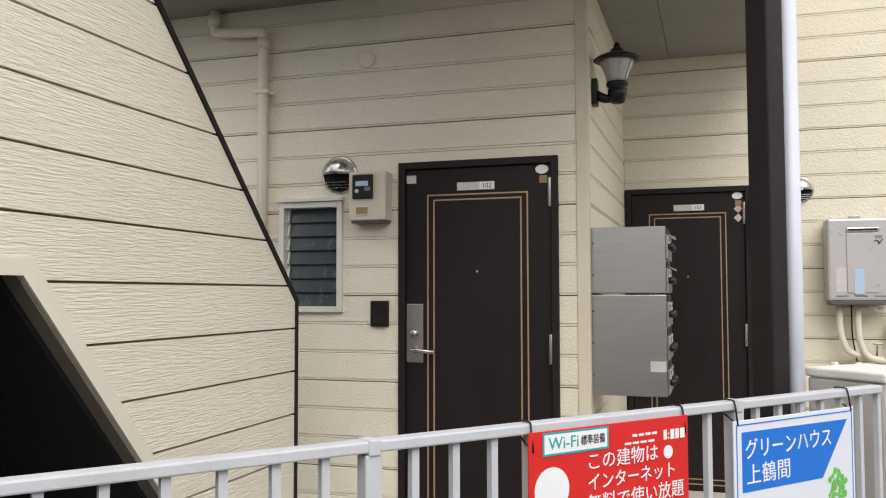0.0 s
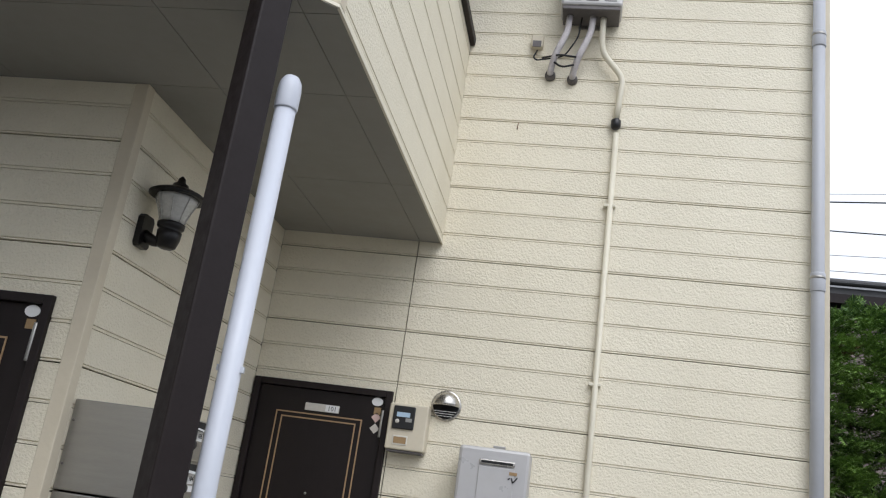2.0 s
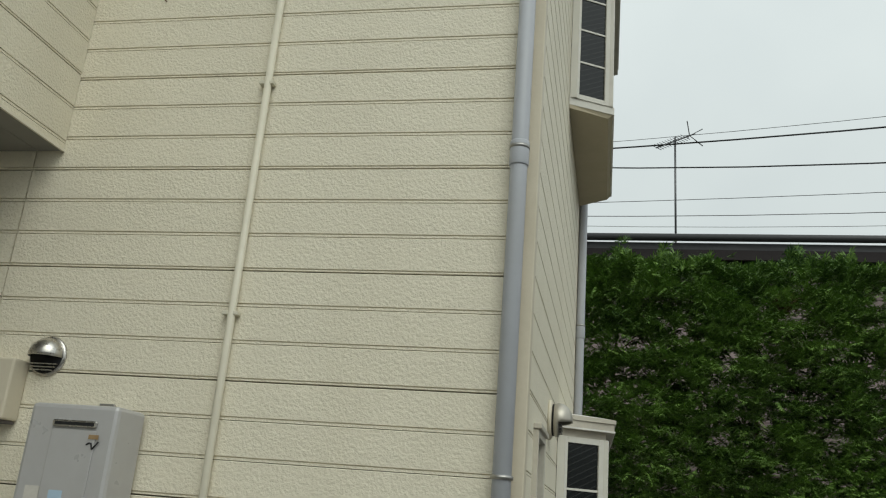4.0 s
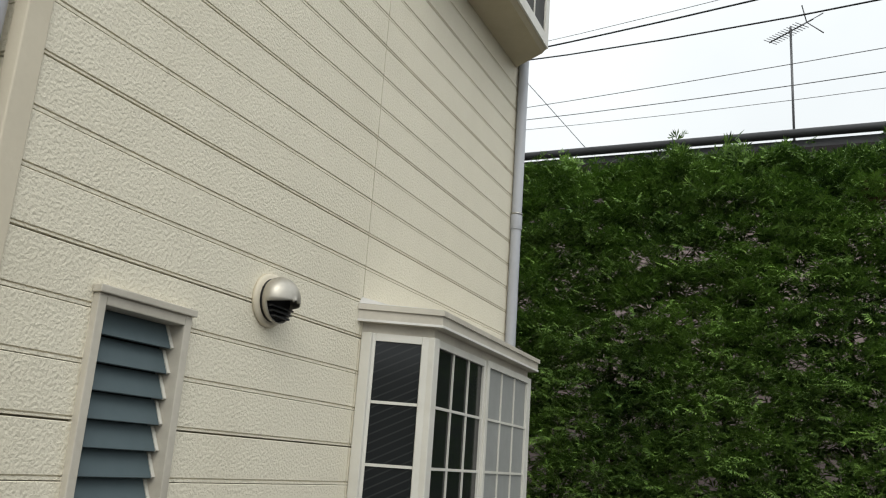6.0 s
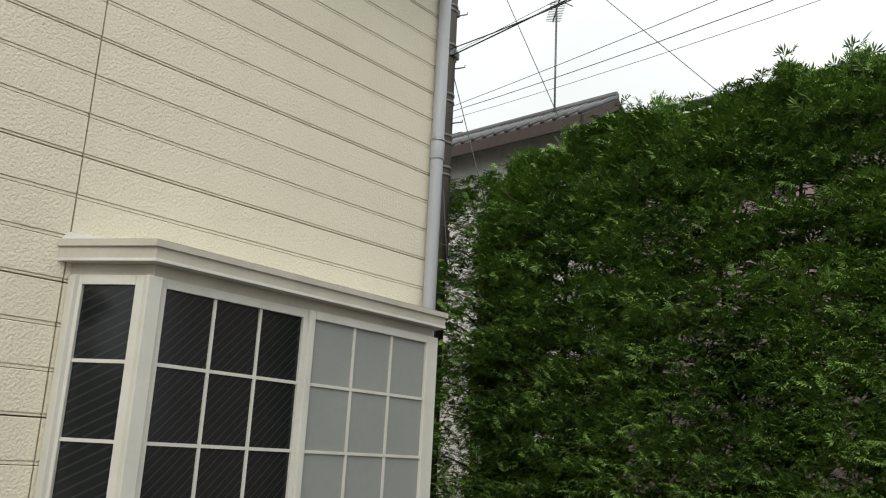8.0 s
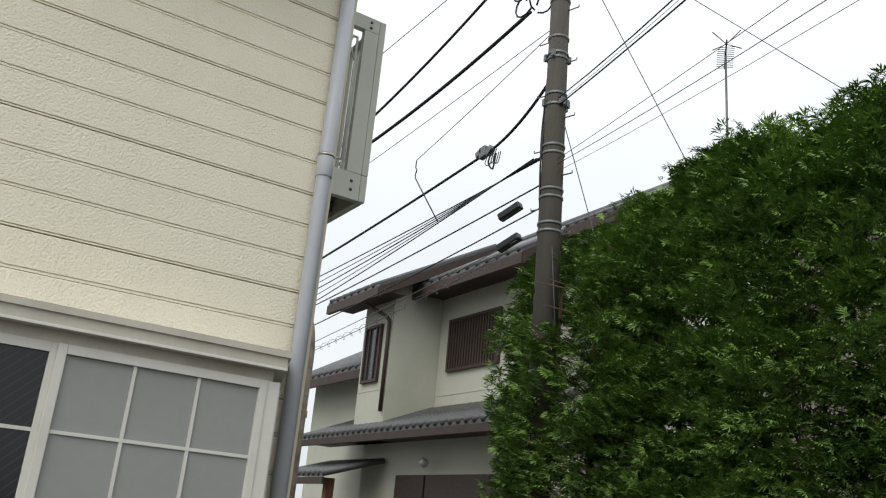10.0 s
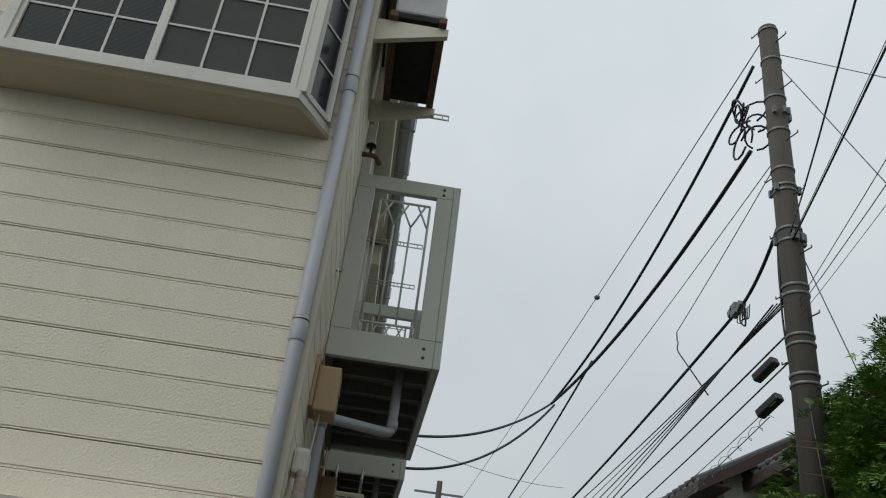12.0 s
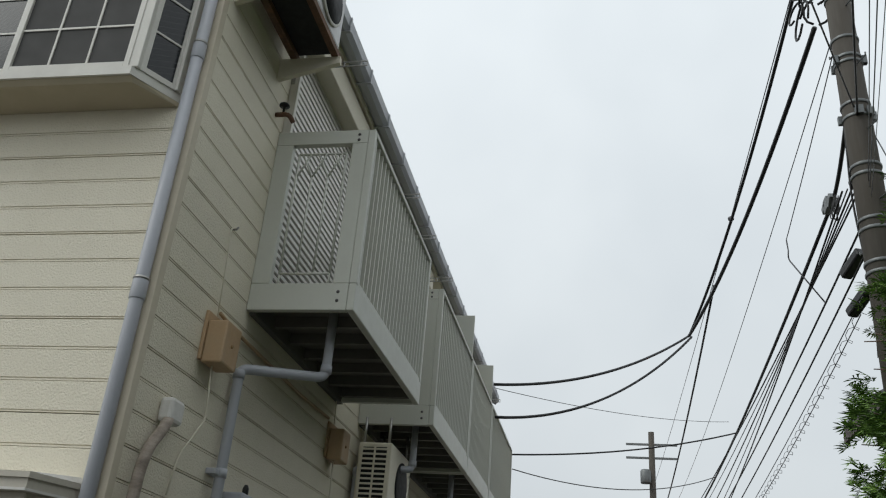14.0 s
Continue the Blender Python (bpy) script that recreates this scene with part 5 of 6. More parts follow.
part("upper_plate", Shape().box((0.140, -0.006, 0.96), (0.195, -0.0005, 1.04), PMX, bevel=0.002), TEALP, pil)
part("paper_scrap", Shape().box((0.118, -0.003, 0.79), (0.222, -0.0005, 0.865), PMX), STICKER, pil)


on_porch(stood)

# ---- windows, vent and downpipe of the side wall ----
louvre_window(facing(XE, LOUV_E[0], LOUV_E[2], 1, 0), LOUV_E[1] - LOUV_E[0], LOUV_E[3] - LOUV_E[2] - 0.022, "narrow louvre window with grey frosted blades half open", 24, 7, LOUVRE_PALE, HOOD)
bay_window(0.924, 2.142, "ground-floor bay window with white glazing bars", SCREEN, 2.682, 2.622, 9.335)
bay_window(4.160, 5.33, "upper bay window with white glazing bars", DARKSCREEN, 2.672, 2.652, 9.290)
globe_vent(XE, 7.008, 2.025, 1, 0, 0.083)
downpipe(XE + 0.036, 9.495, EAVE_Z + 0.02, (3.035, 4.43), (1.55, 3.09, 4.485), GREYPIPE, "grey rain downpipe at the building corner", lambda x, y, z: (XE, y, z))


# ---- balconies on the back wall ----
def balcony(x0, x1, label):
    """A hung aluminium balcony: x0 is its end nearer the corner."""
    b = thing("balcony", label, "balcony", "balconies of the flats")
    z0, z1, ya, yb = 3.362, 4.608, YN + 0.002, 10.206
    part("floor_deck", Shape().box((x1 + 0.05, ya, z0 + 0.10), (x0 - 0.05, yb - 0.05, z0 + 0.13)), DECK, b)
    n = max(4, int((x0 - x1) / 0.30))
    for i in range(n + 1):
        x = x1 + 0.08 + (x0 - x1 - 0.16) * i / n
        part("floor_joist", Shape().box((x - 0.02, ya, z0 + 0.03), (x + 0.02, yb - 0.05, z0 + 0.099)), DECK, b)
    part("edge_beam", Shape().box((x1, yb - 0.045, z0), (x0, yb, z0 + 0.17), bevel=0.006), BALCONY, b)
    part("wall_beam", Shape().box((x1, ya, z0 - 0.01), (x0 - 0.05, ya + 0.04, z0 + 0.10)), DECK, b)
    for x, sgn in ((x0, -1), (x1, 1)):
        xa, xb = x, x + sgn * 0.045
        panel = part("end_panel", Shape().box((xa, ya, z0), (xb, yb - 0.046, z0 + 0.17), bevel=0.004), BALCONY, b, "grey aluminium end panel with a cut-out")
        part("top_rail", Shape().box((xa, ya, z1 - 0.10), (xb, yb - 0.046, z1), bevel=0.004), BALCONY, panel)
        part("wall_stile", Shape().box((xa, ya, z0 + 0.1705), (xb, ya + 0.115, z1 - 0.1005), bevel=0.004), BALCONY, panel)
        part("outer_stile", Shape().box((xa, yb - 0.145, z0 + 0.1705), (xb, yb - 0.046, z1 - 0.1005), bevel=0.004), BALCONY, panel)
        part("corner_post", Shape().box((xa, yb - 0.045, z0 + 0.1705), (xb, yb, z1), bevel=0.005), BALCONY, b)
        ga, gb, gz0, gz1, xm = ya + 0.16, yb - 0.18, z0 + 0.24, z1 - 0.165, x + sgn * 0.02
        grille = Shape()
        for pts in ([(ga, gz0), (ga, gz1)], [(gb, gz0), (gb, gz1)], [(ga, gz0), (gb, gz0)], [(ga, gz1), (gb, gz1)]):
            grille.tube([(xm, *p) for p in pts], 0.008, 6)
        w = (gb - ga) / 3
        for i in (1, 2):
            grille.tube([(xm, ga + w * i, gz0), (xm, ga + w * i, gz1 - 0.17)], 0.0065, 6)
        for i in (0, 1, 2, 3):
            for q in (-1, 1):
                a, e = ga + w * i, ga + w * (i + q * 0.75)
                if ga - 0.001 <= e <= gb + 0.001:
                    grille.tube([(xm, a, gz1 - 0.17), (xm, e, gz1)], 0.0065, 6)
        grille.tube([(xm, ga, gz0 - 0.07), (xm, ga, gz0)], 0.006, 6).tube([(xm, gb, gz0 - 0.07), (xm, gb, gz0)], 0.006, 6)
        part("grille", grille, BALCONY, panel, "thin ornamental bar grille")
        for z in (z0 + 0.06, z0 + 0.115, z1 - 0.035, z1 - 0.075):
            part("bolt", Shape().turned([(0.011, 0), (0.008, 0.006)], Matrix.Translation((x, yb - 0.105, z)) @ pose(0, 0, 0, 0, 90 if sgn < 0 else -90, 0), 8), HEATDARK, panel)
    part("handrail", Shape().box((x1 + 0.046, yb - 0.05, z1 - 0.035), (x0 - 0.046, yb + 0.002, z1), bevel=0.006), BALCONY, b)
    part("lower_rail", Shape().box((x1 + 0.046, yb - 0.04, z0 + 0.1705), (x0 - 0.046, yb - 0.006, z0 + 0.20), bevel=0.003), BALCONY, b)
    k = int((x0 - x1 - 0.1) / 0.085)
    bar = None
    for i in range(k):
        x = x0 - 0.09 - (x0 - x1 - 0.18) * i / (k - 1)
        if bar is None:
            bar = part("baluster", Shape().box((-0.007, yb - 0.036, z0 + 0.2005), (0.007, yb - 0.012, z1 - 0.0355)), BALCONY, b)
            bar.location.x = x
        else:
            c = new("baluster", bar.data)
            c.parent, c.location.x = b, x
    # drain
    xd = x0 - 0.30
    dr = part("drain_pipe", Shape().tube(bend([(xd, 9.99, z0 + 0.099), (xd, 9.99, 3.05), (x0 + 0.045, YN + 0.055, 2.985), (x0 + 0.045, YN + 0.055, 0.3)], 0.05), 0.029, 14), GREYPIPE, b, "grey drain pipe under the balcony")
    for p in ((xd, 9.99, 3.10), (x0 + 0.045, YN + 0.055, 2.95), (x0 + 0.045, YN + 0.055, 2.40)):
        part("sleeve", Shape().turned([(0.034, -0.025), (0.034, 0.025)], Matrix.Translation(p), 14), GREYPIPE, dr)
    part("pipe_clip", Shape().box((x0 + 0.005, YN + 0.0005, 2.385), (x0 + 0.12, YN + 0.06, 2.415), bevel=0.004), GREYPIPE, dr)
    return b


BAL_X = 1.40
balcony(BAL_X, -0.53, "grey-green aluminium balcony with barred ends, hung on the back wall")
balcony(-1.13, -3.03, "grey-green aluminium balcony hung on the back wall")
balcony(-3.06, -4.75, "grey-green aluminium balcony further along the back wall")
balcony(-4.80, -7.25, "grey-green aluminium balcony further along the back wall")
for x in (-3.046, -4.775):
    sc = thing("balcony_screen", "tall grey privacy screen between balconies", "screen", "balcony screens")
    part("panel", Shape().box((x - 0.012, YN + 0.05, 3.6), (x + 0.012, 10.19, 5.12), bevel=0.003), BALCONY, sc)


# shutters behind the balconies, with ribs as real slats
def shutter(x0, x1):
    s = thing("roller_shutter", "closed ribbed aluminium shutter behind the balcony", "shutter", "roller shutters")
    part("side_rail", Shape().box((x0 + 0.0005, YN + 0.001, 3.5), (x0 + 0.035, YN + 0.06, 5.35), bevel=0.003), FRAME, s)
    part("side_rail", Shape().box((x1 - 0.035, YN + 0.001, 3.5), (x1 - 0.0005, YN + 0.06, 5.35), bevel=0.003), FRAME, s)
    part("shutter_box", Shape().box((x1 - 0.0, YN + 0.001, 5.351), (x0 + 0.0, YN + 0.16, 5.56), bevel=0.01), TRIM, s)
    part("back", Shape().box((x1, YN + 0.001, 3.5), (x0, YN + 0.02, 5.35)), DARK, s)
    ribs, z = Shape(), 3.52
    while z < 5.33:
        ribs.prism([(x1 + 0.002, YN + 0.022, z), (x1 + 0.002, YN + 0.034, z + 0.004), (x1 + 0.002, YN + 0.034, z + 0.030), (x1 + 0.002, YN + 0.022, z + 0.034)], (x0 - x1 - 0.004, 0, 0))
        z += 0.050
    tagged(part("slats", ribs, SHUTTER, s), kind="stuff")


shutter(1.33, -0.50)
shutter(-1.2, -2.9)

# wall-hung air conditioner on rusty brackets
acs = thing("bracket_shelf", "rusty steel wall brackets holding an outdoor unit", "bracket")
for x in (2.27, 1.55):
    s = Shape().prism([(x, YN + 0.001, 5.06), (x, 9.96, 5.06), (x, 9.96, 5.01), (x, YN + 0.001, 4.90)], (0.035, 0, 0))
    part("bracket", s, TRIM, acs, "pale painted steel bracket arm")
part("front_rail", Shape().box((1.50, 9.90, 5.0605), (2.35, 9.945, 5.10)), RUST, acs)
part("rear_rail", Shape().box((1.50, 9.62, 5.0605), (2.35, 9.665, 5.10)), RUST, acs)
unit = thing("air_conditioner", "white outdoor air conditioner unit with a dark base", "air conditioner")
part("case", Shape().box((1.55, 9.64, 5.135), (2.31, 9.93, 5.60), bevel=0.015), HEATER, unit)
part("base_pan", Shape().box((1.56, 9.645, 5.1005), (2.30, 9.925, 5.1345), bevel=0.004), DARK, unit)
part("fan_ring", Shape().turned([(0.20, 0), (0.20, 0.012), (0.185, 0.016)], Matrix.Translation((1.82, 9.93, 5.36)) @ pose(0, 0, 0, -90, 0, 0), 32), FRAME, unit)
part("fan_guard", Shape().turned([(0.18, 0.0161), (0.18, 0.018)], Matrix.Translation((1.82, 9.93, 5.36)) @ pose(0, 0, 0, -90, 0, 0), 32), DARK, unit)

unit = thing("air_conditioner", "cream outdoor air conditioner hung under the second balcony", "air conditioner")
ux = -1.02
part("case", Shape().box((ux - 0.75, 9.62, 2.62), (ux, 9.90, 3.18), bevel=0.012), TRIM, unit)
part("grille_back", Shape().box((ux + 0.0005, 9.65, 2.66), (ux + 0.004, 9.87, 3.14)), DARK, unit)
for i in range(12):
    part("grille_bar", Shape().box((ux + 0.0042, 9.645, 2.675 + 0.04 * i), (ux + 0.014, 9.875, 2.69 + 0.04 * i)), TRIM, unit)
for y in (9.645, 9.755, 9.865):
    part("grille_post", Shape().box((ux + 0.0042, y, 2.65), (ux + 0.016, y + 0.014, 3.15)), TRIM, unit)
part("fan_ring", Shape().turned([(0.20, 0), (0.20, 0.012), (0.185, 0.016)], Matrix.Translation((ux - 0.42, 9.90, 2.90)) @ pose(0, 0, 0, -90, 0, 0), 32), DARK, unit)
for x in (ux - 0.05, ux - 0.70):
    for y in (9.65, 9.86):
        part("hanger", Shape().tube([(x, y, 3.18), (x, y, 3.40)], 0.012, 8), STEEL, unit)

# laundry pole arms
for x in (1.35, -0.45, -1.23, -2.2, -3.3, -5.0, -6.6):
    arm = thing("laundry_arm", "grey metal laundry pole arm with holes", "laundry arm", "laundry arms")
    z, y1 = 5.185, 10.07
    bar = Shape()
    for dz in (-0.018, 0.018):
        bar.box((x - 0.004, YN + 0.03, z + dz - 0.004), (x + 0.004, y1, z + dz + 0.004))
    for y in (YN + 0.03, 9.75, 9.87, 9.90, 10.02, y1 - 0.008):
        bar.box((x - 0.004, y, z - 0.0139), (x + 0.004, y + 0.008, z + 0.0139))
    part("slotted_bar", bar, STEEL, arm)
    part("wall_mount", Shape().box((x - 0.02, YN + 0.0005, z - 0.16), (x + 0.02, YN + 0.0295, z + 0.05), bevel=0.004), STEEL, arm)

# small fittings on the back wall
for bx0 in (1.665, -0.55):
    jb = thing("junction_box", "weathered tan plastic junction box on the wall", "junction box", "junction boxes")
    part("back_plate", Shape().box((bx0 - 0.02, YN + 0.0005, 2.90), (bx0 + 0.20, YN + 0.02, 3.17), bevel=0.004), TAN, jb)
    part("cover", Shape().box((bx0, YN + 0.0205, 2.885), (bx0 + 0.19, YN + 0.135, 3.12), bevel=0.010), TAN, jb)
    part("knob", Shape().turned([(0.012, 0), (0.008, 0.008)], Matrix.Translation((bx0 + 0.10, YN + 0.135, 3.0)) @ pose(0, 0, 0, -90, 0, 0), 10), TANSTICK, jb)
    part("cable", Shape().tube(bend([(bx0 + 0.10, YN + 0.02, 3.17), (bx0 + 0.12, YN + 0.02, 3.45), (bx0 + 0.14, YN + 0.015, 3.70), (bx0 + 0.06, YN + 0.02, 3.73)], 0.05), 0.004, 6), TRIM, jb)
    part("lower_cable", Shape().tube(bend([(bx0 + 0.13, YN + 0.06, 2.884), (bx0 + 0.045, YN + 0.04, 2.62), (bx0 + 0.20, YN + 0.015, 2.40), (bx0 + 0.24, YN + 0.015, 2.2)], 0.05), 0.005, 6), TRIM, jb)
run = Shape().tube(bend([(1.74, YN + 0.02, 3.20), (1.55, YN + 0.02, 3.18), (0.4, YN + 0.02, 3.16), (-0.3, YN + 0.02, 3.18)], 0.04), 0.011, 8)
solid("cable_conduit", run, TAN, "tan cable conduit along the back wall", "conduit")
acp = thing("pipe_cover", "cream pipe entry cap with a tape-wrapped hose", "pipe cover")
part("cap", Shape().box((2.00, YN + 0.0005, 2.50), (2.13, YN + 0.075, 2.62), bevel=0.02), CAPWHITE, acp)
part("wrapped_hose", Shape().tube(bend([(2.10, YN + 0.05, 2.515), (2.16, YN + 0.06, 2.44), (2.235, YN + 0.06, 2.36), (2.27, YN + 0.06, 2.25), (2.285, YN + 0.05, 1.4)], 0.08), 0.027, 12), PEEL, acp)
tap = thing("wall_tap", "small weathered brass tap on the wall", "tap")
part("spout", Shape().tube(bend([(1.50, YN + 0.001, 4.68), (1.50, YN + 0.09, 4.68), (1.48, YN + 0.12, 4.63)], 0.03), 0.016, 10), RUST, tap)
part("handle", Shape().turned([(0.008, 0), (0.008, 0.045), (0.034, 0.05), (0.034, 0.062)], Matrix.Translation((1.50, YN + 0.05, 4.693)), 12), CASTIRON, tap)
eye = Shape().tube([(1.77, YN + 0.001, 3.70), (1.77, YN + 0.03, 3.70), (1.77, YN + 0.04, 3.715)], 0.006, 6)
solid("wall_eye", eye, STEEL, "small eye bolt in the back wall", "bolt")
ub = thing("utility_box", "grey plastic utility box low on the back wall", "utility box")
part("body", Shape().box((1.08, YN + 0.0005, 1.85), (1.32, YN + 0.15, 2.33), bevel=0.012), GREYPIPE, ub)
part("cable_gland", Shape().turned([(0.018, 0), (0.018, 0.05), (0.010, 0.07)], Matrix.Translation((1.14, YN + 0.08, 2.33)), 10), BLACK, ub)


# ---- conifer hedge on the far side of the lane ----
def frond(rnd, length):
    """A flat fan of scaly twigs that forks outwards and droops at its tips, as (verts, faces)."""
    v, f = [], []
    for i in range(9):
        a = -1.05 + 2.1 * (i + rnd.uniform(0.2, 0.8)) / 9
        root = length * rnd.uniform(0.0, 0.45)
        reach = length * (1.0 - 0.35 * abs(a)) * rnd.uniform(0.8, 1.15)
        c, s = math.cos(a), math.sin(a)
        w = length * 0.055
        mid, droop = root + (reach - root) * 0.6, -length * rnd.uniform(0.05, 0.22)
        k = len(v)
        v += [(root, 0, 0), (mid * c + w * s, mid * s - w * c, droop * 0.2), (mid * c - w * s, mid * s + w * c, droop * 0.2), (reach * c, reach * s, droop)]
        f += [(k, k + 1, k + 3, k + 2)]
    return np.array(v), f


def scatter(places, normals, sizes, seed):
    """All sprays in one mesh, each turned outwards from the hedge."""
    rnd = random.Random(seed)
    kinds = [frond(rnd, 1.0) for _ in range(7)]
    verts, faces, k = [], [], 0
    for p, n, s in zip(places, normals, sizes):
        v, f = kinds[rnd.randrange(7)]
        x = Vector(n) + Vector((rnd.uniform(-0.45, 0.45), rnd.uniform(-0.3, 0.3), rnd.uniform(-0.3, 0.35)))
        x.normalize()
        q = x.to_track_quat("X", "Z").to_matrix() @ Matrix.Rotation(rnd.gauss(0, 0.5), 3, "X")
        verts.append((v * s) @ np.array(q).T + np.array(p))
        faces += [tuple(i + k for i in face) for face in f]
        k += len(v)
    return np.concatenate(verts), faces


def foliage_mesh(name, verts, faces, mat):
    me = bpy.data.meshes.new(name)
    me.from_pydata(verts.tolist(), [], faces)
    me.materials.append(mat)
    return me


def hedge_top(x):
    return 5.02 + 0.12 * noise.noise((x * 0.9, 3.1, 0)) + 0.10 * noise.noise((x * 2.7, 9.1, 0)) - max(0, -0.7 - x) * 0.55


def hedge_front(x, z):
    bulge = 0.20 * noise.noise((x * 1.1, z * 1.1, 5)) + 0.10 * noise.noise((x * 2.9, z * 2.9, 1))
    return 13.70 + bulge - 0.10 * math.sin(min(z, 5) * 0.6) + max(0, z - 4.2) * 0.35 + max(0, -0.6 - x) * 1.5 + 0.24 * min(1, max(0, 0.9 - x))


hedge = thing("conifer_hedge", "tall dense green conifer hedge with gaps and dry patches", "hedge")
rnd = random.Random(11)
places, normals, sizes, dry_p, dry_n, dry_s = [], [], [], [], [], []
HX0, HX1 = -2.05, 8.2


def gap(x, z):
    """Where the hedge is thin, and the house behind shows."""
    return noise.noise((x * 2.1, z * 2.7, 20.0)) > 0.47 and z > 1.2


for i in range(2000):  # boughs: layered pads of sprays that stand out from the face
    x = rnd.uniform(HX0, HX1)
    top = hedge_top(x)
    z = rnd.uniform(0.5, top - 0.02)
    if gap(x, z):
        continue
    out = rnd.uniform(0.10, 0.46)
    wide, slope = rnd.uniform(0.12, 0.30), rnd.uniform(-0.1, 0.55)
    dry = noise.noise((x * 1.3, z * 1.5, 40.0)) > 0.45 and rnd.random() < 0.4
    for j in range(40):
        d = rnd.random()
        px, pz = x + rnd.gauss(0, wide * 0.5), z + d * out * slope + rnd.gauss(0, 0.028)
        py = hedge_front(x, z) - out * d + 0.20
        goal = (dry_p, dry_n, dry_s) if dry else (places, normals, sizes)
        goal[0].append((px, py + (0.15 if dry else 0), pz))
        goal[1].append((rnd.uniform(-0.7, 0.7), -1, slope + rnd.uniform(-0.2, 0.5)))
        goal[2].append(rnd.uniform(0.075, 0.155))
for i in range(5200):  # the top, and leaders that stand up
    x = rnd.uniform(HX0, HX1)
    top = hedge_top(x)
    leader = noise.noise((x * 3.1, 0, 60)) > 0.25
    z = top + (abs(rnd.gauss(0, 0.10)) if leader else rnd.uniform(-0.08, 0.04))
    places.append((x, hedge_front(x, min(z, top)) + rnd.uniform(0.0, 0.75 if z < top else 0.4), z))
    normals.append((rnd.uniform(-0.5, 0.5), rnd.uniform(-0.5, 0.3), 1.0 if leader else 0.5))
    sizes.append(rnd.uniform(0.09, 0.18))
for i in range(14000):  # the dense inside
    x = rnd.uniform(HX0 + 0.1, HX1)
    z = rnd.uniform(0.4, hedge_top(x) - 0.15)
    if gap(x, z):
        continue
    places.append((x, hedge_front(x, z) + rnd.uniform(0.25, 0.75), z))
    normals.append((rnd.uniform(-0.9, 0.9), -0.7, rnd.uniform(-0.3, 0.6))), sizes.append(rnd.uniform(0.20, 0.32))
for i in range(9500):  # the end, round the pole
    z = rnd.uniform(0.5, 5.0)
    edge = -2.80 + 0.26 * noise.noise((z * 2.2, 1, 7)) + max(0, z - 4.45) * 1.3
    if i % 3 == 0:
        places.append((edge + abs(rnd.gauss(0, 0.12)), rnd.uniform(14.45, 15.2), z))
        normals.append((-1, -0.4, 0.2))
    elif i % 3 == 1:
        places.append((rnd.uniform(edge, -1.0), 14.42 + 0.15 * noise.noise((z * 3, 4, 2)) + abs(rnd.gauss(0, 0.12)), z))
        normals.append((rnd.uniform(-0.4, 0.2), -1, 0.2))
    else:
        x = rnd.uniform(edge + 0.62, -0.6)
        if z > 4.1 or noise.noise((x * 2.6, z * 1.9, 31)) < -0.12 + max(0, z - 3.2) * 0.28:
            continue
        places.append((x, 13.80 + 0.12 * noise.noise((x * 3, z * 3, 2)) + abs(rnd.gauss(0, 0.07)), z))
        normals.append((rnd.uniform(-0.5, 0.4), -1, rnd.uniform(0, 0.6)))
    sizes.append(rnd.uniform(0.10, 0.20))
v, f = scatter(places, normals, sizes, 5)
ob = new("foliage", foliage_mesh("foliage", v, f, LEAF))
ob.parent = hedge
tagged(ob, kind="stuff")
v, f = scatter(dry_p, dry_n, dry_s, 6)
ob = new("dry_foliage", foliage_mesh("dry_foliage", v, f, BROWNLEAF))
ob.parent = hedge
tagged(ob, "brown dry sprays", kind="stuff")
k = 0
x = HX0 + 0.3
while x < HX1:
    s = Shape().tube([(x, 14.35, 0.0), (x + rnd.uniform(-0.1, 0.1), 14.32, 2.0), (x + rnd.uniform(-0.15, 0.15), 14.3, 4.3)], 0.055, 8, 0.015)
    for i in range(16):
        z = rnd.uniform(0.8, 4.3)
        d = rnd.choice((-1, 1)) * rnd.uniform(0.05, 0.35)
        s.tube([(x, 14.34, z), (x + d * 0.6, 14.1, z + 0.12), (x + d, 13.75, z + 0.15)], 0.013, 5, 0.005)
    part("trunk", s, BARK, hedge)
    x += 0.62


# ---- neighbours' houses ----
def window(name, lo, hi, axis, parent, bars_n=0, sash=FRAME, glass=LOUVRE):
    """A framed window on a wall face; axis is the outward direction."""
    c, h = (Vector(lo) + Vector(hi)) / 2, (Vector(hi) - Vector(lo)) / 2
    n = Vector(axis)
    t = 0.05
    fr = Shape()
    w = h.x + h.y
    u = Vector((abs(n.y), abs(n.x), 0))
    for a, b in ((-w, -w + t), (w - t, w)):
        p, q = c + u * a - Vector((0, 0, h.z)), c + u * b + Vector((0, 0, h.z)) + n * 0.06
        fr.box(p, q)
    for a, b in ((-h.z, -h.z + t), (h.z - t, h.z)):
        p, q = c - u * (w - t) + Vector((0, 0, a)), c + u * (w - t) + Vector((0, 0, b)) + n * 0.06
        fr.box(p, q)
    ob = part(name, fr, sash, parent)
    part("pane", Shape().box(c - u * (w - t) - Vector((0, 0, h.z - t)), c + u * (w - t) + Vector((0, 0, h.z - t)) + n * 0.02), glass, ob)
    for i in range(bars_n):
        a = -w + t + (2 * w - 2 * t) * (i + 0.5) / bars_n
        part("bar", Shape().box(c + u * (a - 0.018) - Vector((0, 0, h.z - t)), c + u * (a + 0.018) + Vector((0, 0, h.z - t)) + n * 0.05), sash, ob)
    return ob


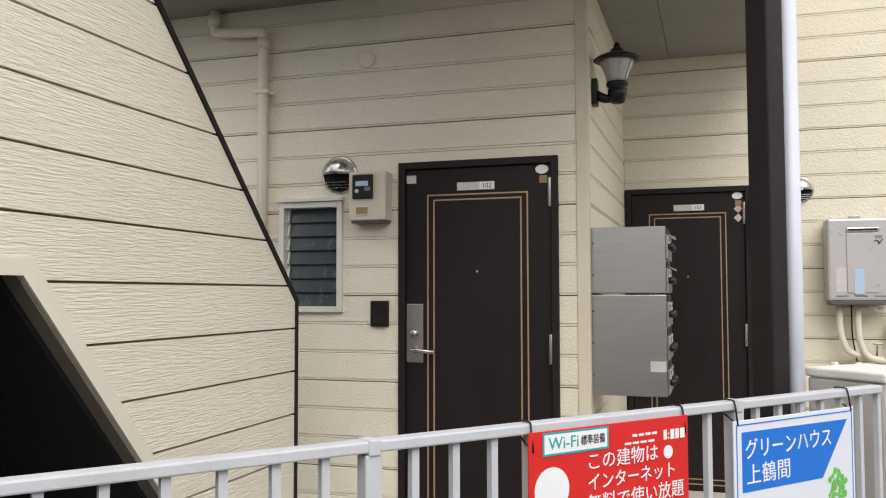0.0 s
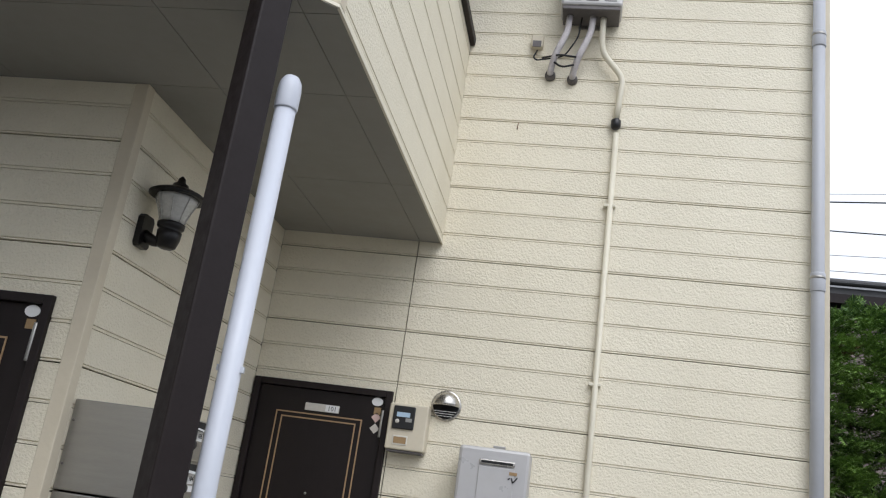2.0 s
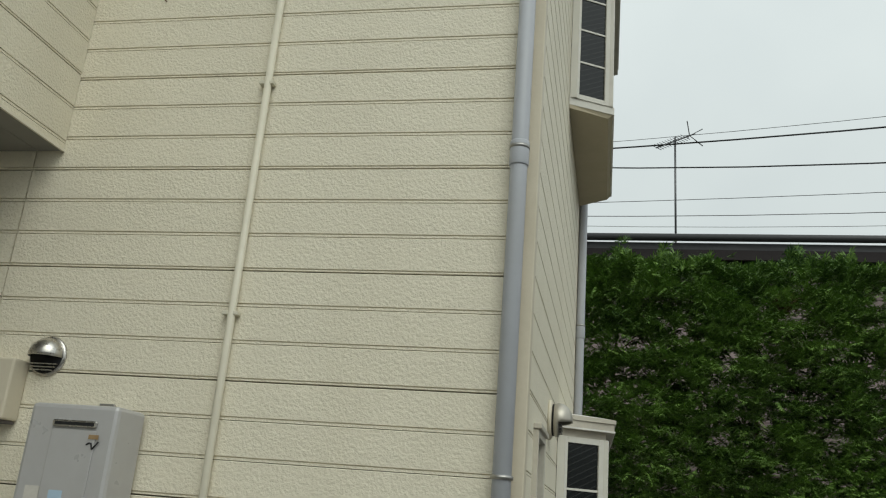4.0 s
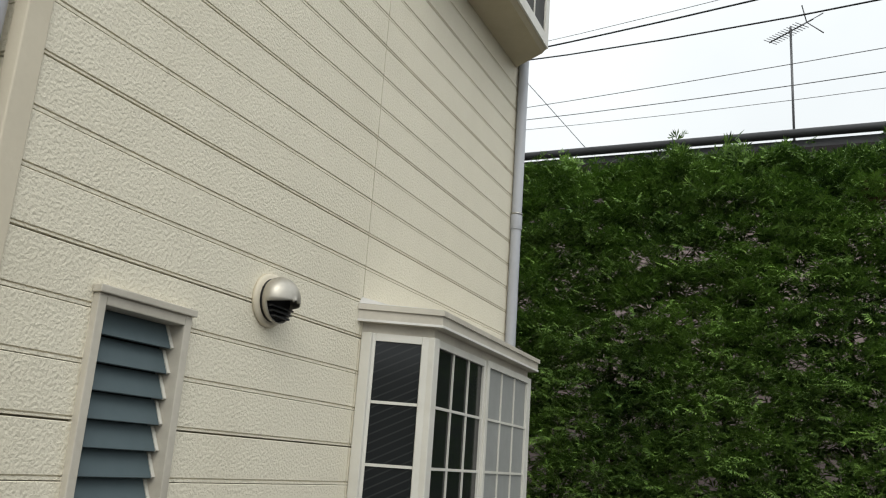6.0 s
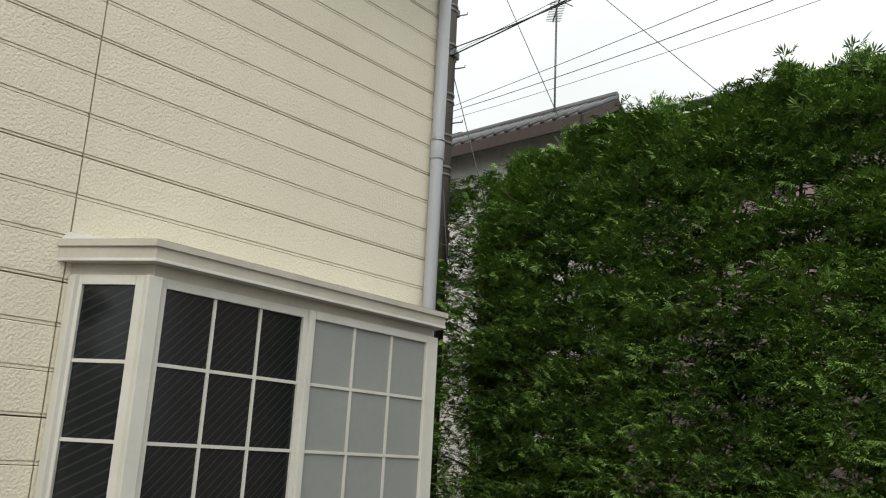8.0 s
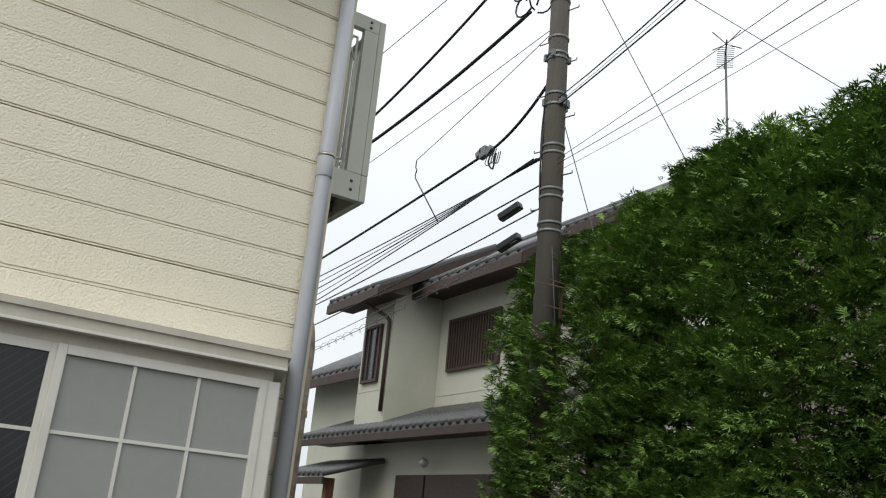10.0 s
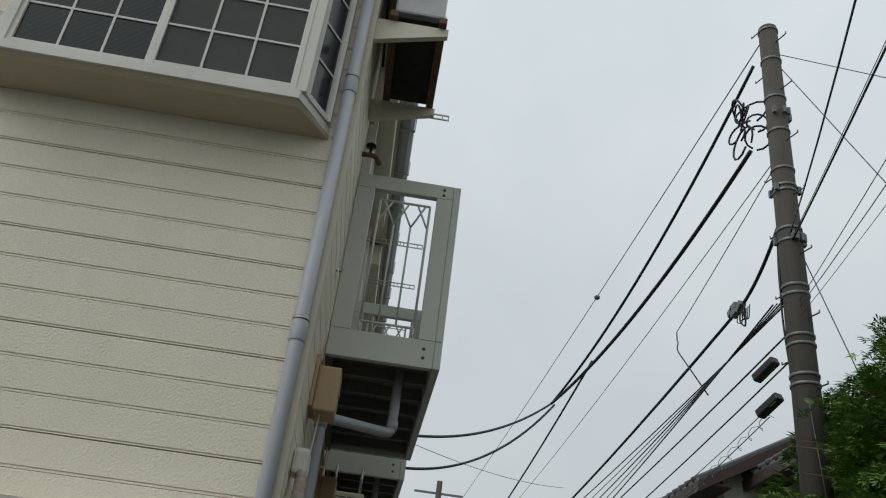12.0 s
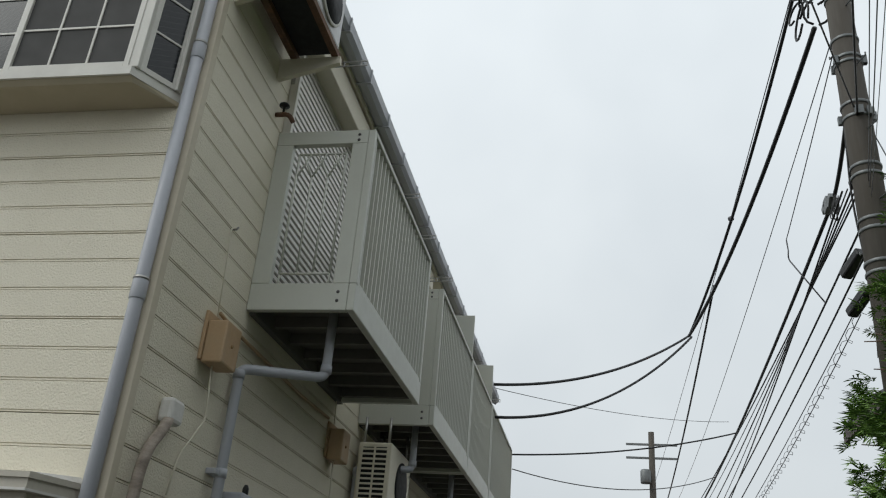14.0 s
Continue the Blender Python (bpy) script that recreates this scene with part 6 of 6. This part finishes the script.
def tiled_roof(name, x0, x1, ya, za, yb, zb, parent, mat, step=0.28, thick=0.05):
    """A pitched roof plane from its eave (ya, za) to its ridge (yb, zb), with ribbed tiles along x."""
    s = Shape().prism([(x0, ya, za), (x0, yb, zb), (x0, yb, zb + thick), (x0, ya, za + thick)], (x1 - x0, 0, 0))
    roof = part(name, s, mat, parent)
    ribs = Shape()
    x = x0 + step / 2
    while x < x1:
        ribs.tube([(x, ya - 0.02 * (1 if yb > ya else -1), za + thick), (x, yb, zb + thick)], 0.05, 6)
        x += step
    tagged(part("tile_ribs", ribs, mat, roof), kind="stuff")
    return roof


def hip(name, x0, x1, y0, y1, z, rise, over, parent, mat):
    """A hipped roof with thick eaves."""
    a = [(x0 - over, y0 - over), (x1 + over, y0 - over), (x1 + over, y1 + over), (x0 - over, y1 + over)]
    m = min(x1 - x0, y1 - y0) / 2 + over
    r = [(x0 - over + m, y0 - over + m), (x1 + over - m, y1 + over - m)]
    v = [(x, y, z) for x, y in a] + [(x, y, z + 0.12) for x, y in a] + [(x, y, z + rise) for x, y in r]
    f = [(0, 1, 2, 3), (0, 1, 5, 4), (1, 2, 6, 5), (2, 3, 7, 6), (3, 0, 4, 7)]
    if (x1 - x0) > (y1 - y0):
        f += [(4, 5, 9, 8), (5, 6, 9), (6, 7, 8, 9), (7, 4, 8)]
    else:
        f += [(4, 5, 8), (5, 6, 9, 8), (6, 7, 9), (7, 4, 8, 9)]
    roof = part(name, Shape().add(v, f), mat, parent)
    ribs = Shape()
    y = y0 - over + 0.1
    while y < y1 + over:
        # ribs on the slope that faces +x
        t = min(1.0, min(y - (y0 - over), (y1 + over) - y) / m)
        ribs.tube([(x1 + over + 0.02, y, z + 0.13), (x1 + over - m * t, y, z + 0.13 + (rise - 0.12) * t)], 0.05, 6)
        y += 0.27
    tagged(part("tile_ribs", ribs, mat, roof), kind="stuff")
    eave = Shape().box((x1 + over - 0.05, y0 - over, z - 0.14), (x1 + over, y1 + over, z - 0.002))
    eave.box((x0 - over, y0 - over, z - 0.14), (x1 + over - 0.052, y0 - over + 0.05, z - 0.002))
    part("eaves_board", eave, DKWOOD, roof)
    return roof


# pale house on the lane: a main block, a wing that stands forward, a tiled skirt roof below
h = thing("neighbour_house", "two-storey pale green rendered house with grey tiled roofs", "house")
part("main_wall", Shape().box((-6.92, 16.0, 3.4), (-4.0, 18.8, 6.15)), HOUSEWALL, h)
part("ground_floor_wall", Shape().box((-8.0, 15.25, 0), (-3.0, 18.8, 3.6)), HOUSEWALL, h)
part("wing_wall", Shape().box((-8.02, 15.0, 3.4), (-6.93, 18.8, 6.05)), HOUSEWALL, h)
part("left_wing_wall", Shape().box((-11.5, 15.7, 0), (-8.05, 18.8, 4.85)), HOUSEWALL, h)
for x0, x1, y, zs in ((-6.9, -4.0, 15.996, (4.3, 5.2)), (-8.0, -6.95, 14.996, (4.3, 5.2))):
    for z in zs:
        part("wall_joint", Shape().box((x0, y - 0.004, z), (x1, y + 0.002, z + 0.012)), STICKER, h)
tiled_roof("main_roof", -7.3, -3.7, 15.35, 6.16, 17.7, 7.6, h, TILE)
part("main_roof_back", Shape().prism([(-7.3, 17.7, 7.6), (-7.3, 19.3, 6.5), (-7.3, 19.3, 6.55), (-7.3, 17.7, 7.65)], (3.6, 0, 0)), TILE, h)
part("main_eaves_board", Shape().box((-7.3, 15.33, 5.98), (-3.7, 15.40, 6.15)).box((-6.9, 15.41, 6.1), (-3.7, 15.99, 6.14)), DKWOOD, h)
part("gable_wall", Shape().prism([(-4.02, 16.0, 6.15), (-4.02, 17.7, 7.55), (-4.02, 18.8, 6.7), (-4.02, 18.8, 6.15)], (-0.1, 0, 0)), HOUSEWALL, h)
for x in (-6.95, -7.92):
    part("wing_gable", Shape().prism([(x, 15.0, 6.05), (x, 15.0, 6.2), (x, 17.0, 7.3), (x, 18.8, 7.0), (x, 18.8, 6.05)], (-0.08, 0, 0)), HOUSEWALL, h)
part("verge_board", Shape().prism([(-3.7, 15.35, 5.98), (-3.7, 17.7, 7.4), (-3.7, 17.7, 7.59), (-3.7, 15.35, 6.15)], (0.04, 0, 0)), DKWOOD, h)
part("ridge_cap", Shape().tube([(-7.3, 17.7, 7.69), (-3.7, 17.7, 7.69)], 0.09, 8), TILE, h)
tiled_roof("wing_roof", -8.6, -6.55, 14.45, 5.95, 17.0, 7.35, h, TILE)
part("wing_eaves_board", Shape().box((-8.6, 14.43, 5.78), (-6.55, 14.50, 5.945)).box((-8.6, 14.51, 5.9), (-6.55, 14.99, 5.94)), DKWOOD, h)
part("wing_verge", Shape().prism([(-6.55, 14.45, 5.78), (-6.55, 17.0, 7.17), (-6.55, 17.0, 7.34), (-6.55, 14.45, 5.945)], (0.04, 0, 0)), DKWOOD, h)
tiled_roof("left_roof", -11.9, -8.05, 15.1, 4.80, 17.2, 6.0, h, TILE)
part("left_eaves_board", Shape().box((-11.9, 15.08, 4.63), (-8.05, 15.14, 4.795)), DKWOOD, h)
tiled_roof("skirt_roof", -9.4, -3.0, 14.55, 3.45, 15.98, 4.02, h, TILE, 0.2)
part("skirt_eaves_board", Shape().box((-9.4, 14.53, 3.33), (-3.0, 14.58, 3.445)).box((-9.4, 14.59, 3.40), (-3.0, 15.24, 3.44)), DKWOOD, h)
tiled_roof("porch_roof", -9.2, -7.1, 14.1, 2.72, 15.2, 3.05, h, TILE, 0.2)
part("porch_eaves_board", Shape().box((-9.2, 14.08, 2.6), (-7.1, 14.13, 2.715)), DKWOOD, h)
part("porch_post", Shape().box((-7.5, 14.3, 0), (-7.36, 14.44, 2.72)), WOODPOST, h)
window("window", (-7.85, 14.995, 4.45), (-7.25, 14.995, 5.5), (0, -1, 0), h, 2, DKWOOD)
window("barred_window", (-6.55, 15.995, 4.70), (-5.0, 15.995, 5.65), (0, -1, 0), h, 18, DKWOOD)
part("storm_shutter", Shape().box((-6.6, 15.17, 1.6), (-5.7, 15.245, 2.85), bevel=0.01), DKWOOD, h, "dark brown storm shutter")
part("storm_shutter", Shape().box((-5.65, 15.17, 1.6), (-3.6, 15.245, 2.85), bevel=0.01), DKWOOD, h, "dark brown storm shutter")
part("downpipe", Shape().tube(bend([(-7.2, 14.55, 5.78), (-6.98, 14.95, 5.55), (-6.98, 14.95, 5.3), (-6.98, 14.95, 3.9)], 0.1), 0.035, 8), DKWOOD, h)
part("wall_lamp", Shape().turned([(0.02, 0), (0.07, 0.03), (0.07, 0.13), (0.02, 0.15)], Matrix.Translation((-5.55, 15.12, 2.98)) @ pose(0, 0, 0, 60, 0, 0), 12), HEATER, h)

h.location, h.scale = (-2.25, -2.17, -1.08), (1.3, 1.3, 1.3)

# dark-roofed house behind the hedge
h = thing("neighbour_house", "long mauve sided house with a dark sheet roof behind the hedge", "house")
part("wall", Shape().box((-1.2, 17.4, 0), (16, 25, 6.1)), MAUVE, h)
for i in range(9):
    part("siding_line", Shape().box((-1.2, 17.385, 2.2 + 0.42 * i), (16, 17.399, 2.6 + 0.42 * i)), MAUVE, h)
r = part("roof", Shape().prism([(-1.6, 16.9, 6.22), (-1.6, 21, 7.6), (-1.6, 25.5, 6.3), (-1.6, 25.5, 6.4), (-1.6, 21, 7.75), (-1.6, 16.9, 6.34)], (18, 0, 0)), ROOF, h)
part("eaves_board", Shape().box((-1.6, 16.88, 6.05), (16.4, 16.93, 6.219)), BROWN, h)
part("gutter", Shape().tube([(-1.6, 16.82, 6.40), (16.4, 16.82, 6.44)], 0.065, 10), ROOF, h)

# white house behind, its ridge just over the hedge
h = thing("neighbour_house", "white walled house with grey tiled gable roof", "house")
part("wall", Shape().box((-6.8, 19.5, 0), (-2.9, 24, 8.0)), CAPWHITE, h)
tiled_roof("roof", -7.2, -2.55, 18.9, 7.72, 20.2, 8.5, h, TILE)
part("roof_back", Shape().prism([(-7.2, 20.2, 8.5), (-7.2, 24.4, 6.2), (-7.2, 24.4, 6.25), (-7.2, 20.2, 8.55)], (4.65, 0, 0)), TILE, h)
part("eaves_board", Shape().box((-7.2, 18.86, 7.5), (-2.55, 18.92, 7.72)), DKWOOD, h)
part("gable_board", Shape().prism([(-2.55, 18.9, 7.5), (-2.55, 20.2, 8.28), (-2.55, 20.2, 8.5), (-2.55, 18.9, 7.72)], (0.05, 0, 0)), DKWOOD, h)
part("ridge_cap", Shape().tube([(-7.2, 20.2, 8.58), (-2.55, 20.2, 8.58)], 0.09, 8), TILE, h)

h = thing("neighbour_house", "far house with an orange tiled roof", "house")
part("wall", Shape().box((-34, 13.6, 0), (-25.6, 21, 5.4)), HOUSEWALL, h)
hip("roof", -34, -25.6, 13.6, 21, 5.4, 1.5, 0.5, h, REDTILE)


# ---- utility pole, aerials and wires ----
PX, PY = -1.62, 14.05
pole = thing("utility_pole", "tall dark concrete utility pole with steel bands", "utility pole")
part("shaft", Shape().turned([(0.165, 0), (0.132, 6), (0.112, 9.76)], Matrix.Translation((PX, PY, 0)), 24), POLE, pole)
rnd = random.Random(8)
for z in (2.2, 3.3, 4.95, 5.05, 5.38, 5.48, 5.95, 6.05, 6.6, 6.75, 7.25, 7.32, 7.55, 8.1, 8.6, 9.2, 9.7):
    r = 0.168 - 0.0055 * z + 0.006
    part("band", Shape().turned([(r, -0.016), (r + 0.003, -0.012), (r + 0.003, 0.012), (r, 0.016)], Matrix.Translation((PX, PY, z)), 20), BAND, pole)
for i in range(14):
    z, a = 4.9 + 0.38 * i, 0.3 + (math.pi if i % 2 else 0)
    c, s_ = math.cos(a), math.sin(a)
    st = Shape().tube([(PX + 0.11 * c, PY + 0.11 * s_, z), (PX + 0.28 * c, PY + 0.28 * s_, z), (PX + 0.28 * c, PY + 0.28 * s_, z + 0.03)], 0.009, 6)
    part("step_bolt", st, BAND, pole)
for dx, z in ((-0.80, 5.44), (-0.78, 5.02)):
    bx = Shape().box((-0.17, -0.055, -0.05), (0.17, 0.055, 0.05), Matrix.Translation((PX + dx, PY, z)) @ pose(0, 0, 0, 0, -24, 20), bevel=0.02)
    part("cable_closure", bx, BLACK, pole, "black cable joint closure")
for z in (6.62, 7.28, 8.35):
    for i in range(7):
        a = rnd.uniform(0, 6.28)
        s = Shape().box((PX + 0.15 * math.cos(a) - 0.02, PY + 0.15 * math.sin(a) - 0.02, z - 0.04), (PX + 0.15 * math.cos(a) + 0.02, PY + 0.15 * math.sin(a) + 0.02, z + 0.05))
        part("clamp", s, BAND, pole)
for i in range(9):
    c = Vector((PX - 0.32 + rnd.uniform(-0.14, 0.1), PY - 0.2 + rnd.uniform(-0.1, 0.1), 8.35 + rnd.uniform(-0.25, 0.35)))
    r, tilt = rnd.uniform(0.10, 0.22), Euler((rnd.uniform(0, 3), rnd.uniform(0, 3), 0)).to_matrix()
    loop = Shape().tube([c + tilt @ Vector((r * math.cos(0.5 * j), r * math.sin(0.5 * j), 0.004 * j)) for j in range(13)], 0.013, 6)
    part("cable_loop", loop, CABLE, pole)


for i in range(4):  # cables down the shaft
    a0, top_z, low_z = 3.3 + 0.35 * i, (9.2, 8.3, 7.4, 6.9)[i], (6.1, 5.4, 5.9, 4.2)[i]
    pts = [(PX + (0.155 - 0.004 * z + 0.02 * math.sin(3 * z + i)) * math.cos(a0), PY + (0.155 - 0.004 * z + 0.02 * math.sin(3 * z + i)) * math.sin(a0), z) for z in np.linspace(low_z, top_z, 22).tolist()]
    part("riser_cable", Shape().tube(pts, 0.011, 6), CABLE, pole, "black cable down the pole")


def wire(a, b, sag, r, mat=CABLE, label="black overhead cable from the pole", steps=26):
    a, b = Vector(a), Vector(b)
    pts = [a.lerp(b, i / steps) - Vector((0, 0, sag * 4 * (i / steps) * (1 - i / steps))) for i in range(steps + 1)]
    solid("overhead_wire", Shape().tube(pts, r, 6), mat, label, "cable", "overhead wires")


FAR = Vector((-39.5, 13.9, 0))
wire((PX, PY, 9.72), FAR + Vector((0, 0, 10.4)), 0.25, 0.008, WIRE, "thin grey overhead wire with a small ball")
solid("wire_ball", Shape().turned([(0.02, -0.05), (0.055, -0.025), (0.06, 0.0), (0.055, 0.025), (0.02, 0.05)], Matrix.Translation((-9.32, 14.02, 9.68)), 12), WIRE, "small grey ball on the overhead wire", "wire marker")
wire((PX - 0.25, PY - 0.1, 9.35), (-8.8, 13.07, 7.08), 0.35, 0.022, label="thick black overhead service cable")
wire((PX - 0.45, PY - 0.13, 8.15), (-8.8, 13.07, 7.08), 0.28, 0.028, label="thick black overhead service cable")
wire((-8.8, 13.07, 7.08), (-4.75, 10.22, 4.86), 0.25, 0.020, label="black service cable to the flats")
wire((-8.7, 13.10, 7.02), (-5.0, 10.22, 4.50), 0.40, 0.020, label="black service cable to the flats")
wire((-6.9, 13.3, 7.2), FAR + Vector((0, -0.4, 7.6)), 0.9, 0.018)
wire((PX - 0.1, PY, 7.05), (-3.12, 14.15, 6.56), 0.10, 0.022)
wire((-3.12, 14.15, 6.56), FAR + Vector((0, 0, 7.2)), 1.0, 0.022)
wire((PX - 0.1, PY - 0.08, 7.7), FAR + Vector((0, 0.3, 8.4)), 0.7, 0.006, WIRE, "thin grey overhead wire")
wire((PX - 0.1, PY - 0.04, 7.68), (-4.9, 14.0, 6.97), 0.02, 0.006, WIRE, "thin grey overhead wire")
solid("wire_hook", Shape().tube(bend([(-4.9, 14.0, 6.97), (-4.95, 14.02, 6.85), (-4.85, 14.0, 6.8), (-4.92, 14.0, 6.7), (-4.6, 14.3, 5.95)], 0.06), 0.010, 6), WIRE, "bent grey wire clip hanging from a wire", "wire clip")
for i in range(5):
    wire((PX - 0.12, PY - 0.05 * i, 5.98 - 0.025 * i), FAR + Vector((0, -0.6 + 0.3 * i, 6.6 - 0.12 * i)), 0.75 + 0.12 * i, 0.007 if i % 2 else 0.010)
wire((PX - 0.1, PY - 0.02, 5.62), FAR + Vector((0, 0.2, 5.9)), 0.8, 0.011)
wire((PX - 0.1, PY - 0.04, 5.30), FAR + Vector((0, 0.1, 5.4)), 0.9, 0.010)
wire((PX - 0.6, PY - 0.02, 5.0), FAR + Vector((0, 0.1, 5.0)), 0.95, 0.006, WIRE, "thin grey overhead wire")
wire((-7.3, 10.2, 4.55), (-11.0, 14.05, 5.95), 0.12, 0.014, label="black service cable to the flats")
wire((-7.4, 10.2, 4.35), (-14.0, 14.0, 5.75), 0.30, 0.009, label="thin black service cable to the flats")
wire((-4.7, 10.22, 4.80), (-11.5, 14.0, 6.3), 0.12, 0.005, WIRE, "thin grey wire to the flats")
# a cable hung in a spiral hanger
spiral = Shape()
a, b = Vector((PX - 0.80, PY, 4.90)), Vector((-22.0, 14.0, 4.55))
line = [a.lerp(b, i / 420) - Vector((0, 0, 2.2 * (i / 420) * (1 - i / 420))) for i in range(421)]
spiral.tube(line[::12], 0.006, 5)
spiral.tube([p + Vector((0, 0.05 * math.cos(1.05 * i), 0.05 * math.sin(1.05 * i))) for i, p in enumerate(line)], 0.0035, 4)
solid("spiral_hanger_wire", spiral, WIRE, "thin grey wire wound in a spiral hanger", "cable", "overhead wires")
# cables that cross the lane to the street
wire((PX, PY, 5.86), (28, 6.4, 5.73), 0.65, 0.004, WIRE, "thin grey overhead wire")
wire((PX, PY, 5.80), (28, 6.65, 6.49), 1.13, 0.0045, WIRE, "thin grey twisted overhead wire")
wire((PX, PY, 5.70), (28, 6.9, 6.3), 1.15, 0.003, WIRE, "thin grey overhead wire")
wire((PX, PY, 6.59), (28, 6.03, 7.58), 1.0, 0.010)
wire((PX, PY, 6.62), (28, 6.2, 7.95), 0.95, 0.0035, WIRE, "thin grey overhead wire")
wire((PX, PY, 6.70), (28, 1.98, 7.35), 2.2, 0.008)
# stays and drops about the pole
for a, b in (((-1.75, 14.0, 9.6), (-0.4, 15.5, 5.2)), ((-1.7, 14.05, 7.0), (-1.2, 14.5, 4.6)), ((-1.65, 14.1, 9.4), (1.0, 17.0, 6.4)), ((-1.62, 14.0, 5.7), (-1.35, 14.0, 3.6))):
    wire(a, b, 0.0, 0.006, WIRE, "thin grey stay wire", 4)
blob = thing("cable_connector", "cluster of grey cable connectors on a cable", "cable connector")
rnd = random.Random(3)
s = Shape()
for i in range(4):
    c = Vector((-3.12 + rnd.uniform(-0.2, 0.2), 14.12, 6.55 + rnd.uniform(-0.12, 0.05)))
    s.box((-0.07, -0.04, -0.045), (0.07, 0.04, 0.045), Matrix.Translation(c) @ pose(0, 0, 0, 0, rnd.uniform(-40, 40), 0), bevel=0.01)
part("housing", s, BAND, blob)
s = Shape()
for i in range(6):
    x = -3.12 + rnd.uniform(-0.3, 0.3)
    s.tube(bend([(x, 14.12, 6.52), (x - 0.06, 14.1, 6.35), (x + 0.03, 14.13, 6.25 + rnd.uniform(-0.05, 0.1)), (x + 0.10, 14.12, 6.45)], 0.06), 0.007, 5)
part("leads", s, CABLE, blob)



def aerial(x, y, z0, z1, yaw, label):
    a = thing("tv_aerial", label, "aerial", "television aerials")
    part("mast", Shape().tube([(x, y, z0), (x, y, z1)], 0.022, 8), ANTENNA, a)
    m = Matrix.Translation((x, y, z1 - 0.08)) @ pose(0, 0, 0, 0, 0, yaw)
    s = Shape().tube([m @ Vector((-0.52, 0, 0)), m @ Vector((0.52, 0, 0))], 0.016, 6)
    part("boom", s, ANTENNA, a)
    for i in range(12):
        part("element", Shape().tube([m @ Vector((-0.50 + 0.07 * i, -0.16, 0)), m @ Vector((-0.50 + 0.07 * i, 0.16, 0))], 0.007, 5), ANTENNA, a)
    part("reflector", Shape().tube([m @ Vector((0.52, -0.26, 0.2)), m @ Vector((0.38, 0, 0.0)), m @ Vector((0.52, -0.26, -0.2))], 0.012, 5).tube([m @ Vector((0.52, 0.26, 0.2)), m @ Vector((0.38, 0, 0.0)), m @ Vector((0.52, 0.26, -0.2))], 0.012, 5), ANTENNA, a)
    return a


aerial(3.90, 20.1, 7.30, 9.85, -42, "grey television aerial on a thin mast")
aerial(-3.95, 20.1, 7.70, 10.95, -48, "grey television aerial on a thin mast")


# far pole down the lane
fp = thing("utility_pole", "distant grey utility pole with cross arms", "utility pole")
part("shaft", Shape().turned([(0.22, 0), (0.15, 13.3)], Matrix.Translation((-39.5, 13.9, 0)), 14), POLE, fp)
for z in (11.9, 12.6):
    part("cross_arm", Shape().box((-39.55, 12.6, z), (-39.45, 15.2, z + 0.1)), BAND, fp)
part("transformer", Shape().turned([(0.25, 0), (0.27, 0.05), (0.27, 0.6), (0.22, 0.68)], Matrix.Translation((-39.2, 13.55, 10.6)), 14), BAND, fp)

# ---- the boards of the flats' walls ----
boards(wall_front, (X0, Y1), (1, 0), XP - 0.053 - X0, 0.06, SOFFIT_Z - 0.004, 0.918 - 6 * PITCH, SIDING, front_holes)
boards(wall_passage, (XP, Y1 + 0.046), (0, 1), Y2 - Y1 - 0.047, 0.06, SOFFIT_Z - 0.004, 0.918 - 6 * PITCH, SIDING)
boards(wall_recess, (XP + 0.0005, Y2), (1, 0), XE - XP - 0.046, 0.06, EAVE_FRONT, 0.935 - 6 * PITCH, SIDING, [(0, rear_holes[0][1], 0, DOOR101[2])], seams=(0.225 - XP,), deep=2)
boards(wall_side, (XE, SIDE_Y), (0, 1), YN - SIDE_Y - 0.056, 0.06, EAVE_Z, 2.449 - 17 * 0.1506, SIDING, [(a - SIDE_Y, b - SIDE_Y, c, d) for a, b, c, d in side_holes], seams=(7.68 - SIDE_Y,), deep=1, PITCH=0.1506)
boards(wall_back, (XE - 0.051, YN), (-1, 0), 10.3, 0.06, EAVE_Z, 2.937 - 20 * 0.1520, SIDING, deep=2, seams=(3.6, 7.2), PITCH=0.1520)
boards(wall_gallery, (GX, GY), (GU.x, GU.y), GL - 0.045, SOFFIT_Z + 0.004, 4.158, SOFFIT_Z + 0.197 - 0.334, SIDING, PITCH=0.167)
boards(wall_gallery_end, (X_OVER, Y_OVER + 0.051), (0, 1), Y2 - Y_OVER - 0.053, SOFFIT_Z + 0.004, 4.158, SOFFIT_Z + 0.197 - 0.334, SIDING, PITCH=0.167)
boards(wall_upper, (X0, 4.9), (1, 0), XE - X0 - 2.2, 4.2, EAVE_FRONT, 4.2, SIDING)
